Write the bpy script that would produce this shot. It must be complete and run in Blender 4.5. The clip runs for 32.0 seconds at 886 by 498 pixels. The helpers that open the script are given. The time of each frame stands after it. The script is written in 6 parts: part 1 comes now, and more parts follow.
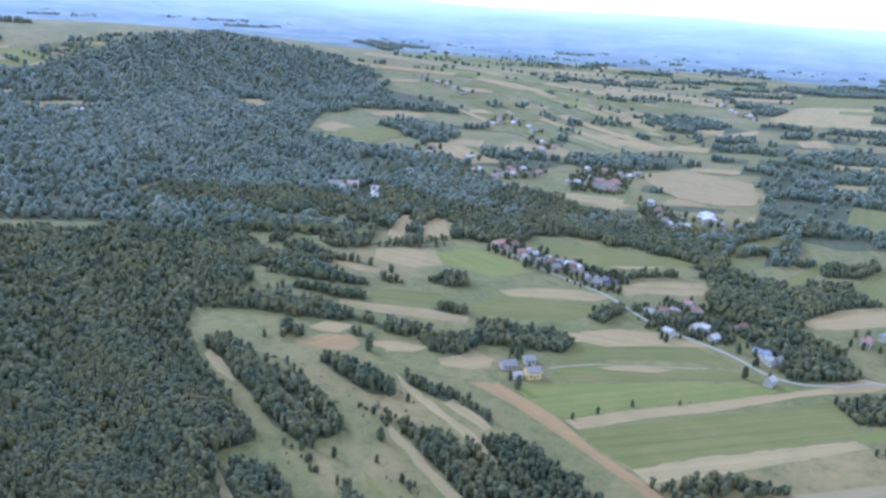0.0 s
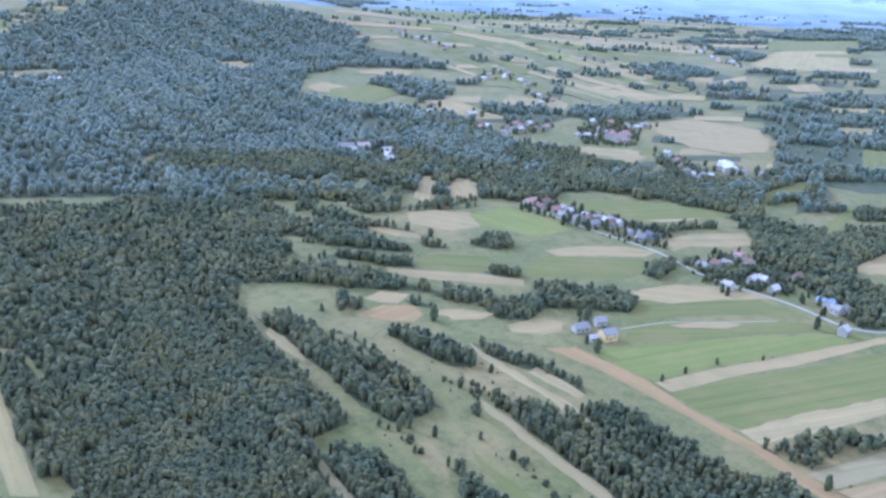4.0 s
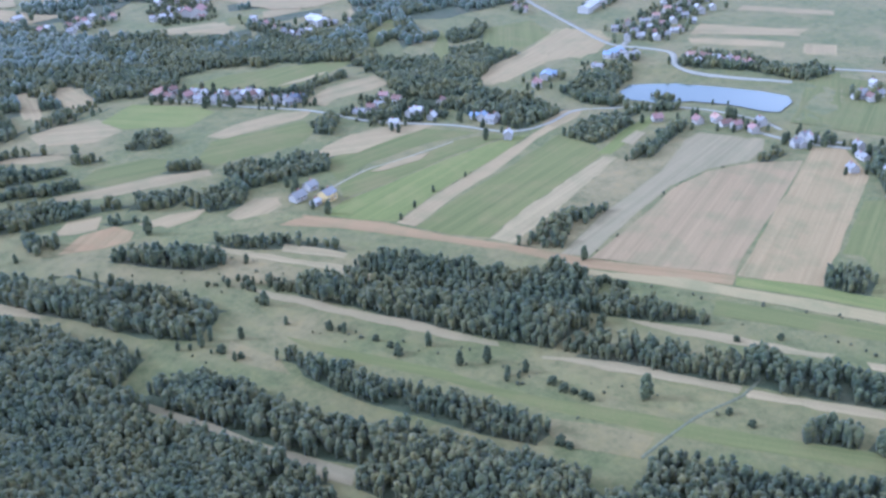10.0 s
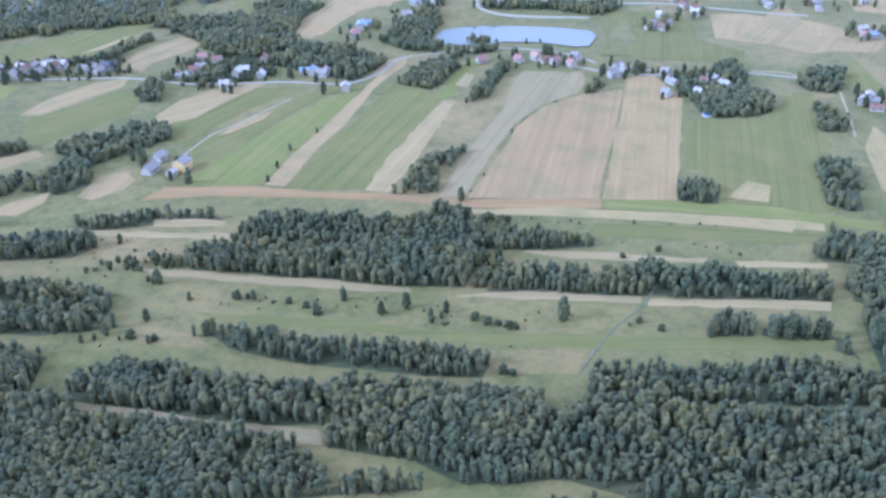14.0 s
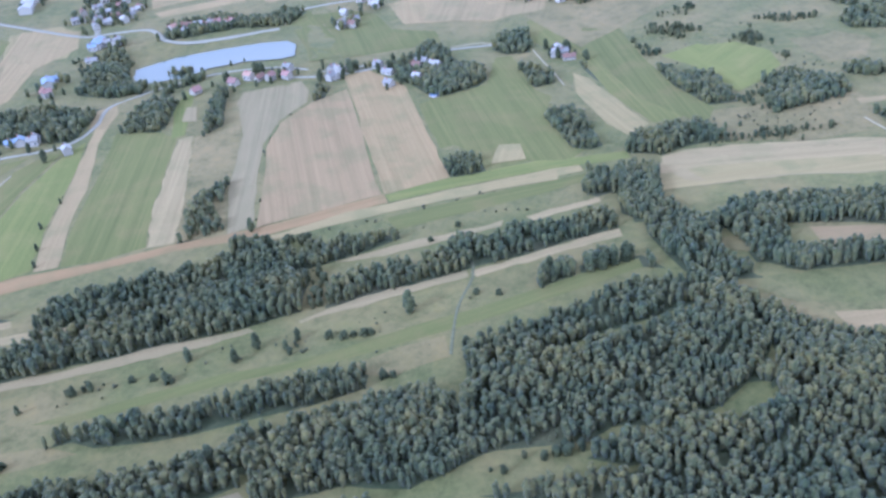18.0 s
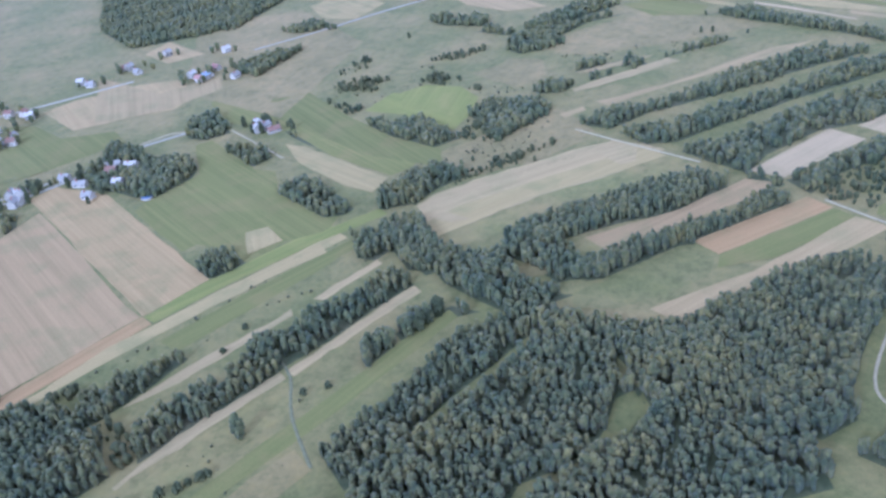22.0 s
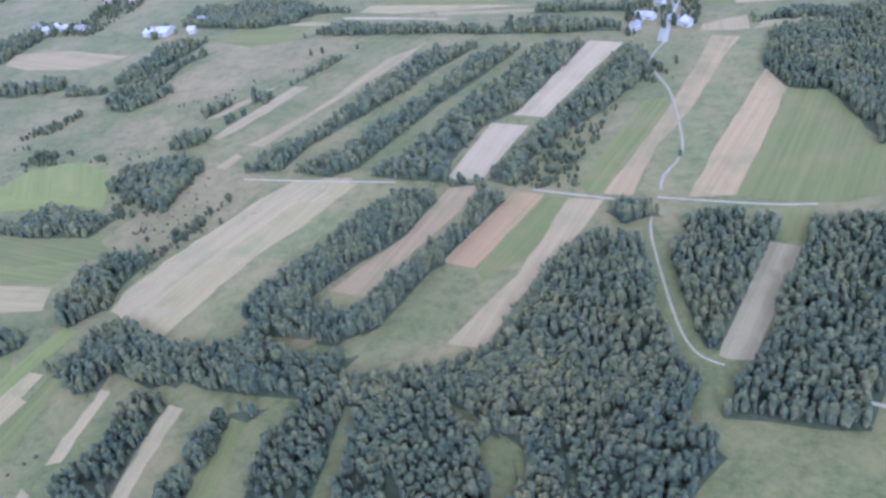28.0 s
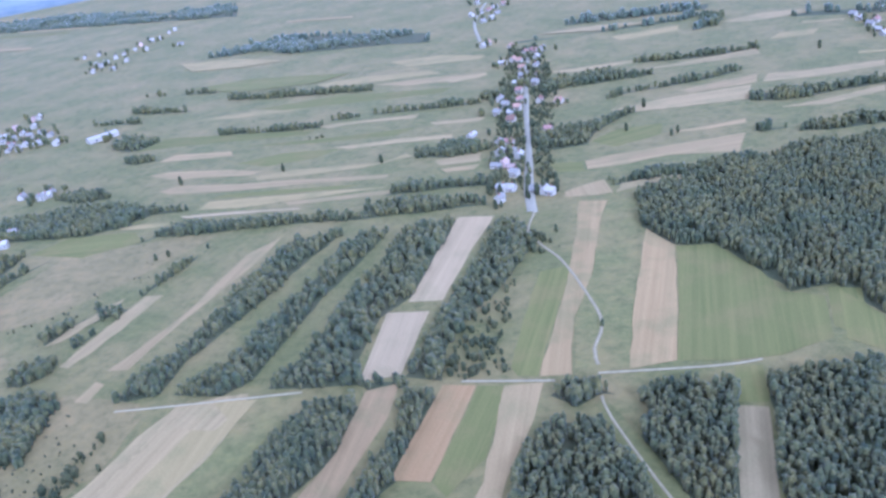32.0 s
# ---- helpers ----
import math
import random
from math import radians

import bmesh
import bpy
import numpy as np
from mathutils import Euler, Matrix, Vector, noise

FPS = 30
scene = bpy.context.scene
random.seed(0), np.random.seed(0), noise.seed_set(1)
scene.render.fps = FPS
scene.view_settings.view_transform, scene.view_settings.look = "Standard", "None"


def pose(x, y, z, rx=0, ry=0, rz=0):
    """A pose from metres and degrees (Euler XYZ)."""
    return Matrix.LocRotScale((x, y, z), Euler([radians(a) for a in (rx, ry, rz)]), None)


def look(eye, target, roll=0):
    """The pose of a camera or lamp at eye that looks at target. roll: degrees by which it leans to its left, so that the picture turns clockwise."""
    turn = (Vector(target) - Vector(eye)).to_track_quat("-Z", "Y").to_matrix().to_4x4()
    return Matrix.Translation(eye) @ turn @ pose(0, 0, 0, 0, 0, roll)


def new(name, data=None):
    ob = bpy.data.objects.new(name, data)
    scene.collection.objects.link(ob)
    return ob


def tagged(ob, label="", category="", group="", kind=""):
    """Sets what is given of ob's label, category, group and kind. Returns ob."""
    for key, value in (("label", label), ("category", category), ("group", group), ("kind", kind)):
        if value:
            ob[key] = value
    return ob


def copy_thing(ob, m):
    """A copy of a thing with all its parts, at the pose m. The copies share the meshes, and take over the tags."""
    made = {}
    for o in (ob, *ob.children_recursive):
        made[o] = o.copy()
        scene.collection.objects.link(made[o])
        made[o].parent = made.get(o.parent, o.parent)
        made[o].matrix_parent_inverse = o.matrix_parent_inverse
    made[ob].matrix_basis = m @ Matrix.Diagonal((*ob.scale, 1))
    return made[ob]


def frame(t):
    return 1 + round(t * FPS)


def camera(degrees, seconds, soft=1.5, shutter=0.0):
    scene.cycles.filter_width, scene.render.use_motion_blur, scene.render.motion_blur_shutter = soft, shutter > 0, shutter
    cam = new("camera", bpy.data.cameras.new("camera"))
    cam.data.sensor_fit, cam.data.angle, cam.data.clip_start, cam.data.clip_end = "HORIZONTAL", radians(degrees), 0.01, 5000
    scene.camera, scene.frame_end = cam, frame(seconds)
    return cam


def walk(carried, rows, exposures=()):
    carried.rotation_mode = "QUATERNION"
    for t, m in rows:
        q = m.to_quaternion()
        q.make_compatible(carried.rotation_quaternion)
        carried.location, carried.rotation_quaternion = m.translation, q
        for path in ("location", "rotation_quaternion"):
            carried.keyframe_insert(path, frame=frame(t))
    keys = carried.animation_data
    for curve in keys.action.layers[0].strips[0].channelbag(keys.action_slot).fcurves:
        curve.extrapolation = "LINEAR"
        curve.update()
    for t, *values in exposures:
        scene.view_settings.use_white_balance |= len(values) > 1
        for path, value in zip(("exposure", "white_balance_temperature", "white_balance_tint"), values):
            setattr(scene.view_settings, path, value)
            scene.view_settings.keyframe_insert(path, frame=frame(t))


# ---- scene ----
from mathutils.geometry import delaunay_2d_cdt

cam = camera(51.83, 32.0, soft=2.75)
# seconds, place of the eye, heading (to the left of north), pitch, roll
ROWS = [
    (0, 2.2, -127.4, 255.4, -2.17, -15.40, 4.29),
    (0.5, -5.6, -123.4, 256.5, -1.26, -9.79, 2.20),
    (1, -14.0, -120.2, 256.3, -1.01, -6.44, 0.70),
    (1.5, -24.4, -117.6, 254.6, -1.38, -5.21, 0.36),
    (2, -36.4, -113.3, 251.8, -1.58, -5.99, 0.84),
    (2.5, -48.6, -107.0, 247.9, -1.86, -9.07, 1.66),
    (3, -60.3, -102.1, 244.6, -2.20, -14.91, 2.21),
    (3.2, -64.3, -100.8, 244.2, -2.34, -18.03, 2.29),
    (3.5, -70.2, -99.0, 243.7, -3.06, -22.31, 2.60),
    (3.7, -71.8, -96.8, 244.5, -3.86, -22.72, 2.59),
    (3.9, -73.4, -94.6, 245.3, -5.19, -20.38, 2.67),
    (4, -74.2, -93.5, 245.7, -5.98, -17.80, 2.77),
    (4.2, -76.7, -92.7, 244.4, -7.89, -15.26, 2.44),
    (4.5, -80.4, -91.6, 242.4, -10.53, -19.78, 2.54),
    (6.5, -119.3, -63.3, 232.8, -25.40, -20.67, -2.00),
    (7, -127.0, -59.2, 232.4, -26.18, -21.29, -2.93),
    (7.5, -138.5, -61.5, 233.1, -27.55, -21.93, -3.16),
    (8, -151.0, -64.2, 233.6, -29.61, -22.65, -3.18),
    (8.5, -159.9, -61.6, 233.8, -31.59, -23.25, -3.02),
    (9, -167.4, -56.2, 233.3, -33.50, -23.85, -2.86),
    (9.5, -174.2, -51.1, 232.8, -35.29, -24.41, -2.86),
    (10, -180.8, -45.8, 232.3, -37.12, -25.01, -2.78),
    (10.5, -187.8, -40.0, 232.2, -39.01, -25.60, -2.56),
    (11, -194.1, -34.0, 232.2, -40.92, -26.25, -2.50),
    (11.5, -199.6, -28.5, 232.4, -42.71, -26.86, -2.58),
    (12, -205.4, -23.0, 232.7, -44.60, -27.49, -2.61),
    (12.5, -211.2, -17.1, 232.5, -46.55, -27.89, -2.40),
    (13, -217.4, -10.5, 232.2, -48.63, -28.14, -2.22),
    (13.5, -225.6, -6.5, 233.1, -51.06, -28.31, -1.94),
    (14, -232.4, -2.1, 235.5, -53.62, -28.51, -2.13),
    (14.5, -238.2, 2.9, 237.2, -56.31, -28.63, -2.41),
    (16.5, -254.8, 32.5, 240.5, -67.49, -29.37, -5.37),
    (17, -257.9, 40.8, 241.5, -70.44, -29.51, -6.08),
    (17.5, -261.1, 48.8, 242.8, -73.27, -29.65, -6.69),
    (18, -264.6, 57.7, 244.5, -76.25, -29.76, -7.28),
    (18.5, -266.8, 65.5, 246.5, -79.03, -29.93, -7.74),
    (19, -266.5, 74.5, 247.1, -81.98, -30.11, -8.23),
    (19.5, -262.5, 83.7, 246.6, -84.65, -30.24, -8.80),
    (20, -255.9, 93.0, 244.5, -87.70, -30.35, -9.37),
    (20.5, -250.1, 102.2, 242.9, -90.80, -30.47, -9.71),
    (21, -243.4, 110.3, 242.3, -94.00, -30.40, -10.37),
    (21.5, -237.4, 118.1, 242.5, -97.36, -29.87, -10.27),
    (22, -232.5, 124.9, 242.2, -100.95, -28.78, -10.08),
    (22.5, -229.3, 131.5, 242.6, -104.27, -28.11, -9.89),
    (23, -225.9, 138.5, 243.3, -107.72, -27.95, -9.79),
    (23.5, -222.7, 146.0, 244.9, -111.10, -27.96, -9.70),
    (24, -218.5, 154.1, 246.0, -114.61, -27.86, -9.64),
    (24.5, -214.3, 163.7, 248.4, -118.01, -27.79, -9.51),
    (25, -208.8, 172.4, 250.4, -121.41, -27.66, -9.43),
    (25.5, -199.5, 176.0, 250.3, -124.08, -27.39, -9.60),
    (26, -189.0, 176.0, 250.8, -126.59, -27.09, -9.77),
    (26.5, -177.8, 174.1, 250.7, -127.91, -27.60, -10.17),
    (28.5, -131.0, 182.6, 242.9, -134.62, -32.50, -10.58),
    (29, -120.5, 184.6, 241.6, -137.64, -29.59, -9.97),
    (29.5, -110.8, 187.4, 240.0, -140.10, -28.25, -9.63),
    (30, -101.9, 189.6, 240.8, -142.36, -27.47, -9.69),
    (30.5, -92.4, 190.6, 242.5, -144.46, -26.88, -9.74),
    (31, -82.0, 190.8, 244.0, -146.91, -26.14, -9.63),
    (31.5, -70.3, 187.4, 243.4, -148.98, -25.23, -9.27),
    (32, -58.7, 181.9, 242.6, -149.64, -23.37, -9.26),
]


def aim(x, y, z, yaw, pitch, roll):
    a, b = radians(yaw), radians(pitch)
    ahead = Vector((-math.sin(a) * math.cos(b), math.cos(a) * math.cos(b), math.sin(b)))
    return look((x, y, z), Vector((x, y, z)) + 100 * ahead, roll)


EXPOSURES = [
    (0, 0.80, 4100, 18),
    (0.6, 0.55, 4100, 18),
    (1, -0.05, 4400, 16),
    (1.5, -0.45, 4500, 15),
    (2.5, -0.55, 4350, 14),
    (3.2, 0.10, 4020, 15),
    (3.7, 0.78, 3980, 17),
    (4.2, 1.15, 3980, 20),
    (6.5, 0.98, 3950, 21),
    (10, 1.00, 3980, 22),
    (14, 1.08, 4020, 22),
    (19, 0.95, 4040, 24),
    (23, 0.88, 4020, 25),
    (28, 0.98, 4010, 28),
    (32, 0.96, 4010, 28),
]
walk(cam, [(t, aim(*row)) for t, *row in ROWS], EXPOSURES)

# ---- light: a hazy, lightly overcast late afternoon ----
SUN_UP, SUN_ROUND = radians(30), radians(312)
world = bpy.data.worlds.new("sky")
scene.world = world
world.use_nodes = True
wn, wl = world.node_tree.nodes, world.node_tree.links
wn.clear()
w_out = wn.new("ShaderNodeOutputWorld")
w_bg = wn.new("ShaderNodeBackground")
w_sky = wn.new("ShaderNodeTexSky")
w_sky.sky_type = "NISHITA"
w_sky.sun_disc = False
w_sky.sun_elevation, w_sky.sun_rotation = SUN_UP, SUN_ROUND
w_sky.air_density, w_sky.dust_density, w_sky.ozone_density = 1.0, 3.0, 1.0
w_co = wn.new("ShaderNodeTexCoord")
w_sep = wn.new("ShaderNodeSeparateXYZ")
wl.new(w_co.outputs["Generated"], w_sep.inputs[0])
# cloud sheets: stretched flat along the horizon
w_map = wn.new("ShaderNodeMapping")
w_map.inputs["Scale"].default_value = (1.5, 1.5, 11.0)
wl.new(w_co.outputs["Generated"], w_map.inputs["Vector"])
w_noise = wn.new("ShaderNodeTexNoise")
w_noise.inputs["Scale"].default_value = 1.7
w_noise.inputs["Detail"].default_value = 6.0
w_noise.inputs["Roughness"].default_value = 0.55
wl.new(w_map.outputs[0], w_noise.inputs["Vector"])
w_ramp = wn.new("ShaderNodeValToRGB")
w_ramp.color_ramp.elements[0].position, w_ramp.color_ramp.elements[0].color = 0.36, (7.3, 6.9, 6.5, 1)
w_ramp.color_ramp.elements[1].position, w_ramp.color_ramp.elements[1].color = 0.62, (14.5, 12.6, 10.4, 1)
wl.new(w_noise.outputs["Fac"], w_ramp.inputs[0])
w_mix = wn.new("ShaderNodeMix")
w_mix.data_type = "RGBA"
w_mix.inputs["Factor"].default_value = 0.78
wl.new(w_sky.outputs[0], w_mix.inputs["A"])
wl.new(w_ramp.outputs[0], w_mix.inputs["B"])
w_low = wn.new("ShaderNodeMapRange")
w_low.inputs["From Min"].default_value, w_low.inputs["From Max"].default_value = 0.0, 0.7
w_low.inputs["To Min"].default_value, w_low.inputs["To Max"].default_value = 0.125, 0.095
wl.new(w_sep.outputs["Z"], w_low.inputs["Value"])
wl.new(w_low.outputs[0], w_bg.inputs["Strength"])
wl.new(w_mix.outputs["Result"], w_bg.inputs["Color"])
wl.new(w_bg.outputs[0], w_out.inputs["Surface"])
sun_data = bpy.data.lights.new("sun", "SUN")
sun_data.energy, sun_data.angle, sun_data.color = 1.5, radians(11), (1.0, 0.94, 0.84)
sun_lamp = new("sun", sun_data)
sun_lamp.matrix_world = look((0, 0, 0), (-math.sin(SUN_ROUND) * math.cos(SUN_UP), -math.cos(SUN_ROUND) * math.cos(SUN_UP), -math.sin(SUN_UP)))


# ---- materials ----
def shade(name, rough=0.9, haze_sheen=0.0):
    m = bpy.data.materials.new(name)
    m.use_nodes = True
    b = m.node_tree.nodes["Principled BSDF"]
    b.inputs["Roughness"].default_value = rough
    b.inputs["Specular IOR Level"].default_value = 0.25
    # sheen gives a pale wash at grazing angles in place of aerial haze
    if haze_sheen:
        b.inputs["Sheen Weight"].default_value, b.inputs["Sheen Roughness"].default_value = haze_sheen, 0.35
        b.inputs["Sheen Tint"].default_value = (0.95, 0.96, 1.0, 1)
    return m, m.node_tree.nodes, m.node_tree.links, b


def ramp(nodes, links, source, stops):
    r = nodes.new("ShaderNodeValToRGB")
    e = r.color_ramp.elements
    while len(e) < len(stops):
        e.new(0.5)
    for n, (at, colour) in enumerate(stops):
        e[n].position, e[n].color = at, (*colour, 1)
    links.new(source, r.inputs[0])
    return r.outputs[0]


def noise_of(nodes, links, vector, scale, detail=4.0, rough=0.6):
    n = nodes.new("ShaderNodeTexNoise")
    n.inputs["Scale"].default_value, n.inputs["Detail"].default_value, n.inputs["Roughness"].default_value = scale, detail, rough
    links.new(vector, n.inputs["Vector"])
    return n.outputs["Fac"]


def blend(nodes, links, factor, a, b, how="MIX"):
    m = nodes.new("ShaderNodeMix")
    m.data_type, m.blend_type = "RGBA", how
    for plug, value in (("Factor", factor), ("A", a), ("B", b)):
        if isinstance(value, (int, float)):
            m.inputs[plug].default_value = value
        elif isinstance(value, tuple):
            m.inputs[plug].default_value = (*value, 1)
        else:
            links.new(value, m.inputs[plug])
    return m.outputs["Result"]


def bumped(nodes, links, b, height, strength, distance):
    k = nodes.new("ShaderNodeBump")
    k.inputs["Strength"].default_value, k.inputs["Distance"].default_value = strength, distance
    links.new(height, k.inputs["Height"])
    links.new(k.outputs[0], b.inputs["Normal"])


def scaled(nodes, links, vector, scale):
    m = nodes.new("ShaderNodeMapping")
    m.inputs["Scale"].default_value = scale
    links.new(vector, m.inputs["Vector"])
    return m.outputs[0]


def meadow_material(name, low, high, dry, dryness=0.5):
    """Grass: two greens by the tussock, dry and damp patches of many sizes, mown streaks, fine relief."""
    m, n, l, b = shade(name, 0.9, 0.05)
    co = n.new("ShaderNodeTexCoord").outputs["Object"]
    big = noise_of(n, l, co, 0.016, 8.0, 0.66)
    small = noise_of(n, l, co, 0.3, 6.0, 0.72)
    green = ramp(n, l, small, [(0.3, low), (0.7, high)])
    dried = ramp(n, l, big, [(dryness - 0.05, (0, 0, 0)), (dryness + 0.2, (0.85, 0.85, 0.85))])
    c = blend(n, l, dried, green, dry)
    tuft = noise_of(n, l, co, 0.11, 7.0, 0.75)
    c = blend(n, l, 0.8, c, ramp(n, l, tuft, [(0.34, (0.6, 0.68, 0.58)), (0.5, (1, 1, 1)), (0.68, (1.16, 1.1, 0.98))]), "MULTIPLY")
    l.new(c, b.inputs["Base Color"])
    bumped(n, l, b, small, 0.6, 0.6)
    return m


def crop_material(name, base, other, lines=0.35, patch=0.35, stain=None):
    """Tilled or mown ground: drill lines along the plot, damp patches, crumbly grain."""
    m, n, l, b = shade(name, 1.0, 0.06)
    b.inputs["Specular IOR Level"].default_value = 0.05
    uv = n.new("ShaderNodeTexCoord").outputs["UV"]
    rows = noise_of(n, l, scaled(n, l, uv, (0.006, 0.42, 1)), 1.0, 5.0, 0.65)
    wide = noise_of(n, l, scaled(n, l, uv, (0.012, 0.09, 1)), 1.0, 4.0, 0.6)
    blot = noise_of(n, l, uv, 0.035, 5.0, 0.6)
    grain = noise_of(n, l, uv, 0.9, 5.0, 0.7)
    c = ramp(n, l, rows, [(0.5 - 0.5 * lines, base), (0.5 + 0.5 * lines, other)])
    c = blend(n, l, ramp(n, l, wide, [(0.42, (0, 0, 0)), (0.7, (0.6, 0.6, 0.6))]), c, other)
    c = blend(n, l, ramp(n, l, blot, [(0.48, (0, 0, 0)), (0.64, (1.25 * patch, 1.25 * patch, 1.25 * patch))]), c, stain or (0.16, 0.17, 0.07))
    c = blend(n, l, 0.35, c, ramp(n, l, grain, [(0.3, (0.45, 0.45, 0.45)), (0.7, (1.0, 1.0, 1.0))]), "MULTIPLY")
    tram = noise_of(n, l, scaled(n, l, uv, (0.004, 0.16, 1)), 1.0, 2.0, 0.5)
    c = blend(n, l, 0.45, c, ramp(n, l, tram, [(0.38, (0.86, 0.88, 0.86)), (0.5, (1, 1, 1)), (0.64, (1.1, 1.08, 1.06))]), "MULTIPLY")
    tone = n.new("ShaderNodeObjectInfo").outputs["Random"]
    c = blend(n, l, 0.5, c, ramp(n, l, tone, [(0.0, (0.78, 0.8, 0.8)), (1.0, (1.0, 0.98, 0.95))]), "MULTIPLY")
    l.new(c, b.inputs["Base Color"])
    bumped(n, l, b, rows, 0.5, 0.3)
    return m


def leaf_material(name, dark, mid, light, odd, haze_sheen=0.0):
    """Foliage: every crown has its own green, every tuft a little of its own, stands drift from one green to another."""
    m, n, l, b = shade(name, 0.75, haze_sheen)
    geo = n.new("ShaderNodeNewGeometry")
    co = n.new("ShaderNodeTexCoord").outputs["Object"]
    crown = noise_of(n, l, co, 0.27, 1.0, 0.5)
    stand = noise_of(n, l, co, 0.035, 3.0, 0.55)
    fine = noise_of(n, l, co, 1.1, 6.0, 0.78)
    c = ramp(n, l, crown, [(0.3, dark), (0.47, mid), (0.64, light), (0.74, odd)])
    own = ramp(n, l, geo.outputs["Random Per Island"], [(0.0, dark), (0.5, mid), (0.9, light), (1.0, odd)])
    c = blend(n, l, 0.38, c, own)
    c = blend(n, l, 0.8, c, ramp(n, l, stand, [(0.36, (0.72, 0.84, 0.92)), (0.5, (1, 1, 1)), (0.66, (1.24, 1.12, 0.92))]), "MULTIPLY")
    c = blend(n, l, 0.7, c, ramp(n, l, fine, [(0.36, (0.55, 0.6, 0.66)), (0.64, (1.25, 1.25, 1.12))]), "MULTIPLY")
    l.new(c, b.inputs["Base Color"])
    bumped(n, l, b, fine, 1.0, 0.7)
    return m


def plain_material(name, colour, rough=0.8, grain=0.25, scale=1.5):
    m, n, l, b = shade(name, rough)
    co = n.new("ShaderNodeTexCoord").outputs["Object"]
    g = noise_of(n, l, co, scale, 5.0, 0.65)
    dark = tuple(v * (1 - grain) for v in colour)
    c = ramp(n, l, g, [(0.3, dark), (0.7, colour)])
    tone = n.new("ShaderNodeObjectInfo").outputs["Random"]
    c = blend(n, l, 0.6, c, ramp(n, l, tone, [(0.0, (0.7, 0.7, 0.7)), (1.0, (1.0, 1.0, 1.0))]), "MULTIPLY")
    l.new(c, b.inputs["Base Color"])
    bumped(n, l, b, g, 0.3, 0.05)
    return m


GRASS = meadow_material("grass", (0.097, 0.099, 0.029), (0.153, 0.145, 0.047), (0.208, 0.163, 0.065), 0.46)
FIELDS = {
    "orange": (crop_material("reddish_soil", (0.275, 0.183, 0.079), (0.328, 0.223, 0.101), patch=0.2), "ploughed_field", "freshly ploughed reddish-tan field beside meadows"),
    "tan": (crop_material("tan_soil", (0.285, 0.214, 0.101), (0.346, 0.265, 0.127), patch=0.22), "tilled_field", "tan tilled plot among green meadows"),
    "pink": (crop_material("bare_soil", (0.267, 0.193, 0.092), (0.331, 0.241, 0.116), patch=0.25), "harvested_field", "pinkish-brown bare harvested field with drill lines"),
    "stubble": (crop_material("stubble", (0.297, 0.213, 0.096), (0.362, 0.266, 0.122), patch=0.3), "stubble_field", "golden-brown stubble field with worn patches"),
    "grey": (crop_material("grey_soil", (0.254, 0.205, 0.104), (0.315, 0.254, 0.131), patch=0.12), "fallow_field", "grey-brown fallow field thinly grown over"),
    "straw": (crop_material("straw", (0.290, 0.225, 0.107), (0.357, 0.279, 0.136), patch=0.25), "straw_strip", "narrow strip of pale straw between grass"),
    "white": (crop_material("white_soil", (0.356, 0.274, 0.147), (0.420, 0.327, 0.179), patch=0.15), "bare_field", "whitish bare sandy field between woods"),
    "pale": (crop_material("dry_grass", (0.278, 0.221, 0.097), (0.340, 0.270, 0.120), patch=0.28), "hay_field", "pale mown hay field, partly green"),
    "meadow": (meadow_material("meadow", (0.118, 0.117, 0.036), (0.173, 0.161, 0.053), (0.219, 0.167, 0.066), 0.47), "meadow", "plain green mown meadow"),
    "lush": (crop_material("lush_grass", (0.132, 0.139, 0.043), (0.188, 0.178, 0.059), patch=0.35, stain=(0.222, 0.178, 0.072)), "meadow", "lush green pasture"),
    "bright": (crop_material("young_crop", (0.160, 0.173, 0.048), (0.218, 0.215, 0.062), patch=0.35, stain=(0.267, 0.229, 0.080)), "green_field", "bright green field of young crop"),
    "olive": (meadow_material("olive_grass", (0.098, 0.102, 0.030), (0.152, 0.141, 0.046), (0.187, 0.155, 0.060), 0.5), "clearing", "olive-green grass clearing between woods"),
    "rough": (meadow_material("rough_grass", (0.129, 0.114, 0.040), (0.186, 0.151, 0.057), (0.231, 0.177, 0.073), 0.44), "rough_pasture", "rough dry pasture with brownish grass"),
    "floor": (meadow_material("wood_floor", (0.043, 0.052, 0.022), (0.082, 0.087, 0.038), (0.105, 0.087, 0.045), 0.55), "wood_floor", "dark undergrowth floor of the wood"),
}
LEAF_DEEP = leaf_material("deep_leaves", (0.038, 0.049, 0.028), (0.084, 0.092, 0.037), (0.164, 0.151, 0.054), (0.141, 0.126, 0.050), 0.12)
LEAF_PALE = leaf_material("pale_leaves", (0.032, 0.040, 0.019), (0.062, 0.069, 0.029), (0.105, 0.104, 0.043), (0.110, 0.096, 0.047))
LEAF_DRY = leaf_material("dry_weeds", (0.06, 0.063, 0.033), (0.09, 0.09, 0.046), (0.12, 0.11, 0.06), (0.14, 0.12, 0.068))
# distance haze painted in: a paler, bluer copy of the deep leaf greens
LEAF_HAZED = leaf_material("hazed_leaves", (0.064, 0.082, 0.054), (0.088, 0.105, 0.064), (0.118, 0.132, 0.074), (0.124, 0.130, 0.071), 0.4)
BARK = plain_material("bark", (0.16, 0.13, 0.10), 0.9, 0.5, 3.0)


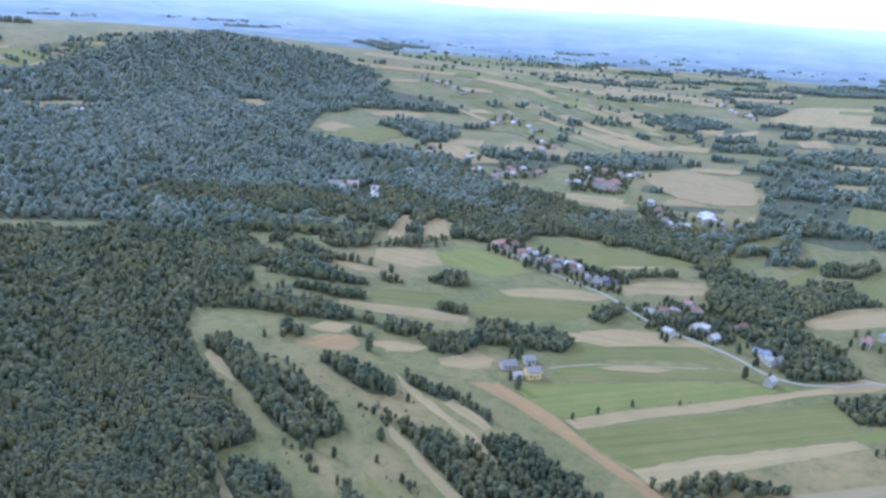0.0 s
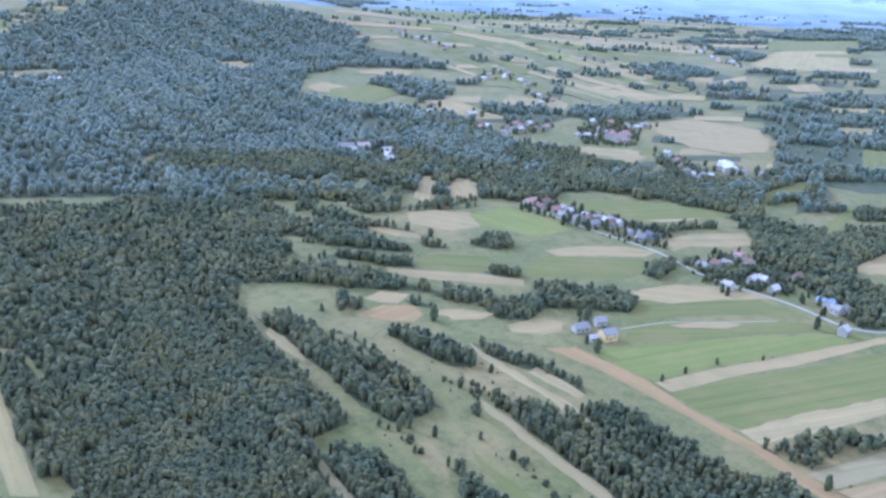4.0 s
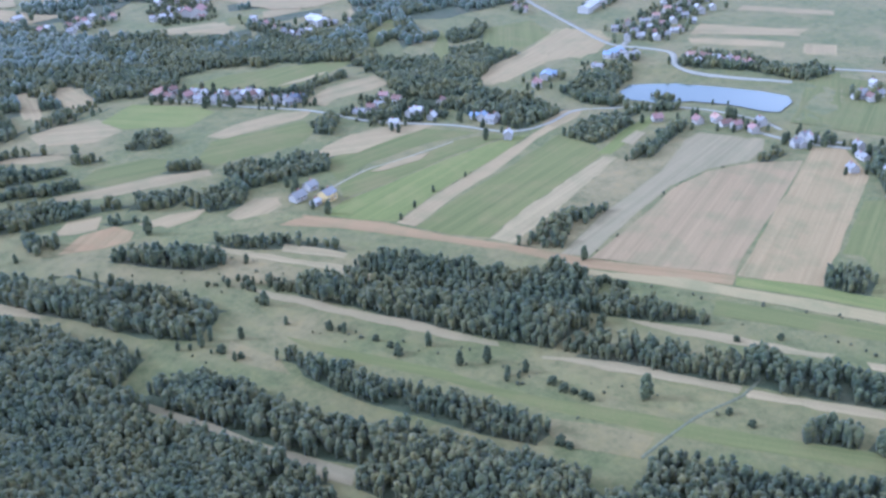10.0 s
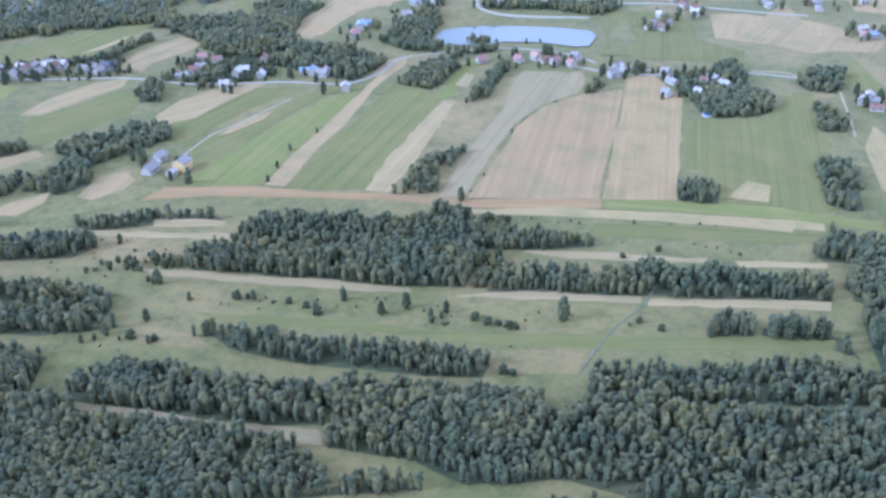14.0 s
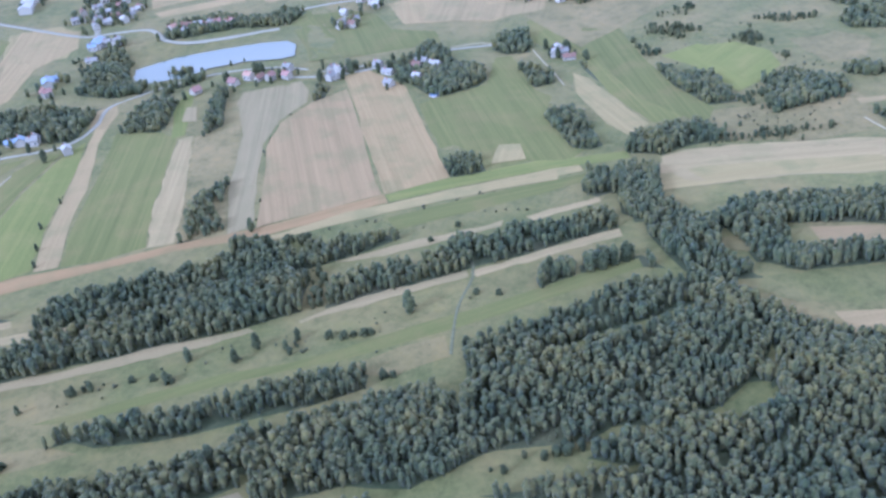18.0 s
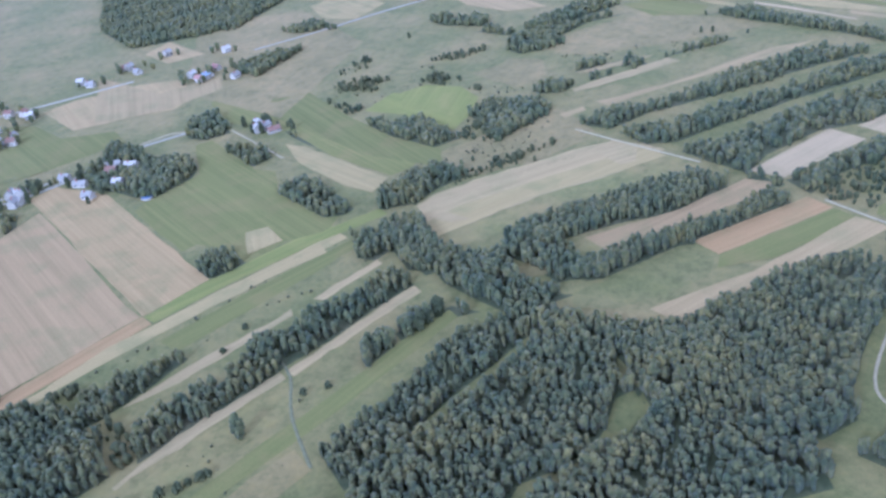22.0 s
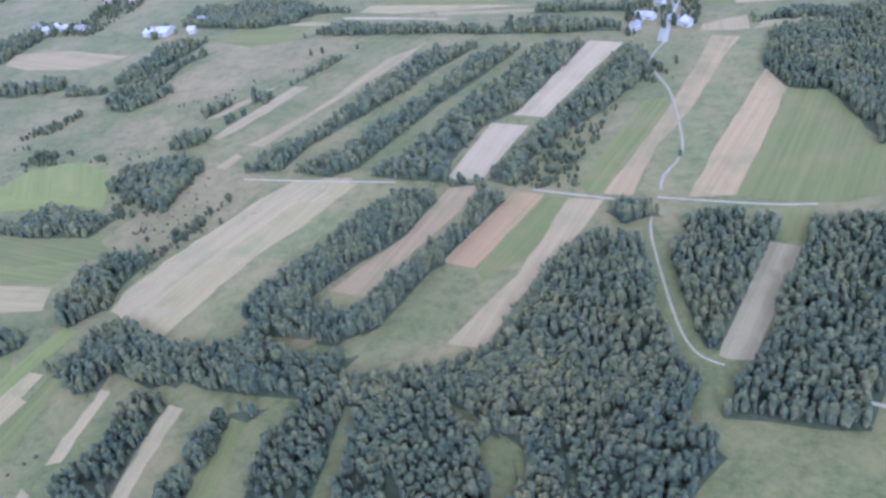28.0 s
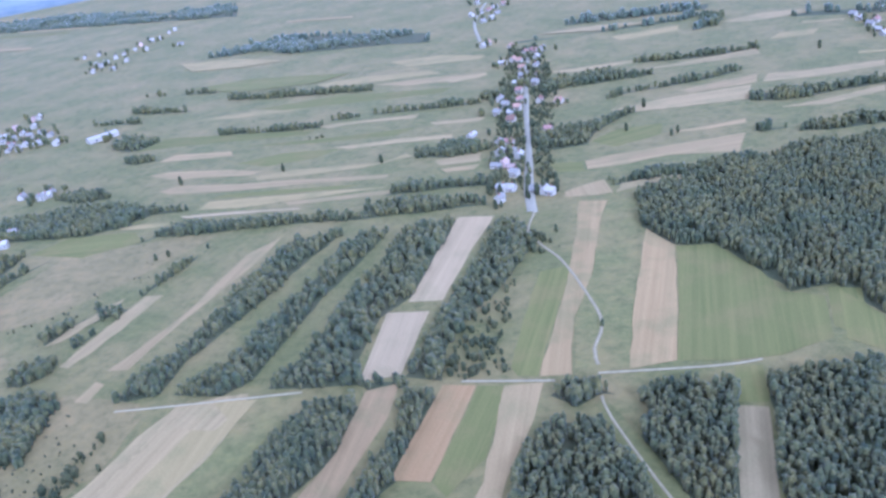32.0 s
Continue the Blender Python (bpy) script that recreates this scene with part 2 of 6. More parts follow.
def haze_material():
    """Far hills, bluer and paler with distance: haze painted into colour and glow."""
    m, n, l, b = shade("haze_painted_land", 1.0)
    co = n.new("ShaderNodeTexCoord").outputs["Object"]
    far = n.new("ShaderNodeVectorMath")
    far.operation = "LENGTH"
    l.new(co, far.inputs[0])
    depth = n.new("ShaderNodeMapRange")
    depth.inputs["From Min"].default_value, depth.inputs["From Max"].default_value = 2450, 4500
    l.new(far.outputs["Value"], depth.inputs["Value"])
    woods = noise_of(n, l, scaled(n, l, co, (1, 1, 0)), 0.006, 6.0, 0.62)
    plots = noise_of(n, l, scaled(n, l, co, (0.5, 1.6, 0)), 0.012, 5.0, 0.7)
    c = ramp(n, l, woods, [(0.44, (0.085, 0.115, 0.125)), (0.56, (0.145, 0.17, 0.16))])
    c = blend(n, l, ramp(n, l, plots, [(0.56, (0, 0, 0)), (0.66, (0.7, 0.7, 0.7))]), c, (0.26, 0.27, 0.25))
    # pale blue haze mixed over the land colour, stronger with distance
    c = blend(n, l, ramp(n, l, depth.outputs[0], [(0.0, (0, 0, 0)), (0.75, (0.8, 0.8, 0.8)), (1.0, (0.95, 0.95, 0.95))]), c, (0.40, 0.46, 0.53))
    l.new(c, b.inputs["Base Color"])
    # glow stands in for light scattered by the haze; the hills emit nothing
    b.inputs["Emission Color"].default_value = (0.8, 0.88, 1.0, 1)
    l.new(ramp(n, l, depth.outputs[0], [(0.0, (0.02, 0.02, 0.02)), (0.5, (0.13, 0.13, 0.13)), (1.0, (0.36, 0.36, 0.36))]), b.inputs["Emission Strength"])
    return m

# ---- lie of the land ----
def terrain(x, y):
    """Height of the ground: a gentle valley that rises to wooded hills, and a level hollow for the pond."""
    a, b = 0.15 + 0.6 * np.tanh((x / 1000 - 0.15) / 0.6), 0.2 + 0.9 * np.tanh((y / 1000 - 0.2) / 0.9)
    z = 3.5 - 16.4 * a + 18.2 * b + 31.8 * a * a - 3.2 * a * b + 44.3 * b * b + 3.9 * a**3 + 13.9 * b**3 + 3.2 * a * a * b + 3.8 * a * b * b
    for hx, hy, h, sx, sy, turn in ((-420, 1720, 62, 620, 330, 0.15), (-950, 1250, 45, 380, 500, 0.0)):
        u = (x - hx) * math.cos(turn) + (y - hy) * math.sin(turn)
        v = -(x - hx) * math.sin(turn) + (y - hy) * math.cos(turn)
        z = z + h * np.exp(-((u / sx) ** 2) - (v / sy) ** 2)
    k = np.clip((np.hypot(x, y) - 2300) / 2200, 0, 1)
    z = z + 128 * k * k * (3 - 2 * k)
    u, v = ((x - 440) * 0.527 - (y - 400) * 0.85) / 95, ((x - 440) * 0.85 + (y - 400) * 0.527) / 62
    w = np.exp(-np.minimum(u**8 + v**8, 50.0))
    return z * (1 - w) + 16.2 * w


def mesh_of(name, verts, faces, materials, uv=None):
    me = bpy.data.meshes.new(name)
    verts, faces = np.asarray(verts, np.float32), np.asarray(faces, np.int32)
    me.vertices.add(len(verts))
    me.vertices.foreach_set("co", verts.ravel())
    k = faces.shape[1]
    me.loops.add(faces.size)
    me.loops.foreach_set("vertex_index", faces.ravel())
    me.polygons.add(len(faces))
    me.polygons.foreach_set("loop_start", np.arange(0, faces.size, k, dtype=np.int32))
    me.polygons.foreach_set("loop_total", np.full(len(faces), k, np.int32))
    for m in materials:
        me.materials.append(m)
    me.update(calc_edges=True)
    if uv is not None:
        layer = me.uv_layers.new(name="plot")
        layer.data.foreach_set("uv", np.asarray(uv, np.float32)[faces.ravel()].ravel())
    return me


def grid_lines():
    near = list(np.arange(-800, 1101, 20.0))
    low, high, step = [-800.0], [1100.0], 24.0
    while low[-1] > -4700:
        low.append(low[-1] - step)
        high.append(high[-1] + step)
        step *= 1.05
    return np.array(low[:0:-1] + near + high[1:])


AX = grid_lines()
GX, GY = np.meshgrid(AX, AX)
N = len(AX)
corner = (np.arange(N - 1)[:, None] * N + np.arange(N - 1)).ravel()
ground = tagged(new("ground", mesh_of("ground", np.stack([GX.ravel(), GY.ravel(), terrain(GX, GY).ravel()], 1),
                np.stack([corner, corner + 1, corner + N + 1, corner + N], 1), [GRASS])),
                "green and straw-coloured rolling farmland reaching the horizon", "ground", kind="structure")
for p in ground.data.polygons:
    p.use_smooth = True


# the distance: blue hills that close the valley all round, haze painted in
ring_r, ring_a = np.concatenate([np.linspace(2450, 3100, 15), np.linspace(3200, 4650, 22)]), np.linspace(0, 2 * np.pi, 241)[:-1]
ring_u, ring_w = np.meshgrid(ring_r, ring_a)
ring_x, ring_y = ring_u * np.cos(ring_w), ring_u * np.sin(ring_w)
swell = 9 * np.sin(ring_w * 9 + ring_u / 420) + 7 * np.sin(ring_w * 23 - ring_u / 260) + 4 * np.sin(ring_w * 51 + ring_u / 130)
ring_z = terrain(ring_x, ring_y) + np.clip((ring_u - 2700) / 700, 0, 1) * (22 + swell) * np.clip((5200 - ring_u) / 1500, 0.3, 1) - 3 + 6 * np.clip((ring_u - 2470) / 100, 0, 1)
R1, R2 = ring_x.shape
ring_c = (np.arange(R1)[:, None] * R2 + np.arange(R2 - 1)).ravel()
ring_n = (((np.arange(R1) + 1) % R1)[:, None] * R2 + np.arange(R2 - 1)).ravel()
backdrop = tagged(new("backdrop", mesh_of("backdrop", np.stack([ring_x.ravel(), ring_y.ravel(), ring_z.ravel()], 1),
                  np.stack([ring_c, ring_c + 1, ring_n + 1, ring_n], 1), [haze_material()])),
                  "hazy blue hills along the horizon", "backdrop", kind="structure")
for p in backdrop.data.polygons:
    p.use_smooth = True


def frayed(points, step=14.0, sway=0.7):
    """The outline with points put in along its edges, swaying a little as real plots do."""
    out = []
    for (x0, y0), (x1, y1) in zip(points, points[1:] + points[:1]):
        far = math.hypot(x1 - x0, y1 - y0)
        k = max(1, int(far / step))
        for i in range(k):
            s = i / k
            w = 0 if i == 0 else sway
            out.append((x0 + (x1 - x0) * s + random.uniform(-w, w), y0 + (y1 - y0) * s + random.uniform(-w, w)))
    return out


BARE = ("straw", "white", "grey", "tan", "pink", "orange", "stubble", "pale", "olive", "lush", "bright")
CLEARED, LANES, PLOTS = [], [], []


def field(kind, *points, lift=None, sway=0.7, along=None):
    """One plot of land, laid over the ground along its longest edge."""
    material, name, label = FIELDS[kind]
    points = list(points)
    if kind in BARE:
        CLEARED.append(points)
    if lift is None:
        PLOTS.append(kind)
        lift = 0.08 + 0.0005 * len(PLOTS) + (0.5 if math.hypot(*points[0]) > 1000 else 0)
    edges = sorted(zip(points, points[1:] + points[:1]), key=lambda e: -math.dist(*e))
    (x0, y0), (x1, y1) = edges[0]
    far = math.hypot(x1 - x0, y1 - y0) or 1
    c, s = along or ((x1 - x0) / far, (y1 - y0) / far)
    bm = bmesh.new()
    ring = [Vector(p) for p in (frayed(points, 7.0, 1.1) if kind == "straw" else frayed(points, sway=sway))]
    spots, _, threes, _, _, _ = delaunay_2d_cdt(ring, [], [list(range(len(ring)))], 1, 0.001)
    corners = [bm.verts.new((p.x, p.y, 0)) for p in spots]
    for f in threes:
        bm.faces.new([corners[k] for k in f])
    for _ in range(4):
        long_ones = [e for e in bm.edges if e.calc_length() > 45]
        if not long_ones:
            break
        bmesh.ops.subdivide_edges(bm, edges=long_ones, cuts=1)
        bmesh.ops.triangulate(bm, faces=[f for f in bm.faces if len(f.verts) > 3])
    uv = bm.loops.layers.uv.new("plot")
    for v in bm.verts:
        v.co.z = float(terrain(v.co.x, v.co.y)) + lift
    bmesh.ops.recalc_face_normals(bm, faces=bm.faces[:])
    if sum(f.normal.z for f in bm.faces) < 0:
        bmesh.ops.reverse_faces(bm, faces=bm.faces[:])
    for f in bm.faces:
        f.smooth = True
        for loop in f.loops:
            loop[uv].uv = (loop.vert.co.x * c + loop.vert.co.y * s, loop.vert.co.y * c - loop.vert.co.x * s)
    me = bpy.data.meshes.new(name)
    bm.to_mesh(me)
    bm.free()
    me.materials.append(material)
    return tagged(new(name, me), label, "field", kind="structure")


HEDGES = []


def strip_block(count, seed, a, b, c, d):
    """Long narrow plots side by side between the edges a-d and b-c, as old strip farms lie."""
    rnd = random.Random(seed)
    cuts = [0.0]
    for _ in range(count):
        cuts.append(cuts[-1] + rnd.uniform(0.4, 1.6))
    cuts = [v / cuts[-1] for v in cuts]
    mix = lambda p, q, s: (p[0] + (q[0] - p[0]) * s, p[1] + (q[1] - p[1]) * s)  # noqa: E731
    for u, v in zip(cuts, cuts[1:]):
        ends = sorted(rnd.uniform(0, 1) for _ in range(rnd.choice((0, 1, 1, 2) if 7 <= seed <= 15 else (1, 2, 2, 3))))
        for lo, hi in zip([0.0] + ends, ends + [1.0]):
            kind = rnd.choice(("tan", "straw", "pale", "meadow", "lush", "bright", "olive", None, None, "meadow", "lush"))
            if kind is None or hi - lo < 0.06:
                continue
            v2 = u + (v - u) * rnd.uniform(0.7, 0.97)
            if rnd.random() < (0.1 if 7 <= seed <= 15 else 0.4):
                HEDGES.append((mix(mix(a, b, v2), mix(d, c, v2), lo), mix(mix(a, b, v2), mix(d, c, v2), lo + (hi - lo) * rnd.uniform(0.4, 1)), rnd.uniform(5, 13)))
            field(kind, mix(mix(a, b, u), mix(d, c, u), lo), mix(mix(a, b, u), mix(d, c, u), hi),
                  mix(mix(a, b, v2), mix(d, c, v2), hi), mix(mix(a, b, v2), mix(d, c, v2), lo), sway=1.0)


ROADS = {
    "asphalt": (plain_material("worn_asphalt", (0.323, 0.299, 0.220), 0.85, 0.2, 0.3), "road", "narrow light-grey asphalt country road", "road"),
    "path": (plain_material("trodden_grass", (0.18, 0.175, 0.09), 0.95, 0.4, 0.5), "path", "faint trodden path through the meadow", "path"),
    "dirt": (plain_material("dirt", (0.342, 0.296, 0.176), 0.95, 0.3, 0.4), "track", "pale sandy farm track", "track"),
}


def road(kind, width, *points):
    """A road: a low slab with shoulders along a smoothed line."""
    material, name, label, category = ROADS[kind]
    line = [Vector(p) for p in points]
    smooth = []
    for i in range(len(line) - 1):
        p0, p1, p2, p3 = line[max(i - 1, 0)], line[i], line[i + 1], line[min(i + 2, len(line) - 1)]
        k = max(2, int((p2 - p1).length / 7))
        for j in range(k):
            s = j / k
            smooth.append(0.5 * (2 * p1 + (p2 - p0) * s + (2 * p0 - 5 * p1 + 4 * p2 - p3) * s * s + (3 * p1 - p0 - 3 * p2 + p3) * s**3))
    smooth.append(line[-1])
    LANES.extend((p.x, p.y, width / 2 + (1.6 if kind == "dirt" else 2.2)) for p in smooth)
    verts, faces = [], []
    for i, p in enumerate(smooth):
        t = (smooth[min(i + 1, len(smooth) - 1)] - smooth[max(i - 1, 0)]).normalized()
        side = Vector((-t.y, t.x))
        w = width / 2 * random.uniform(0.93, 1.07)
        high = 0.28 if kind == "path" else 0.4
        for off, up in ((-w - 0.3, 0.05), (-w, high - 0.04), (0, high), (w, high - 0.04), (w + 0.3, 0.05)):
            q = p + side * off
            verts.append((q.x, q.y, float(terrain(q.x, q.y)) + up))
        if i:
            for j in range(4):
                a = (i - 1) * 5 + j
                faces.append((a, a + 5, a + 6, a + 1))
    return tagged(new(name, mesh_of(name, verts, [f[::-1] for f in faces], [material])), label, category, kind="structure")


# ---- trees ----
ICO = (1 + 5**0.5) / 2
ICO_V = np.array([(-1, ICO, 0), (1, ICO, 0), (-1, -ICO, 0), (1, -ICO, 0), (0, -1, ICO), (0, 1, ICO), (0, -1, -ICO), (0, 1, -ICO), (ICO, 0, -1), (ICO, 0, 1), (-ICO, 0, -1), (-ICO, 0, 1)]) / math.hypot(1, ICO)
ICO_F = np.array([(0, 11, 5), (0, 5, 1), (0, 1, 7), (0, 7, 10), (0, 10, 11), (1, 5, 9), (5, 11, 4), (11, 10, 2), (10, 7, 6), (7, 1, 8), (3, 9, 4), (3, 4, 2), (3, 2, 6), (3, 6, 8), (3, 8, 9), (4, 9, 5), (2, 4, 11), (6, 2, 10), (8, 6, 7), (9, 8, 1)])


def crown_shape(rnd, clumps, low, width, ovoid, size):
    """A crown one metre high: clumps of leaves round a tapering core. Returns vertices and triangles."""
    verts, faces = [], []
    for i in range(clumps):
        h = low + (1 - low) * (i + 0.6) / clumps if clumps > 1 else (1 + low) / 2
        s = (h - low) / (1 - low)
        r = width * (math.sin(math.pi * min(1, s * 0.82 + 0.16)) ** ovoid)
        a = i * 2.4 + rnd.uniform(-0.5, 0.5)
        reach = r * rnd.uniform(0.35, 0.75) if clumps > 1 else 0
        at = np.array([math.cos(a) * reach, math.sin(a) * reach, h - 0.04])
        k = size * rnd.uniform(0.75, 1.25) * (0.55 + 0.6 * r / width)
        v = ICO_V * rnd.uniform(0.8, 1.2) * np.array([k, k, k * rnd.uniform(0.9, 1.35)])
        v = v * (1 + np.array([rnd.uniform(-0.22, 0.22) for _ in range(12)])[:, None])
        verts.append(v + at)
        faces.append(ICO_F + 12 * i)
    return np.concatenate(verts), np.concatenate(faces)


def trunk_shape(width, top, sides=5):
    verts, faces = [], []
    for j, (h, r) in enumerate(((0, 1.25), (0.12, 0.9), (top, 0.35))):
        for i in range(sides):
            a = 2 * math.pi * i / sides
            verts.append((math.cos(a) * r * width, math.sin(a) * r * width, h))
    for j in range(2):
        for i in range(sides):
            a, b = j * sides + i, j * sides + (i + 1) % sides
            faces += [(a, b, b + sides), (a, b + sides, a + sides)]
    return np.array(verts), np.array(faces)


def dome(rings, top):
    """A leafy body of five sides: rings of given radius and height, and a top."""
    verts = [(math.cos(a) * r, math.sin(a) * r, z) for k, (r, z) in enumerate(rings) for a in (0.63 * k + 1.2566 * i for i in range(5))]
    faces = []
    for k in range(len(rings) - 1):
        for i in range(5):
            j = (i + 1) % 5
            a, c = 5 * k, 5 * k + 5
            faces += [(a + i, a + j, c + i), (a + j, c + j, c + i)]
    last = 5 * len(rings) - 5
    faces += [(last + i, last + (i + 1) % 5, last + 5) for i in range(5)]
    return np.array(verts + [(0, 0, top)]), np.array(faces)


BODY, TUFT = dome(((0.62, -0.95), (1.0, -0.1), (0.72, 0.68)), 1.0), dome(((0.85, -0.7), (0.95, 0.35)), 0.95)


def slender_shape(rnd, tufts, low, slim, rough=0.22):
    """A slender tree one metre high: an ovoid leafy body and a head of smaller tufts. Returns vertices and triangles."""
    half, mid = (0.94 - low) / 2, (0.94 + low) / 2
    verts = [BODY[0] * (1 + np.array([rnd.uniform(-rough, rough) for _ in range(16)])[:, None]) * np.array([slim, slim, half]) + np.array([rnd.uniform(-0.02, 0.02), 0, mid])]
    faces, base = [BODY[1]], 16
    for i in range(tufts):
        h = mid + half * (0.05 + 0.85 * (i + rnd.uniform(0.1, 0.9)) / tufts)
        out = slim * max(0.12, 1 - ((h - mid) / half) ** 2) ** 0.5
        a, r = i * 2.4 + rnd.uniform(-0.5, 0.5), slim * rnd.uniform(0.42, 0.62)
        at = np.array([math.cos(a) * out * 0.8, math.sin(a) * out * 0.8, h])
        v = TUFT[0] * (1 + np.array([rnd.uniform(-rough, rough) for _ in range(11)])[:, None])
        verts.append(v * np.array([r, r, r * rnd.uniform(0.8, 1.15)]) + at)
        faces.append(TUFT[1] + base)
        base += 11
    return np.concatenate(verts), np.concatenate(faces)


shapes = random.Random(5)
CROWNS = {
    "near": [slender_shape(shapes, 4, 0.06, shapes.uniform(0.145, 0.19), 0.26) for _ in range(18)],
    "mid": [slender_shape(shapes, 3, 0.0, 0.26, 0.3) for _ in range(12)],
    "far": [(TUFT[0] * np.array([0.33, 0.33, 0.55]) * (1 + np.array([shapes.uniform(-0.3, 0.3) for _ in range(11)])[:, None]) + np.array([0, 0, 0.45]), TUFT[1]) for _ in range(10)],
    "shrub": [slender_shape(shapes, 2, -0.1, 0.3, 0.3) for _ in range(8)],
    "scrub": [crown_shape(shapes, 2, 0.0, 0.6, 0.5, 0.45) for _ in range(6)],
}
STAND = {"near": (2.7, 6.0, 10.0), "mid": (3.6, 4.5, 8.5), "far": (7.0, 7.0, 11.0), "shrub": (3.6, 1.6, 6.0), "scrub": (3.6, 0.4, 1.5)}


def inside(xs, ys, points):
    hit = np.zeros(xs.shape, bool)
    for (x0, y0), (x1, y1) in zip(points, points[1:] + points[:1]):
        cross = (y0 > ys) != (y1 > ys)
        hit ^= cross & (xs < (x1 - x0) * (ys - y0) / ((y1 - y0) or 1e-9) + x0)
    return hit


WOODS, FLOORS = random.Random(11), []
LABELS = {"near": "dense stand of slender birch and poplar trees", "mid": "green belt of mixed deciduous trees", "far": "distant forest covering the hillside",
          "shrub": "scattered young trees and shrubs on old field", "scrub": "low weedy scrub in rough grass"}


def wood(kind, *points, thin=0.0):
    """A wood: trees at uneven distances within an outline, on its dark floor."""
    points = list(points)
    gap, low, high = STAND[kind]
    rnd = np.random.RandomState(WOODS.randrange(10**6))
    xs, ys = [p[0] for p in points], [p[1] for p in points]
    gx, gy = np.meshgrid(np.arange(min(xs) - gap, max(xs) + gap, gap), np.arange(min(ys) - gap, max(ys) + gap, gap))
    gx = (gx + rnd.uniform(-0.48, 0.48, gx.shape) * gap).ravel()
    gy = (gy + rnd.uniform(-0.48, 0.48, gy.shape) * gap).ravel()
    keep = inside(gx, gy, frayed(points, 11.0, 2.4)) & (rnd.uniform(size=gx.shape) > {"shrub": 0.3, "scrub": 0.6}.get(kind, 0.04) + thin)
    gx, gy = gx[keep], gy[keep]
    glade = np.sin(gx * 0.17 + 1.4 * np.sin(gy * 0.13)) * np.sin(gy * 0.19 + 1.2 * np.sin(gx * 0.11)) > 0.5
    if kind == "far":
        glade |= (gx > -60) & (np.sin(gx * 0.022 + 1.5 * np.sin(gy * 0.017)) * np.sin(gy * 0.026 + 1.3 * np.sin(gx * 0.015)) > 0.15)
    keep = ~glade | (rnd.uniform(size=gx.shape) > (0.9 if kind == "far" else 0.62))
    gx, gy = gx[keep], gy[keep]
    open_land = np.zeros(gx.shape, bool)
    for plot in CLEARED:
        if min(p[0] for p in plot) < max(xs) and max(p[0] for p in plot) > min(xs) and min(p[1] for p in plot) < max(ys) and max(p[1] for p in plot) > min(ys):
            open_land |= inside(gx, gy, plot)
    for lx, ly, reach in LANES:
        if min(xs) - 9 < lx < max(xs) + 9 and min(ys) - 9 < ly < max(ys) + 9:
            open_land |= (gx - lx) ** 2 + (gy - ly) ** 2 < reach**2
    gx, gy = gx[~open_land], gy[~open_land]
    if not len(gx):
        return None
    gz = terrain(gx, gy)
    tall = rnd.uniform(low, high, len(gx)) * (0.85 + 0.3 * np.sin(gx * 0.045 + gy * 0.03) ** 2)
    tall = tall * np.where(rnd.uniform(size=len(gx)) < 0.1, 0.55, 1.0)
    turn, pick, stout = rnd.uniform(0, 6.28, len(gx)), rnd.randint(0, len(CROWNS[kind]), len(gx)), rnd.uniform(0.8, 1.25, len(gx))
    verts, faces, base = [], [], 0
    for i in range(len(CROWNS[kind])):
        some = pick == i
        if not some.any():
            continue
        v, f = CROWNS[kind][i]
        c, s, h, wide = np.cos(turn[some])[:, None], np.sin(turn[some])[:, None], tall[some][:, None], (tall * stout)[some][:, None]
        put = np.stack([gx[some][:, None] + (v[:, 0] * c - v[:, 1] * s) * wide, gy[some][:, None] + (v[:, 0] * s + v[:, 1] * c) * wide, gz[some][:, None] + v[:, 2] * h], -1)
        verts.append(put.reshape(-1, 3))
        faces.append((f[None] + (base + len(v) * np.arange(some.sum()))[:, None, None]).reshape(-1, 3))
        base += len(v) * some.sum()
    # far stands take the leaves with haze in their colour
    material = {"far": LEAF_HAZED, "shrub": LEAF_PALE, "scrub": LEAF_DRY}.get(kind, LEAF_DEEP)
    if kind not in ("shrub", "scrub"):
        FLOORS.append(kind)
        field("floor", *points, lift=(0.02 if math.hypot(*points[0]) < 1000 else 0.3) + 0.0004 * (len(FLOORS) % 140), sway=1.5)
    made = mesh_of("woodland", np.concatenate(verts), np.concatenate(faces), [material])
    return tagged(new("woodland", made), LABELS[kind], "wood", kind="stuff")


def hedge(p, q, width):
    """A row of trees along the edge of a plot."""
    far = math.dist(p, q) or 1
    n = ((q[1] - p[1]) / far * width / 2, (p[0] - q[0]) / far * width / 2)
    wood("mid" if math.hypot(*p) < 900 else "far", (p[0] + n[0], p[1] + n[1]), (q[0] + n[0], q[1] + n[1]), (q[0] - n[0], q[1] - n[1]), (p[0] - n[0], p[1] - n[1]))


def part(name, me, parent, label=""):
    ob = new(name, me)
    ob.parent = parent
    return tagged(ob, label)


TREES = []
for i in range(4):
    v, f = crown_shape(shapes, 48, 0.08, 0.25, 0.7, 0.082)
    TREES.append((mesh_of("crown", v, f, [LEAF_DEEP if i % 2 else LEAF_PALE]), mesh_of("trunk", *trunk_shape(0.022, 0.7), [BARK])))


def tree(x, y, tall):
    crown, trunk = random.choice(TREES)
    ob = tagged(new("tree"), "lone leafy tree standing in open grass", "tree", "lone trees")
    ob.matrix_world = pose(x, y, float(terrain(x, y)) - 0.1, 0, 0, random.uniform(0, 360)) @ Matrix.Scale(tall, 4)
    part("trunk", trunk, ob)
    part("crown", crown, ob)
    return ob


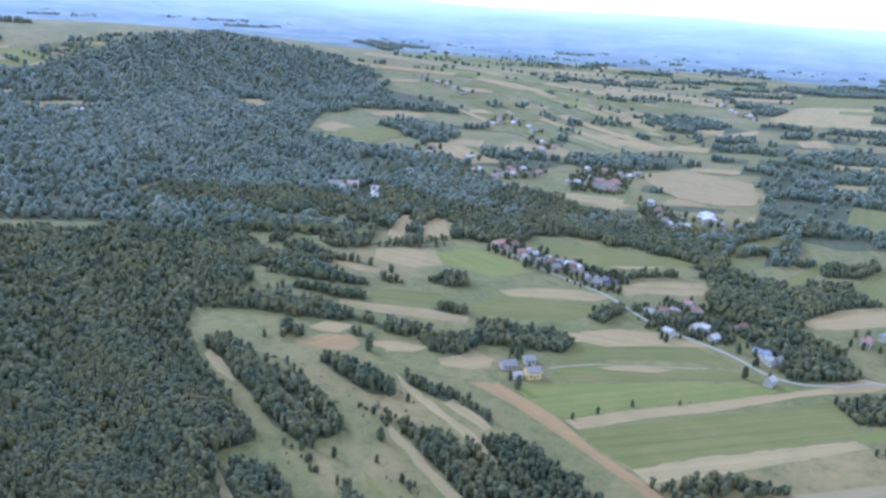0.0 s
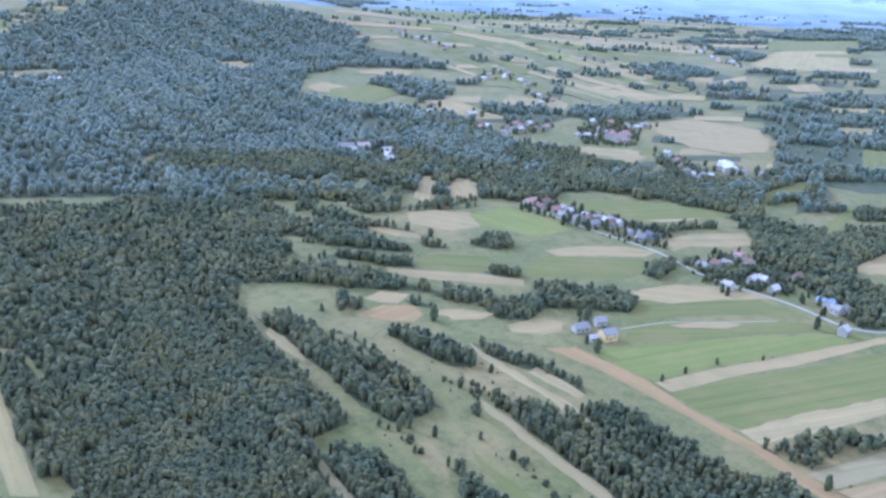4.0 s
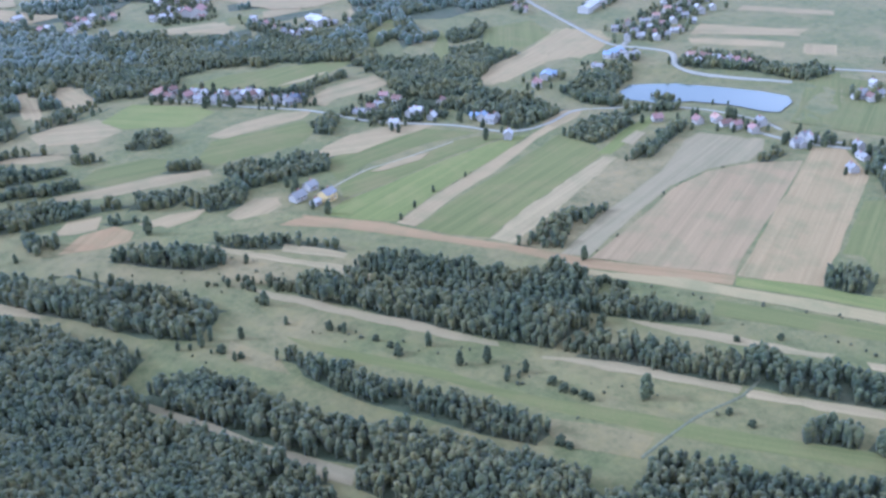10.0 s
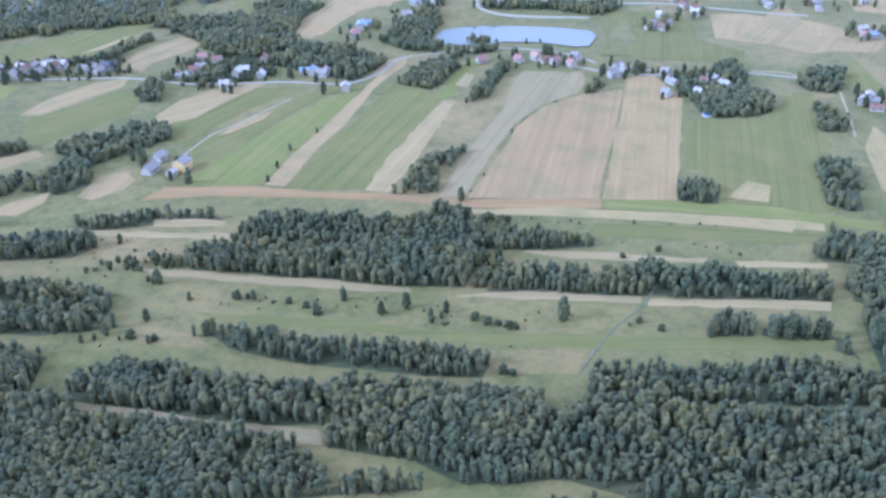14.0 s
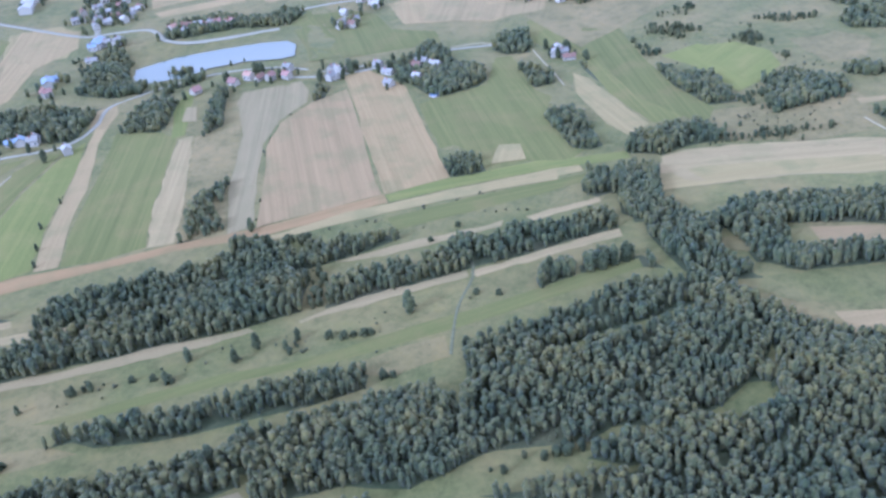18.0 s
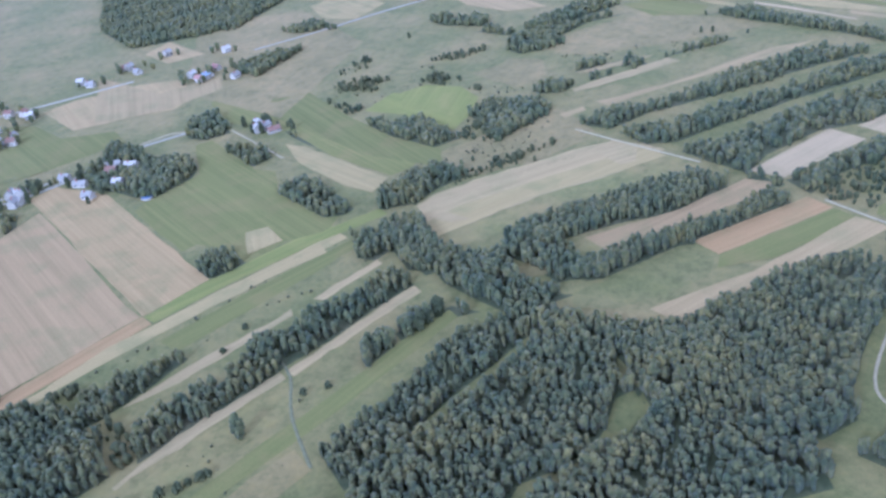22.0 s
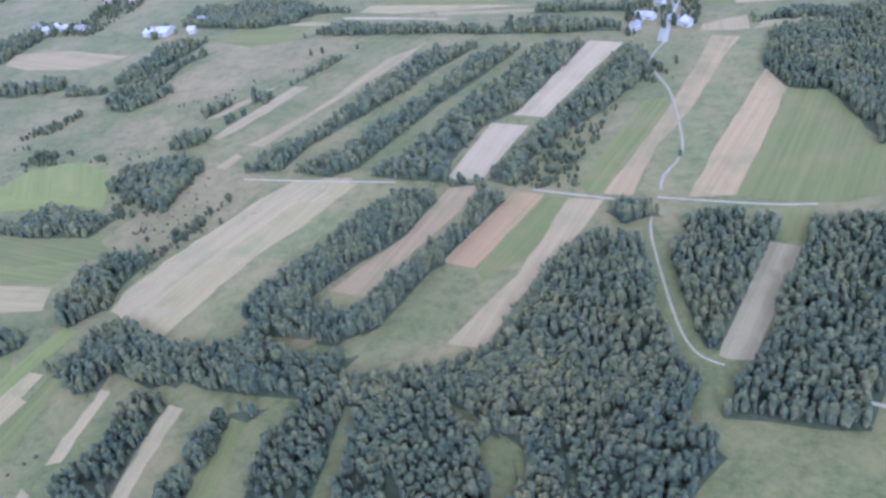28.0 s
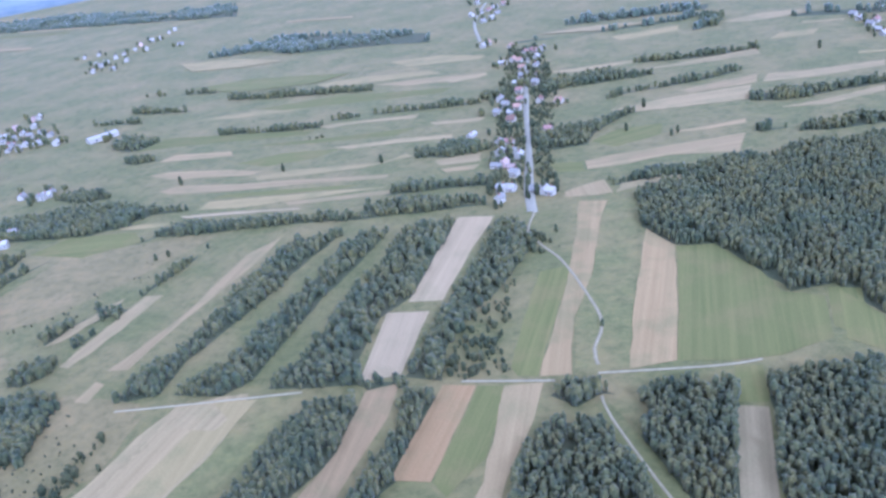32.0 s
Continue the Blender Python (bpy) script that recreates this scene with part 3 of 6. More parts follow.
def bush(x, y, tall):
    ob = tagged(new("bush", BUSH), "low round green bush in rough grass", "bush", "field bushes")
    ob.matrix_world = pose(x, y, float(terrain(x, y)) - 0.15, 0, 0, random.uniform(0, 360)) @ Matrix.Scale(tall, 4)
    return ob


BUSH = mesh_of("bush", *crown_shape(shapes, 22, 0.0, 0.6, 0.5, 0.2), [LEAF_PALE])

# ---- plots of land ----
field("orange", (64, 417), (96, 380), (114, 342), (136, 309), (158, 268), (203, 204), (193, 199), (149, 261), (130, 304), (101, 347), (70, 390), (45, 414))
field("bright", (202, 203), (225, 168), (261, 96), (251, 92), (215, 160), (194, 198))
field("pale", (148, 260), (192, 197), (213, 159), (248, 92), (237, 88), (206, 156), (159, 232), (143, 256))
field("pink", (159, 268), (209, 282), (269, 301), (311, 305), (348, 294), (376, 274), (348, 262), (281, 236), (217, 212), (203, 205), along=(0.927, 0.375))
field("stubble", (204, 204), (277, 233), (349, 261), (403, 284), (418, 267), (382, 229), (285, 191), (227, 168), along=(0.927, 0.375))
field("grey", (150, 282), (202, 302), (288, 325), (346, 352), (368, 355), (393, 316), (372, 303), (350, 298), (315, 307), (272, 305), (216, 289), (160, 270))
field("straw", (132, 322), (180, 341), (278, 369), (285, 361), (238, 343), (184, 323), (138, 309))
field("rough", (139, 309), (184, 323), (283, 359), (305, 334), (287, 325), (202, 303), (150, 282))
field("lush", (108, 361), (151, 378), (196, 391), (286, 420), (290, 389), (280, 371), (181, 342), (133, 323), (117, 341))
field("tan", (102, 373), (142, 390), (222, 416), (327, 452), (323, 440), (267, 424), (199, 395), (153, 381), (108, 362))
field("bright", (74, 410), (95, 420), (135, 425), (191, 435), (247, 439), (270, 435), (221, 416), (143, 392), (103, 375), (87, 390))
field("lush", (107, 444), (143, 456), (181, 453), (220, 459), (249, 452), (251, 442), (194, 438), (138, 427), (97, 423))
field("tan", (135, 449), (162, 455), (189, 452), (174, 445), (143, 445), lift=0.35)
field("lush", (126, 487), (151, 489), (213, 497), (241, 462), (196, 468), (144, 463), (110, 450), (114, 467))
field("tan", (112, 504), (139, 505), (174, 517), (190, 517), (214, 500), (153, 491), (121, 488))
field("tan", (26, 445), (52, 458), (67, 450), (47, 433), (29, 436))
field("tan", (-21, 466), (-1, 468), (16, 461), (6, 456), (-18, 457))
field("straw", (35, 390), (52, 368), (57, 357), (52, 354), (29, 383))
field("straw", (-2, 420), (10, 401), (34, 365), (47, 348), (58, 320), (58, 307), (53, 314), (38, 350), (13, 385), (3, 402))
field("straw", (-5, 355), (10, 334), (23, 307), (42, 278), (51, 257), (62, 236), (60, 232), (44, 255), (33, 277), (16, 307), (-2, 340))
field("straw", (70, 214), (93, 188), (112, 154), (120, 141), (114, 139), (100, 162), (81, 193), (68, 212))
field("straw", (119, 139), (142, 105), (166, 66), (158, 64), (138, 98), (114, 135))
field("straw", (124, 212), (142, 186), (157, 157), (174, 129), (167, 129), (149, 159), (130, 193))
field("straw", (178, 117), (203, 78), (197, 76), (174, 112))
field("lush", (-14, 303), (8, 266), (27, 235), (36, 210), (49, 188), (74, 152), (95, 118), (129, 70), (135, 56), (127, 54), (99, 94), (67, 142), (42, 183), (21, 230), (3, 261), (-11, 287))
field("meadow", (62, 211), (86, 183), (111, 139), (92, 135), (69, 172), (58, 201))
field("rough", (39, 178), (53, 161), (63, 142), (48, 137), (31, 160), (32, 171))
field("grey", (-97, 309), (-88, 295), (-78, 275), (-71, 262), (-63, 241), (-52, 221), (-41, 201), (-47, 194), (-54, 206), (-60, 223), (-67, 242), (-77, 257), (-86, 281))
field("lush", (174, 195), (200, 153), (233, 87), (223, 84), (192, 134), (160, 187))
field("rough", (-3, 405), (18, 378), (28, 357), (16, 344), (-4, 362), (-10, 377))
field("rough", (-36, 316), (-26, 288), (-28, 273), (-39, 291), (-45, 303))
field("tan", (-28, 657), (-4, 667), (26, 663), (32, 628), (6, 616), (-27, 631))
field("bright", (25, 656), (61, 682), (101, 646), (106, 626), (74, 607), (49, 624), (34, 630))
field("tan", (76, 579), (110, 591), (146, 593), (170, 581), (154, 570), (114, 569), (85, 567))
field("lush", (50, 539), (76, 568), (116, 565), (152, 566), (148, 541), (123, 523), (91, 524), (56, 524))
field("lush", (-29, 549), (-10, 566), (26, 564), (47, 541), (22, 533), (-14, 531))
field("tan", (-49, 537), (-21, 532), (17, 530), (50, 520), (48, 509), (18, 512), (-26, 517), (-48, 527))
field("tan", (27, 441), (44, 452), (64, 452), (61, 438), (41, 430), (28, 435))
field("tan", (-13, 459), (4, 467), (21, 462), (10, 453), (-9, 451))
field("tan", (-66, 481), (-54, 494), (-34, 490), (-43, 474), (-56, 475))
field("orange", (-72, 455), (-54, 471), (-33, 472), (-27, 457), (-34, 447), (-51, 448))
field("meadow", (-113, 490), (-81, 495), (-66, 487), (-67, 476), (-75, 455), (-95, 461), (-118, 464))
field("meadow", (-28, 447), (12, 441), (25, 436), (57, 432), (63, 414), (13, 427), (-22, 428))
field("tan", (175, 604), (211, 624), (261, 628), (258, 600), (234, 595), (200, 595), (183, 584))
field("lush", (77, 698), (114, 701), (161, 709), (203, 701), (246, 693), (272, 674), (224, 655), (172, 642), (140, 665), (108, 687))
field("straw", (178, 654), (203, 659), (235, 663), (226, 658), (198, 651), lift=0.35)
field("tan", (134, 508), (164, 518), (217, 504), (225, 494), (187, 491), (148, 484), (120, 493))
field("tan", (318, 546), (365, 572), (426, 600), (447, 596), (397, 569), (357, 547), (326, 540))
field("pale", (429, 603), (499, 639), (528, 603), (505, 569), (441, 547), (427, 573))
field("tan", (586, 535), (626, 553), (684, 468), (661, 459), (624, 497))
field("tan", (572, 526), (611, 487), (630, 454), (613, 445), (558, 512))
field("tan", (628, 434), (658, 416), (628, 398), (609, 418))
field("lush", (473, 339), (540, 373), (582, 369), (456, 291), (441, 312))
field("tan", (-6, 759), (3, 747), (-6, 693), (-16, 686))
field("tan", (21, 745), (38, 752), (38, 706), (16, 703))
field("tan", (295, 993), (333, 1024), (394, 1004), (421, 951), (398, 893), (353, 875), (307, 900))
field("tan", (292, 445), (326, 456), (347, 452), (323, 437), (293, 433))
field("bright", (279, 375), (325, 394), (369, 404), (365, 394), (320, 379), (286, 368))
field("grey", (309, 380), (336, 388), (337, 380), (310, 369), lift=0.35)
field("lush", (344, 211), (356, 203), (384, 167), (444, 167), (447, 155), (372, 129), (359, 116), (323, 119), (271, 97), (268, 88), (252, 97), (251, 123), (236, 147), (259, 155), (275, 173), (269, 182))
field("pale", (246, 145), (275, 144), (276, 130), (253, 124), lift=0.35)
field("bright", (203, 201), (225, 170), (246, 123), (265, 63), (255, 60), (240, 106), (213, 166), (194, 197))
field("pale", (192, 196), (211, 165), (237, 104), (225, 102), (211, 138), (181, 195), (156, 238), (157, 248), (180, 221))
field("lush", (538, 151), (554, 110), (492, 85), (436, 55), (330, 18), (313, 31), (309, 46), (364, 75), (430, 97), (466, 128), (484, 145))
field("pale", (406, 103), (394, 91), (307, 48), (290, 62), (309, 76), (367, 99))
field("straw", (256, 42), (266, 28), (273, -8), (279, -61), (280, -99), (248, -119), (239, -101), (230, -66), (224, -1), (217, 20), (213, 40), (232, 41))
field("meadow", (210, 38), (215, 17), (221, -16), (237, -121), (225, -117), (217, -31), (204, 5), (197, 28))
field("lush", (503, 350), (563, 369), (582, 327), (568, 297), (523, 272), (515, 230), (484, 220), (463, 261), (431, 320))
field("tan", (602, 294), (621, 268), (624, 245), (542, 223), (537, 264))
field("tan", (624, 244), (632, 212), (623, 172), (566, 163), (540, 182), (546, 223))
field("rough", (322, 3), (345, -38), (354, -90), (302, -95), (285, -63), (277, -9), (286, 15))
field("bright", (439, 37), (466, 8), (437, -24), (390, -38), (361, -13), (414, 13))
field("straw", (248, 42), (266, -26), (278, -97), (262, -107), (258, -96), (251, -31), (244, 16), (232, 44))
field("pale", (231, 44), (243, 17), (250, -31), (257, -95), (261, -107), (239, -115), (234, -77), (232, -29), (211, 42))
field("meadow", (209, 41), (230, -29), (232, -76), (238, -115), (215, -123), (212, -82), (213, -41), (203, 1), (194, 19), (195, 36))
field("pink", (169, -30), (171, -58), (172, -88), (186, -136), (172, -147), (162, -117), (157, -78), (149, -34))
field("orange", (137, -76), (142, -105), (149, -151), (132, -154), (127, -129), (119, -80))
field("olive", (120, -2), (134, -65), (117, -77), (103, -65), (99, -34), (98, -15), (107, 3))
field("lush", (118, -80), (126, -129), (131, -154), (118, -157), (109, -127), (103, -101), (108, -73))
field("tan", (91, -28), (94, -52), (97, -86), (118, -157), (100, -164), (93, -133), (88, -89), (75, -34))
field("white", (194, -143), (218, -214), (193, -221), (183, -184), (175, -154))
field("white", (212, -229), (223, -281), (239, -356), (213, -361), (205, -305), (191, -235))
field("lush", (121, -173), (134, -221), (147, -281), (131, -292), (120, -239), (105, -169), (115, -167))
field("stubble", (104, -169), (119, -240), (134, -302), (160, -393), (140, -396), (134, -360), (114, -281), (107, -228), (89, -174))
field("meadow", (88, -174), (106, -229), (114, -281), (133, -360), (140, -399), (119, -403), (95, -311), (77, -237), (63, -185))
field("stubble", (63, -185), (78, -243), (92, -311), (100, -351), (76, -328), (59, -263), (43, -197))
field("lush", (43, -197), (58, -263), (75, -327), (53, -333), (20, -299), (6, -276), (-15, -275), (-24, -232), (-3, -211), (22, -201))
field("lush", (-23, -244), (-16, -285), (-32, -286), (-41, -231))
field("grey", (-7, -86), (10, -165), (-4, -167), (-22, -83), (-10, -77))
field("lush", (9, -168), (16, -197), (4, -201), (-4, -171))
field("olive", (-16, -44), (-10, -68), (-18, -75), (-28, -49))
field("straw", (385, -113), (393, -157), (400, -201), (387, -205), (380, -161), (377, -113))
field("tan", (350, -117), (349, -137), (352, -187), (369, -272), (361, -304), (352, -265), (348, -211), (344, -163), (337, -121))
field("tan", (343, -86), (347, -106), (339, -105), (334, -87))
field("olive", (254, -134), (261, -168), (271, -241), (276, -304), (269, -301), (257, -236), (248, -165), (241, -135))
field("rough", (455, -65), (483, -97), (465, -121), (423, -109), (414, -80))
field("rough", (487, -132), (516, -174), (521, -240), (444, -294), (418, -300), (431, -218), (449, -153))
field("rough", (318, 22), (331, 0), (338, -44), (320, -70), (291, -84), (276, -38), (295, -9))
field("straw", (416, -129), (418, -158), (415, -187), (412, -195), (407, -164), (410, -136), lift=0.35)
field("straw", (-124, 434), (-111, 416), (-98, 391), (-113, 408), (-126, 426))
field("tan", (615, -444), (612, -466), (551, -481), (540, -469), (585, -453))
field("tan", (593, -409), (579, -421), (518, -432), (473, -433), (483, -421), (563, -403))
field("pale", (475, -419), (445, -438), (365, -464), (354, -486), (344, -480), (378, -448), (415, -431), (465, -410))
field("straw", (440, -497), (416, -510), (387, -524), (334, -540), (329, -529), (380, -513), (420, -495))
field("straw", (500, -558), (481, -571), (402, -600), (399, -587), (454, -572), (483, -553))
field("tan", (549, -374), (537, -390), (474, -401), (428, -415), (342, -435), (343, -426), (411, -407), (468, -385), (532, -369))
field("pale", (475, -342), (478, -360), (426, -378), (369, -397), (327, -408), (340, -402), (381, -380), (407, -368), (435, -352))
field("tan", (403, -366), (379, -377), (323, -401), (319, -394), (357, -377), (397, -362))
field("lush", (482, -365), (473, -376), (424, -393), (356, -411), (371, -399), (428, -381))
field("pale", (521, -297), (506, -307), (481, -314), (480, -306), (515, -294))
field("white", (481, -327), (444, -341), (383, -358), (380, -355), (440, -336), (475, -324))
field("lush", (518, -449), (487, -479), (432, -495), (441, -469), (481, -444))
field("lush", (671, -470), (664, -515), (584, -531), (495, -549), (496, -531), (567, -511), (638, -486))
field("lush", (547, -495), (497, -512), (443, -533), (381, -559), (393, -535), (468, -509))
field("pale", (934, -837), (844, -859), (748, -840), (794, -809), (873, -792))
field("pale", (607, -717), (554, -751), (478, -771), (456, -757), (530, -723), (577, -696))
field("pale", (560, -817), (500, -845), (433, -837), (432, -819), (521, -792))
field("lush", (802, -700), (727, -748), (588, -766), (611, -722), (705, -684))
field("pale", (682, -573), (622, -611), (561, -625), (567, -611), (625, -584))
field("lush", (627, -617), (543, -668), (449, -687), (411, -697), (414, -675), (522, -636), (584, -613))
field("tan", (522, -711), (461, -738), (395, -753), (393, -734), (474, -706))
field("tan", (175, -457), (183, -475), (167, -489), (71, -543), (68, -499), (121, -490), (147, -470))
field("tan", (135, -545), (102, -563), (78, -580), (75, -568), (113, -548))
field("straw", (204, -610), (151, -651), (90, -681), (85, -636), (142, -615), (190, -601))
field("lush", (194, -523), (181, -553), (146, -570), (139, -542), (168, -509))
field("tan", (177, -410), (165, -427), (155, -436), (141, -412), (150, -406), (173, -399))
field("straw", (139, -412), (140, -429), (110, -445), (72, -457), (100, -439), (132, -418))
field("lush", (212, -468), (185, -473), (176, -454), (196, -450))
field("straw", (323, -747), (279, -770), (228, -794), (230, -778), (284, -747))
field("straw", (222, -747), (180, -771), (108, -821), (101, -796), (166, -762))
field("tan", (155, -669), (91, -720), (87, -690), (142, -659))
field("straw", (81, -690), (81, -718), (51, -724), (-19, -752), (-20, -732), (34, -702))
field("straw", (55, -609), (25, -626), (-23, -667), (-24, -650), (20, -614))
field("pale", (102, -857), (95, -886), (55, -897), (58, -872))
field("straw", (176, -958), (131, -1001), (73, -1004), (77, -984), (136, -953))
field("pale", (296, -910), (223, -954), (216, -923), (275, -886))
field("straw", (404, -938), (332, -978), (247, -991), (322, -945))
field("straw", (441, -727), (397, -757), (390, -743), (420, -715))
field("straw", (376, -574), (323, -592), (323, -578), (366, -566))
field("straw", (317, -470), (282, -490), (274, -472), (306, -459))
field("tan", (301, -450), (271, -465), (271, -452), (293, -444))
field("bright", (461, 3), (467, -20), (444, -44), (412, -48), (376, -27), (406, -9), (428, 9))
field("rough", (469, -60), (476, -99), (458, -111), (418, -97), (437, -70))
field("pale", (806, 25), (846, -24), (753, -51), (712, -10), (742, 21))
field("tan", (713, -117), (732, -137), (681, -167), (607, -182), (620, -145), (675, -120))
field("lush", (491, 116), (539, 106), (512, 70), (434, 50), (374, 29), (333, 5), (302, 11), (355, 56), (426, 84))
field("rough", (505, -158), (507, -207), (471, -273), (426, -241), (440, -200), (454, -152), (470, -133))
field("lush", (560, -239), (551, -273), (499, -293), (478, -278), (506, -243))
field("olive", (-79, 706), (-66, 750), (-58, 745), (-66, 716))
field("olive", (-52, 697), (-43, 719), (-36, 703), (-42, 682))
field("tan", (-89, 677), (-67, 680), (-57, 675), (-76, 667))
field("tan", (-71, 620), (-48, 619), (-21, 608), (-20, 597), (-40, 600))
field("tan", (-256, 1238), (-243, 1261), (-212, 1266), (-222, 1211), (-245, 1210))
field("tan", (-133, 1159), (-115, 1176), (-80, 1157), (-98, 1120), (-124, 1116))
field("lush", (-100, 1109), (-86, 1148), (-49, 1184), (-19, 1156), (-58, 1076), (-95, 1051))
field("tan", (-58, 1278), (-30, 1299), (16, 1294), (1, 1249), (-40, 1252))
field("tan", (-15, 714), (-7, 763), (2, 764), (-8, 707))
field("tan", (16, 734), (26, 762), (37, 758), (42, 713), (20, 702))
field("rough", (153, 23), (159, 7), (154, -6), (143, -2), (145, 14), lift=0.35)
field("lush", (-21, -284), (-45, -257), (-47, -224), (-30, -232))
field("olive", (52, 97), (68, 74), (82, 51), (100, 24), (91, 23), (74, 49), (60, 70), (46, 94))
field("olive", (38, 14), (40, 5), (29, 5), (14, 21), (9, 34), (9, 41), (23, 25))
field("olive", (404, 780), (471, 777), (478, 734), (417, 685), (374, 703))
field("olive", (303, 698), (348, 717), (333, 682), (296, 657))
field("lush", (517, 905), (596, 885), (584, 814), (507, 782), (466, 814))
field("lush", (438, 684), (502, 678), (480, 627), (404, 598), (384, 623))
field("olive", (70, -151), (67, -158), (33, -121), (7, -90), (-4, -79), (-15, -79), (-25, -71), (-21, -64), (-9, -66), (2, -71), (16, -86), (40, -113))
field("rough", (577, 170), (818, 148), (797, 36), (625, 1), (464, 100))
field("straw", (-124, 434), (-103, 404), (-100, 390), (-114, 405), (-126, 426))
field("tan", (313, 550), (363, 584), (418, 599), (508, 632), (514, 574), (466, 550), (410, 560), (339, 540))
field("tan", (-5, 753), (5, 746), (-7, 693), (-16, 686))
field("tan", (26, 751), (43, 750), (36, 707), (14, 705))
field("tan", (302, 1008), (364, 1007), (424, 942), (388, 883), (323, 888))
field("tan", (32, 1044), (74, 1065), (120, 1016), (70, 1002))
field("tan", (192, 871), (221, 879), (245, 859), (221, 836))
field("tan", (612, 550), (692, 467), (665, 462), (595, 528))
field("tan", (641, 440), (658, 416), (625, 396), (611, 423))
field("tan", (725, 571), (778, 491), (760, 480), (703, 563))
field("pale", (-278, 374), (-269, 379), (-218, 283), (-207, 262), (-219, 262), (-253, 322))
field("lush", (-274, 336), (-263, 337), (-229, 258), (-208, 198), (-220, 198))
field("meadow", (-145, 470), (-138, 492), (-89, 496), (-70, 478), (-96, 461), (-137, 457))
field("tan", (-13, 748), (-3, 754), (-11, 699), (-20, 694))
field("tan", (13, 733), (35, 756), (40, 701), (15, 700))
field("tan", (280, 1005), (357, 1045), (429, 993), (409, 923), (361, 885), (299, 922))
field("tan", (173, 893), (235, 890), (239, 860), (182, 863))
field("tan", (326, 546), (393, 581), (445, 605), (419, 566), (339, 542))
field("tan", (-138, 1141), (-118, 1181), (-99, 1139), (-125, 1117))
field("lush", (-109, 1068), (-107, 1138), (-61, 1174), (-13, 1131), (-58, 1064))
field("tan", (-72, 1267), (6, 1284), (1, 1263), (-63, 1248))
field("tan", (14, 1098), (57, 1112), (90, 1053), (30, 1042))
field("straw", (-271, 1251), (-237, 1277), (-231, 1240), (-258, 1224))
field("straw", (-520, 1078), (-453, 1129), (-446, 1097), (-509, 1060))
field("pale", (628, 1505), (775, 1715), (980, 1823), (803, 1478), (655, 1436))
field("tan", (599, 1294), (659, 1318), (642, 1252), (591, 1245))
field("tan", (199, 1228), (302, 1231), (370, 1175), (274, 1148))
field("straw", (-80, 1510), (1, 1551), (1, 1527), (-70, 1493))
field("tan", (682, 250), (592, 193), (609, 139), (572, 138), (543, 190), (543, 247))
field("tan", (736, 207), (770, 182), (695, 148), (686, 185))
field("olive", (-73, 695), (-71, 729), (-61, 740), (-65, 705))
field("straw", (-577, 1059), (-540, 1098), (-549, 1135), (-587, 1094))
field("straw", (-523, 931), (-500, 968), (-508, 1000), (-531, 961))
field("straw", (-485, 1052), (-413, 1121), (-417, 1148), (-490, 1077))
field("straw", (-637, 1201), (-593, 1271), (-598, 1291), (-642, 1220))
field("tan", (-150, 1286), (-73, 1316), (-71, 1333), (-150, 1302))
field("tan", (76, 1249), (167, 1292), (173, 1316), (80, 1271))
field("tan", (247, 1118), (379, 1167), (396, 1209), (260, 1156))
field("tan", (159, 1473), (246, 1518), (254, 1549), (165, 1500))
field("tan", (-516, 2839), (-443, 2863), (-445, 2895), (-519, 2870))
field("tan", (-267, 2921), (-175, 2989), (-174, 3027), (-268, 2958))
field("lush", (-180, 2948), (-122, 2999), (-120, 3039), (-180, 2987))
field("pale", (58, 3007), (142, 3063), (148, 3113), (63, 3057))
field("tan", (680, 2982), (872, 2978), (890, 3029), (695, 3034))
field("tan", (1057, 2913), (1172, 2938), (1189, 2975), (1072, 2950))
field("straw", (1280, 2868), (1434, 2858), (1463, 2909), (1307, 2920))
field("pale", (-1191, 2506), (-1108, 2561), (-1122, 2602), (-1206, 2546))
field("pale", (-781, 2650), (-648, 2740), (-654, 2775), (-788, 2684))
field("lush", (236, 2928), (364, 2937), (372, 2981), (243, 2973))
field("straw", (974, 2834), (1135, 2808), (1156, 2852), (992, 2878))
field("pale", (1185, 2794), (1251, 2783), (1269, 2818), (1202, 2829))
field("tan", (430, 2817), (570, 2817), (583, 2862), (440, 2863))
field("tan", (615, 2793), (825, 2785), (844, 2837), (630, 2847))
field("lush", (907, 2745), (1083, 2742), (1110, 2801), (930, 2805))
field("lush", (841, 2647), (952, 2653), (979, 2717), (866, 2712))
field("tan", (995, 2622), (1098, 2614), (1122, 2664), (1017, 2673))
field("lush", (1117, 2602), (1282, 2599), (1305, 2641), (1138, 2645))
field("pale", (1272, 2464), (1423, 2472), (1456, 2524), (1303, 2519))
field("straw", (538, 2429), (650, 2426), (676, 2508), (561, 2514))
field("straw", (-709, 1314), (-650, 1354), (-655, 1372), (-715, 1332))
field("pale", (632, 1892), (863, 1936), (891, 1994), (654, 1951))
field("tan", (631, 1751), (829, 1786), (863, 1853), (657, 1816))
field("straw", (125, 1577), (239, 1614), (247, 1648), (130, 1605))
field("straw", (58, 1497), (133, 1527), (141, 1566), (63, 1531))
field("meadow", (147, 1528), (237, 1564), (245, 1597), (152, 1556))
field("meadow", (456, 1614), (567, 1611), (585, 1654), (471, 1657))
field("lush", (820, 1645), (931, 1654), (964, 1709), (849, 1698))
field("lush", (52, 1442), (110, 1468), (116, 1498), (56, 1470))
field("straw", (180, 1418), (222, 1431), (229, 1459), (186, 1445))
field("tan", (347, 1446), (422, 1444), (434, 1477), (358, 1478))
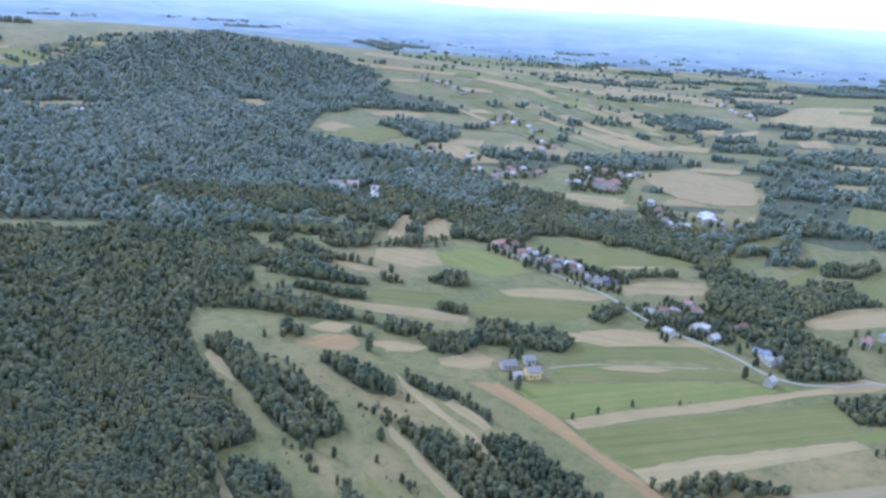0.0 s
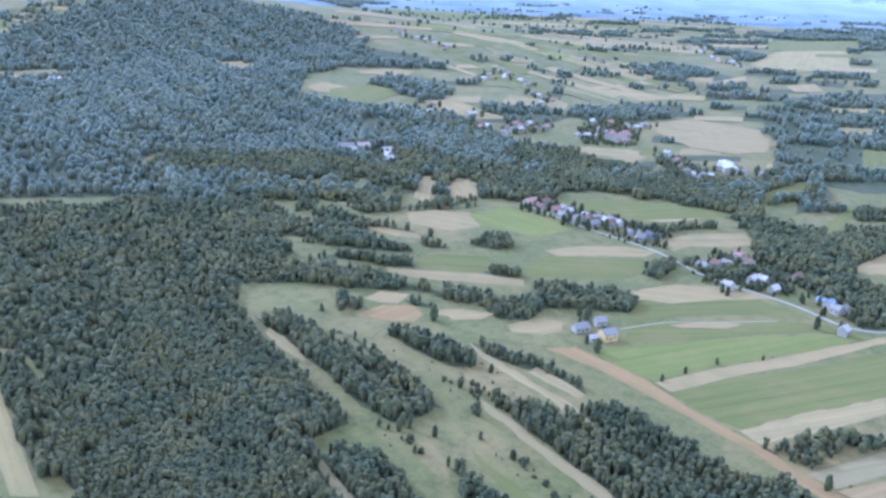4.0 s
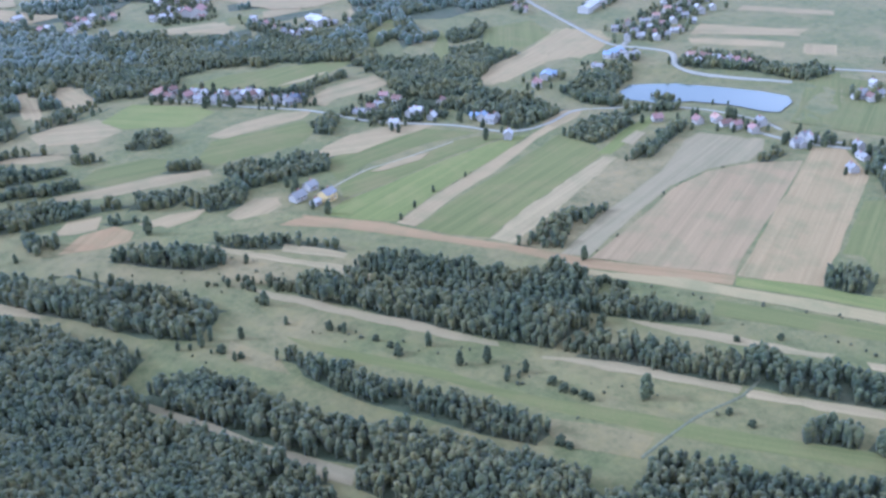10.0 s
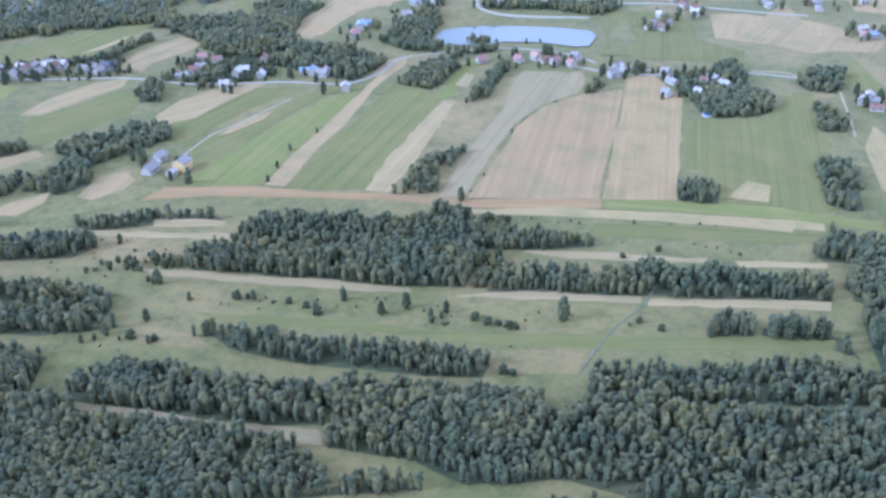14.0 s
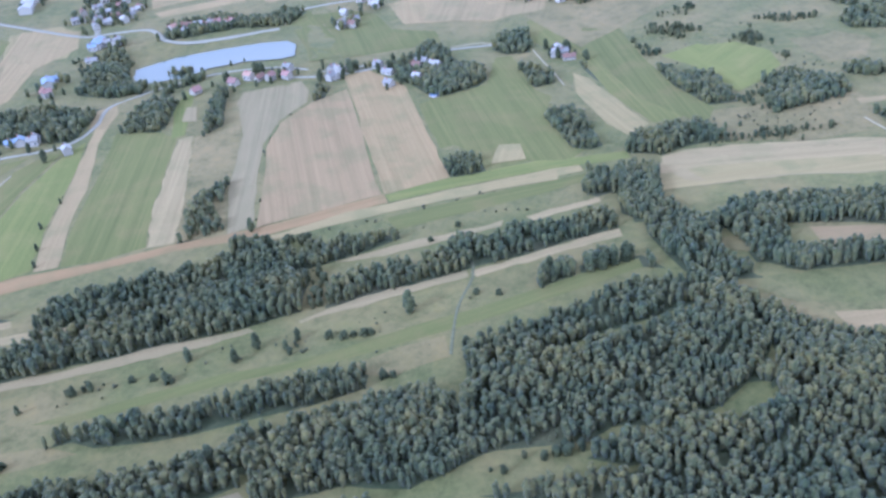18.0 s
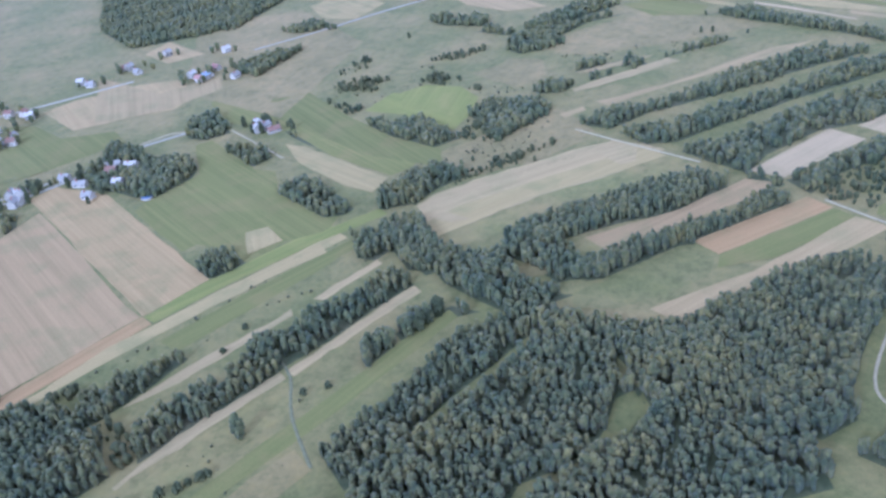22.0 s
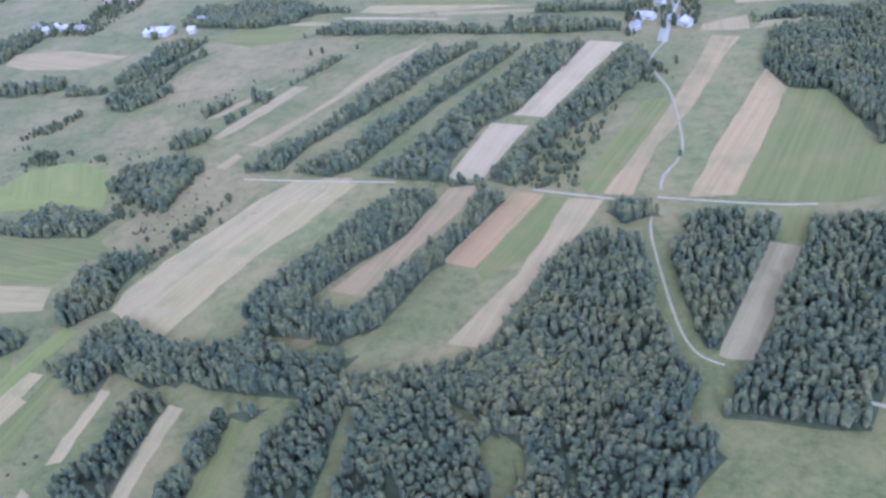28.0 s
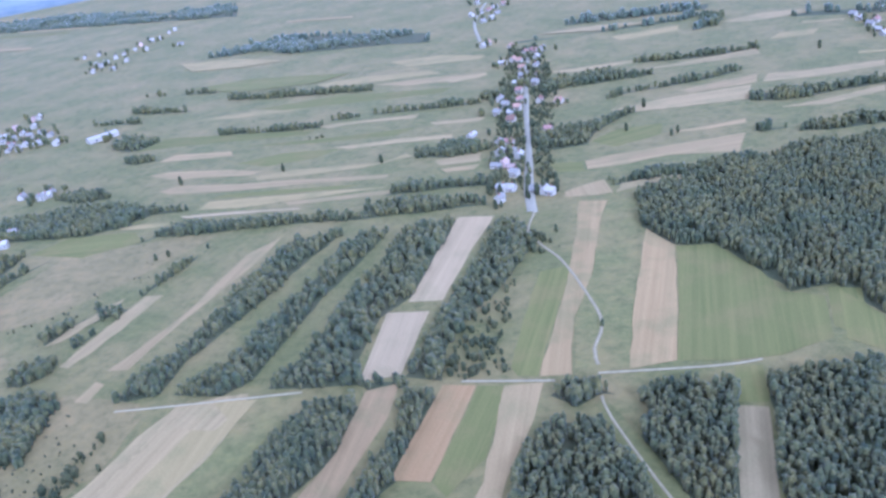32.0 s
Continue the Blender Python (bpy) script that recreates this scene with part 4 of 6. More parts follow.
field("straw", (756, 1463), (838, 1451), (866, 1497), (782, 1510))
field("straw", (81, 1337), (150, 1357), (157, 1387), (86, 1366))
field("straw", (238, 1363), (275, 1362), (286, 1397), (248, 1398))
field("tan", (339, 1374), (384, 1383), (398, 1422), (351, 1412))
field("lush", (267, 1298), (323, 1287), (334, 1320), (277, 1332))
field("lush", (339, 1303), (371, 1288), (384, 1321), (351, 1337))
field("straw", (441, 1307), (487, 1313), (507, 1358), (459, 1350))
field("meadow", (100, 1215), (182, 1223), (193, 1266), (108, 1258))
field("meadow", (247, 1230), (299, 1219), (309, 1248), (256, 1259))
field("meadow", (38, 1144), (73, 1137), (79, 1168), (43, 1175))
field("pale", (359, 1167), (418, 1160), (436, 1201), (376, 1209))
field("straw", (118, 1091), (187, 1086), (198, 1123), (126, 1128))
field("meadow", (230, 1099), (280, 1104), (291, 1133), (239, 1127))
field("pale", (570, 1100), (651, 1099), (670, 1128), (588, 1130))
field("straw", (360, 1040), (423, 1033), (436, 1060), (373, 1068))
field("pale", (522, 980), (574, 974), (596, 1007), (542, 1013))
field("tan", (374, 924), (418, 918), (433, 945), (388, 952))
field("lush", (241, 868), (269, 860), (281, 888), (253, 897))
field("tan", (283, 869), (332, 874), (347, 903), (296, 898))
field("meadow", (340, 870), (390, 871), (406, 899), (354, 898))
field("meadow", (391, 870), (413, 868), (429, 896), (406, 898))
field("straw", (360, 818), (422, 820), (438, 845), (374, 843))
field("straw", (226, 1189), (381, 1283), (392, 1313), (233, 1216))
field("straw", (128, 1111), (201, 1074), (213, 1118), (138, 1158))
field("straw", (456, 1262), (552, 1336), (572, 1381), (472, 1302))
field("straw", (42, 1093), (89, 1097), (97, 1143), (49, 1139))
field("straw", (173, 874), (235, 863), (242, 882), (179, 895))
field("lush", (755, 1719), (983, 1782), (1117, 2025), (854, 1938))
field("lush", (304, 696), (369, 740), (396, 788), (327, 741))
field("lush", (318, 602), (366, 648), (406, 713), (352, 660))
field("lush", (107, 1287), (201, 1328), (212, 1379), (116, 1334))
field("tan", (2031, -1369), (1725, -1367), (1747, -1389), (2052, -1389))
field("pale", (1526, -1257), (1318, -1256), (1331, -1273), (1542, -1275))
field("tan", (936, -1110), (806, -1120), (813, -1136), (945, -1127))
field("straw", (77, -927), (33, -930), (32, -938), (77, -935))
field("tan", (16, -914), (-45, -918), (-46, -924), (16, -920))
field("straw", (1719, -1188), (1504, -1188), (1519, -1204), (1736, -1205))
field("lush", (1752, -1140), (1514, -1143), (1532, -1162), (1774, -1159))
field("tan", (1560, -1002), (1466, -1007), (1487, -1028), (1583, -1024))
field("pale", (7, -778), (-60, -785), (-61, -794), (7, -787))
strip_block(14, 1, (54, 1366), (267, 1715), (488, 1300), (238, 1058))
strip_block(16, 2, (85, 1565), (291, 2362), (823, 2121), (460, 1410))
strip_block(16, 3, (-135, 1569), (36, 2697), (654, 2573), (242, 1702))
strip_block(14, 4, (444, 2353), (710, 2798), (1394, 2632), (828, 1958))
strip_block(12, 5, (-355, 2766), (48, 3275), (673, 3048), (239, 2630))
strip_block(10, 6, (-674, 1299), (-571, 1511), (-492, 1584), (-591, 1223))
strip_block(10, 16, (916, 2597), (1157, 3013), (1569, 2978), (1195, 2244))

# ---- roads and tracks ----
road("asphalt", 5, (558, 747), (524, 648), (498, 554), (555, 581), (658, 618), (752, 646), (893, 696))
road("asphalt", 5, (498, 554), (520, 508), (490, 475), (490, 444), (527, 380))
road("asphalt", 2.6, (82, 686), (124, 631), (167, 584), (193, 532), (236, 486), (261, 448), (295, 442), (336, 450), (378, 432), (409, 395), (418, 360), (418, 330), (414, 299), (428, 273))
road("asphalt", 3.4, (401, 330), (405, 298), (426, 257), (463, 211), (477, 164))
road("dirt", 1.2, (100, 442), (133, 453), (162, 454), (214, 458))
road("asphalt", 4, (579, 385), (610, 342), (622, 298), (647, 217))
road("asphalt", 4, (675, 101), (695, 31), (719, -40), (744, -124), (794, -182))
road("dirt", 1.8, (473, 168), (481, 184), (470, 209))
road("dirt", 1.3, (186, -372), (178, -339), (161, -319), (139, -298), (108, -256), (90, -226), (86, -200), (79, -185))
road("dirt", 0.9, (69, -159), (60, -144), (25, -101), (6, -81), (-5, -75), (-14, -75))
road("dirt", 1.3, (141, -156), (124, -160), (95, -167))
road("dirt", 1.1, (311, -85), (271, -103), (219, -127))
road("dirt", 1.5, (-41, -78), (-54, -80), (-79, -84))
road("asphalt", 3, (185, -370), (206, -416), (232, -480), (270, -568), (309, -665))
road("asphalt", 4, (189, -371), (211, -419), (245, -508), (301, -641), (388, -868))
road("dirt", 1.1, (77, -178), (24, -196), (5, -206))
road("asphalt", 4, (473, -909), (540, -1037), (589, -1187))
road("path", 1.0, (49, 137), (85, 140), (114, 137), (131, 140))
road("dirt", 1.2, (461, 139), (418, 122), (380, 108))

# ---- houses ----
def box(bm, x0, y0, z0, x1, y1, z1):
    vs = [bm.verts.new(p) for p in ((x0, y0, z0), (x1, y0, z0), (x1, y1, z0), (x0, y1, z0), (x0, y0, z1), (x1, y0, z1), (x1, y1, z1), (x0, y1, z1))]
    for f in ((0, 3, 2, 1), (4, 5, 6, 7), (0, 1, 5, 4), (1, 2, 6, 5), (2, 3, 7, 6), (3, 0, 4, 7)):
        bm.faces.new([vs[i] for i in f])


def done(name, bm, material):
    bmesh.ops.recalc_face_normals(bm, faces=bm.faces[:])
    me = bpy.data.meshes.new(name)
    bm.to_mesh(me)
    bm.free()
    me.materials.append(material)
    return me


WALLS = {"cream": plain_material("cream_plaster", (0.46, 0.42, 0.34), 0.85, 0.15), "white": plain_material("white_plaster", (0.46, 0.43, 0.36), 0.85, 0.12),
         "grey": plain_material("grey_plaster", (0.40, 0.375, 0.32), 0.9, 0.2), "yellow": plain_material("yellow_plaster", (0.75, 0.56, 0.22), 0.85, 0.12),
         "pink": plain_material("pink_plaster", (0.680, 0.500, 0.414), 0.85, 0.15)}
ROOFS = {"red": (plain_material("red_tiles", (0.36, 0.22, 0.18), 0.8, 0.3, 4.0), "cream", "with a red tiled roof"),
         "orange": (plain_material("orange_tiles", (0.44, 0.28, 0.2), 0.8, 0.3, 4.0), "cream", "with an orange tiled roof"),
         "brown": (plain_material("brown_tiles", (0.24, 0.15, 0.11), 0.8, 0.3, 4.0), "cream", "with a dark brown roof"),
         "grey": (plain_material("grey_slates", (0.29, 0.275, 0.245), 0.7, 0.25, 4.0), "white", "with a grey fibre-cement roof"),
         "dark": (plain_material("dark_sheet", (0.12, 0.125, 0.14), 0.6, 0.3, 3.0), "grey", "with a dark sheet roof"),
         "blue": (plain_material("blue_sheet", (0.28, 0.34, 0.42), 0.5, 0.2, 3.0), "white", "with a blue sheet-metal roof"),
         "white": (plain_material("pale_sheet", (0.45, 0.43, 0.38), 0.5, 0.15, 3.0), "white", "with a pale metal roof"),
         "pink": (plain_material("faded_tiles", (0.450, 0.340, 0.288), 0.8, 0.25, 4.0), "pink", "with a faded pinkish roof"),
         "yellow": (plain_material("ochre_tiles", (0.33, 0.31, 0.28), 0.8, 0.25, 4.0), "yellow", "with yellow walls and a grey roof")}
GLASS = plain_material("window_glass", (0.05, 0.06, 0.07), 0.15, 0.2)
TIMBER = plain_material("timber", (0.22, 0.13, 0.07), 0.7, 0.3)
BRICK = plain_material("chimney_brick", (0.36, 0.18, 0.13), 0.9, 0.3, 6.0)
FRAME = plain_material("window_frame", (0.8, 0.8, 0.78), 0.6, 0.1)


def make_house(kind, long, deep, tall, rise, remote=False):
    """A gabled house: walls, roof with eaves, chimney, framed windows, door, porch step."""
    roof_material, wall_kind, words = ROOFS[kind]
    ob = tagged(new("house"), f"{wall_kind} plastered village house {words}", "house", "village houses")
    a, b = long / 2, deep / 2
    bm = bmesh.new()
    vs = [bm.verts.new(p) for p in ((-a, -b, -2), (a, -b, -2), (a, b, -2), (-a, b, -2), (-a, -b, tall), (a, -b, tall), (a, b, tall), (-a, b, tall), (-a, 0, tall + rise), (a, 0, tall + rise))]
    for f in ((0, 1, 5, 4), (2, 3, 7, 6), (1, 2, 6, 9, 5), (3, 0, 4, 8, 7), (3, 2, 1, 0)):
        bm.faces.new([vs[i] for i in f])
    part("wall", done("wall", bm, WALLS[wall_kind]), ob)
    bm = bmesh.new()
    e, g, th = 0.6, 0.5, 0.22
    drop = rise * e / b
    top = [(-a - g, -b - e, tall - drop + th), (a + g, -b - e, tall - drop + th), (a + g, 0, tall + rise + th), (-a - g, 0, tall + rise + th), (a + g, b + e, tall - drop + th), (-a - g, b + e, tall - drop + th)]
    up = [bm.verts.new(p) for p in top]
    dn = [bm.verts.new((x, y, z - th)) for x, y, z in top]
    for f in ((0, 1, 2, 3), (3, 2, 4, 5)):
        bm.faces.new([up[i] for i in f])
        bm.faces.new([dn[i] for i in f[::-1]])
    for i, j in ((0, 1), (1, 2), (2, 4), (4, 5), (5, 3), (3, 0)):
        bm.faces.new([up[j], up[i], dn[i], dn[j]])
    part("roof", done("roof", bm, roof_material), ob)
    bm = bmesh.new()
    cx = a * 0.35
    box(bm, cx - 0.35, 0.5, tall + rise * 0.5, cx + 0.35, 1.2, tall + rise + 1.0)
    box(bm, cx - 0.45, 0.4, tall + rise + 1.0, cx + 0.45, 1.3, tall + rise + 1.15)
    part("chimney", done("chimney", bm, BRICK), ob)
    spots = [(x, s, z) for s in (-1, 1) for x in (-a * 0.55, a * 0.55) for z in ((1.0,) if tall < 4.5 or remote else (1.0, 3.7))]
    for x, s, z in spots:
        bm = bmesh.new()
        y = s * (b + 0.02)
        box(bm, x - 0.75, min(y, y + s * 0.06), z - 0.1, x + 0.75, max(y, y + s * 0.06), z + 1.5)
        w = part("window", done("window", bm, GLASS if remote else FRAME), ob)
        if remote:
            continue
        bm = bmesh.new()
        y = s * (b + 0.085)
        box(bm, x - 0.62, min(y, y + s * 0.02), z, x + 0.62, max(y, y + s * 0.02), z + 1.38)
        part("pane", done("pane", bm, GLASS), w)
    bm = bmesh.new()
    box(bm, -0.55, -b - 0.08, 0.0, 0.55, -b - 0.01, 2.1)
    part("door", done("door", bm, TIMBER), ob)
    return ob


MODELS = {}
GARDENS = []


def house(kind, x, y, turn, size=None):
    """A house at its place: the first of each kind is built, the others are copies of it."""
    rnd = random.Random(int(x * 7 + y * 13))
    usual = rnd.choice(((7.2, 5.9, 4.2, 2.3), (7.9, 6.0, 2.8, 2.7), (6.9, 6.1, 4.3, 2.0), (9.6, 5.0, 2.6, 2.0)))
    quarter = 0 if size else rnd.choice((0, 90))
    size = size or usual
    m = pose(x, y, float(terrain(x, y)) + 0.3, 0, 0, turn + quarter + rnd.uniform(-8, 8))
    for _ in range(rnd.choice((1, 2, 2, 3, 3))):
        a, far = rnd.uniform(0, 6.28), rnd.uniform(9, 17)
        GARDENS.append((x + far * math.cos(a), y + far * math.sin(a), rnd.uniform(5, 10)))
    LANES.append((x, y, 0.6 * size[0] + 2.5))
    remote = math.hypot(x + 100, y - 100) > 800
    key = (kind, size, remote)
    if key in MODELS:
        return copy_thing(MODELS[key], m)
    MODELS[key] = make_house(kind, *size, remote)
    MODELS[key].matrix_world = m
    return MODELS[key]


# ---- pond ----
POND = [(404, 477), (421, 483), (440, 467), (458, 450), (474, 417), (486, 381), (488, 358), (476, 347), (446, 338), (439, 347), (436, 377), (424, 406), (400, 422), (392, 452), (399, 471)]


def water_material():
    m, n, l, b = shade("pond_water", 0.06)
    b.inputs["Base Color"].default_value = (0.10, 0.115, 0.085, 1)
    b.inputs["Specular IOR Level"].default_value = 0.5
    b.inputs["IOR"].default_value = 1.33
    co = n.new("ShaderNodeTexCoord").outputs["Object"]
    bumped(n, l, b, noise_of(n, l, co, 0.8, 3.0, 0.5), 0.12, 0.08)
    return m


bm = bmesh.new()
bm.faces.new([bm.verts.new((x, y, 17.0)) for x, y in frayed(POND, 5.0, 0.5)])
bmesh.ops.triangulate(bm, faces=bm.faces[:])
bmesh.ops.recalc_face_normals(bm, faces=bm.faces[:])
if sum(f.normal.z for f in bm.faces) < 0:
    bmesh.ops.reverse_faces(bm, faces=bm.faces[:])
tagged(new("pond", done("pond", bm, water_material())), "still pond that mirrors the pale sky", "pond", kind="structure")

house("orange", 82, 686, 20)
house("brown", 92, 680, 20)
house("red", 104, 671, 20)
house("grey", 107, 655, 20)
house("grey", 118, 647, 20)
house("brown", 128, 649, 20)
house("grey", 131, 638, 20)
house("white", 142, 648, 20)
house("brown", 145, 637, 20)
house("grey", 155, 616, 20)
house("grey", 162, 607, 20)
house("dark", 175, 608, 20)
house("red", 231, 569, 35)
house("brown", 234, 555, 35)
house("white", 223, 522, 35)
house("white", 231, 522, 35)
house("white", 233, 507, 35)
house("white", 200, 511, 35)
house("brown", 206, 551, 35)
house("grey", 195, 552, 35)
house("grey", 216, 554, 35)
house("blue", 262, 480, 35)
house("grey", 269, 473, 35)
house("white", 251, 438, 35)
house("brown", 262, 532, 35)
house("red", 365, 393, 70)
house("red", 384, 369, 70)
house("orange", 395, 360, 70)
house("brown", 394, 351, 70)
house("red", 395, 342, 70)
house("red", 398, 329, 70)
house("grey", 413, 333, 70)
house("grey", 396, 292, 70)
house("white", 411, 289, 70)
house("grey", 413, 296, 70)
house("blue", 383, 527, 50)
house("red", 352, 513, 50)
house("grey", 536, 591, 50)
house("brown", 563, 597, 50)
house("grey", 585, 594, 50)
house("white", 537, 558, 50)
house("brown", 556, 559, 50)
house("grey", 559, 544, 50)
house("white", 607, 573, 50)
house("grey", 635, 581, 50)
house("white", 677, 596, 50)
house("brown", 677, 610, 50)
house("white", 655, 626, 50)
house("orange", 639, 608, 50)
house("grey", 757, 635, 50)
house("white", 789, 646, 50)
house("grey", 816, 648, 50)
house("grey", 521, 561, 50)
house("red", 586, 571, 50)
house("grey", 710, 609, 50)
house("brown", 589, 549, 50)
house("white", 702, 622, 50)
house("red", 522, 483, 10)
house("brown", 527, 473, 10)
house("grey", 532, 448, 10)
house("orange", 537, 436, 10)
house("white", 529, 460, 10)
house("blue", 461, 532, 10)
house("grey", 474, 525, 10)
house("red", 542, 771, 60)
house("grey", 542, 785, 60)
house("brown", 522, 726, 60)
house("white", 533, 734, 60)
house("white", 119, 952, 30)
house("red", 136, 956, 30)
house("white", 135, 982, 30)
house("white", -38, 843, 30)
house("white", -38, 807, 30)
house("grey", 409, 249, 60)
house("grey", 384, 242, 60)
house("white", 395, 222, 60)
house("white", 427, 214, 60)
house("brown", 422, 228, 60)
house("grey", 423, 260, 60)
house("grey", 435, 226, 60)
house("grey", 399, 290, 60)
house("white", 412, 290, 60)
house("white", 565, 327, 60)
house("grey", 537, 322, 60)
house("grey", 545, 312, 60)
house("white", 668, 265, 60)
house("grey", 656, 256, 60)
house("orange", 633, 344, 60)
house("brown", 602, 309, 60)
house("red", 539, 431, 60)
house("orange", 529, 465, 60)
house("brown", 529, 453, 60)
house("red", 535, 444, 60)
house("orange", 519, 481, 60)
house("yellow", 88, 428, 15, (9.5, 8.0, 4.8, 2.4))
house("grey", 73, 439, 15, (10.0, 6.6, 3.0, 2.8))
house("grey", 88, 449, 15, (7.6, 6.8, 3.2, 2.2))
house("white", 78, 426, 15, (6.0, 4.6, 2.4, 1.4))
house("white", 445, 120, 20)
house("grey", 446, 113, 20)
house("brown", 437, 108, 20)
house("white", 456, 118, 20)
house("orange", 624, 340, 70)
house("brown", 607, 322, 70)
house("white", 591, 303, 70)
house("grey", 527, 320, 70)
house("brown", 529, 310, 70)
house("white", 623, 163, 40)
house("blue", 610, 151, 40)
house("red", 633, 140, 40)
house("grey", 616, 148, 40)
house("white", 687, 127, 40)
house("grey", 596, 125, 40)
house("brown", 692, 228, 40)
house("grey", 690, 221, 40)
house("grey", 670, 213, 40)
house("grey", 716, 184, 40)
house("red", 605, 157, 40)
house("white", 760, -193, 0)
house("grey", 780, -183, 0)
house("white", 745, -199, 0)
house("white", 630, -229, 0)
house("red", 831, -321, 30)
house("red", 810, -325, 30)
house("brown", 809, -335, 30)
house("white", 823, -280, 30)
house("orange", 784, -267, 30)
house("pink", 760, -283, 30)
house("white", 751, -198, 30)
house("white", 761, -185, 30)
house("grey", 733, -206, 30)
house("brown", 899, -258, 30)
house("orange", 904, -297, 30)
house("white", 912, -311, 30)
house("red", 950, -319, 30)
house("red", 887, -311, 30)
house("white", 858, -397, 30)
house("red", 916, -438, 30)
house("white", 898, -471, 30)
house("grey", 689, -340, 30)
house("grey", 1214, -273, 30)
house("red", 873, -478, 30)
house("white", 835, -484, 30)
house("white", 628, -227, 20)
house("grey", 273, -510, 85)
house("red", 266, -515, 85)
house("white", 262, -486, 85)
house("grey", 255, -494, 85)
house("white", 242, -480, 85)
house("pink", 247, -460, 85)
house("pink", 236, -454, 85)
house("grey", 252, -456, 85)
house("grey", 229, -439, 85)
house("white", 220, -409, 85)
house("white", 226, -406, 85)
house("white", 191, -407, 85)
house("grey", 199, -408, 85)
house("white", 186, -404, 85)
house("grey", 219, -386, 85)
house("white", 310, -532, 85)
house("grey", 312, -596, 85)
house("brown", 290, -578, 85)
house("orange", 298, -613, 85)
house("red", 309, -642, 85)
house("red", 320, -671, 85)
house("white", 335, -703, 85)
house("grey", 340, -730, 85)
house("grey", 315, -623, 85)
house("white", 297, -595, 85)
house("white", 389, -789, 85)
house("orange", 381, -801, 85)
house("orange", 370, -794, 85)
house("red", 372, -847, 85)
house("white", 357, -816, 85)
house("grey", 343, -777, 85)
house("brown", 326, -740, 85)
house("red", 241, -546, 85)
house("orange", 263, -636, 85)
house("grey", 314, -702, 85)
house("grey", 329, -642, 85)
house("red", 381, -840, 85)
house("orange", 413, -871, 85)
house("orange", 453, -891, 85)
house("white", 454, -877, 85)
house("brown", 284, -637, 85)
house("orange", 353, -761, 85)
house("grey", 363, -851, 85)
house("white", 564, -1079, 60)
house("grey", 558, -1097, 60)
house("red", 552, -1116, 60)
house("white", 551, -1136, 60)
house("grey", 525, -1034, 60)
house("grey", 527, -1090, 60)
house("white", 519, -1051, 60)
house("red", 545, -1155, 60)
house("grey", 600, -1177, 60)
house("white", 918, -506, 30)
house("grey", 892, -497, 30)
house("white", 901, -517, 30)
house("grey", 875, -507, 30)
house("grey", 869, -474, 30)
house("white", 910, -542, 30)
house("grey", 872, -522, 30)
house("grey", 856, -460, 30)
house("white", 851, -479, 30)
house("grey", 839, -489, 30)
house("white", 806, -485, 30)
house("pink", 931, -533, 30)
house("brown", 864, -494, 30)
house("pink", 944, -570, 30)
house("white", 941, -577, 30)
house("white", 757, -510, 30)
house("grey", 899, -486, 30)
house("white", 843, -464, 30)
house("grey", 849, -514, 30)
house("white", 663, -348, 30)
house("grey", 665, -354, 30)
house("white", 598, -246, 30)
house("grey", 613, -268, 30)
house("grey", 663, -341, 30)
house("white", 1084, -804, 40)
house("grey", 1101, -838, 40)
house("white", 1107, -856, 40)
house("white", 1125, -893, 40)
house("grey", 1132, -919, 40)
house("white", 1136, -949, 40)
house("pink", 1155, -983, 40)
house("white", 1155, -1011, 40)
house("white", 1153, -1031, 40)
house("grey", 1176, -1077, 40)
house("white", 1123, -848, 40)
house("grey", 1055, -818, 40)
house("white", 1077, -869, 40)
house("white", 1183, -1101, 40)
house("grey", 1057, -975, 40)
house("white", 1105, -945, 40)
house("white", 1209, -903, 40)
house("grey", 1192, -920, 40)
house("white", 17, -927, 60)
house("grey", 4, -896, 60)
house("white", -6, -868, 60)
house("grey", 25, -950, 60)
house("white", -12, -849, 60)
house("red", -1, -908, 60)
house("red", 230, 914, 20)
house("white", 220, 1004, 20)
house("grey", 217, 961, 20)
house("white", 195, 934, 20)
house("white", 226, 956, 20)
house("grey", 258, 987, 20)
house("grey", 208, 934, 20)
house("white", 267, 981, 20)
house("grey", 281, 996, 20)
house("grey", 185, 934, 20)
house("orange", 240, 1001, 20)
house("white", 269, 866, 40)
house("red", 271, 844, 40)
house("orange", 269, 819, 40)
house("white", 269, 787, 40)
house("grey", 280, 787, 40)
house("grey", 322, 810, 40)
house("white", 312, 818, 40)
house("grey", 268, 802, 40)
house("white", 288, 783, 40)
house("grey", 329, 802, 40)
house("grey", 344, 794, 40)
house("grey", 272, 779, 40)
house("white", 152, 1328, 30)
house("grey", 158, 1305, 30)
house("white", 172, 1261, 30)
house("white", 180, 1158, 30)
house("grey", 186, 1139, 30)
house("white", 172, 1108, 30)
house("grey", 129, 1289, 30)
house("white", 151, 1282, 30)
house("orange", 191, 1127, 30)
house("grey", 174, 1173, 30)
house("grey", 174, 1227, 30)
house("white", 118, 1265, 30)
house("white", 62, 1520, 30)
house("white", 81, 1502, 30)
house("white", 32, 1544, 30)
house("grey", 12, 1555, 30)
house("white", 48, 1540, 30)
house("grey", 2, 1581, 30)
house("grey", 75, 1481, 30)
house("white", 446, 2445, 30)
house("white", 467, 2310, 30)
house("grey", 427, 2014, 30)
house("white", 394, 1771, 30)
house("grey", 452, 2352, 30)
house("red", 74, 956, 30)
house("grey", 110, 950, 30)
house("orange", 119, 984, 30)
house("white", -13, 1039, 30)
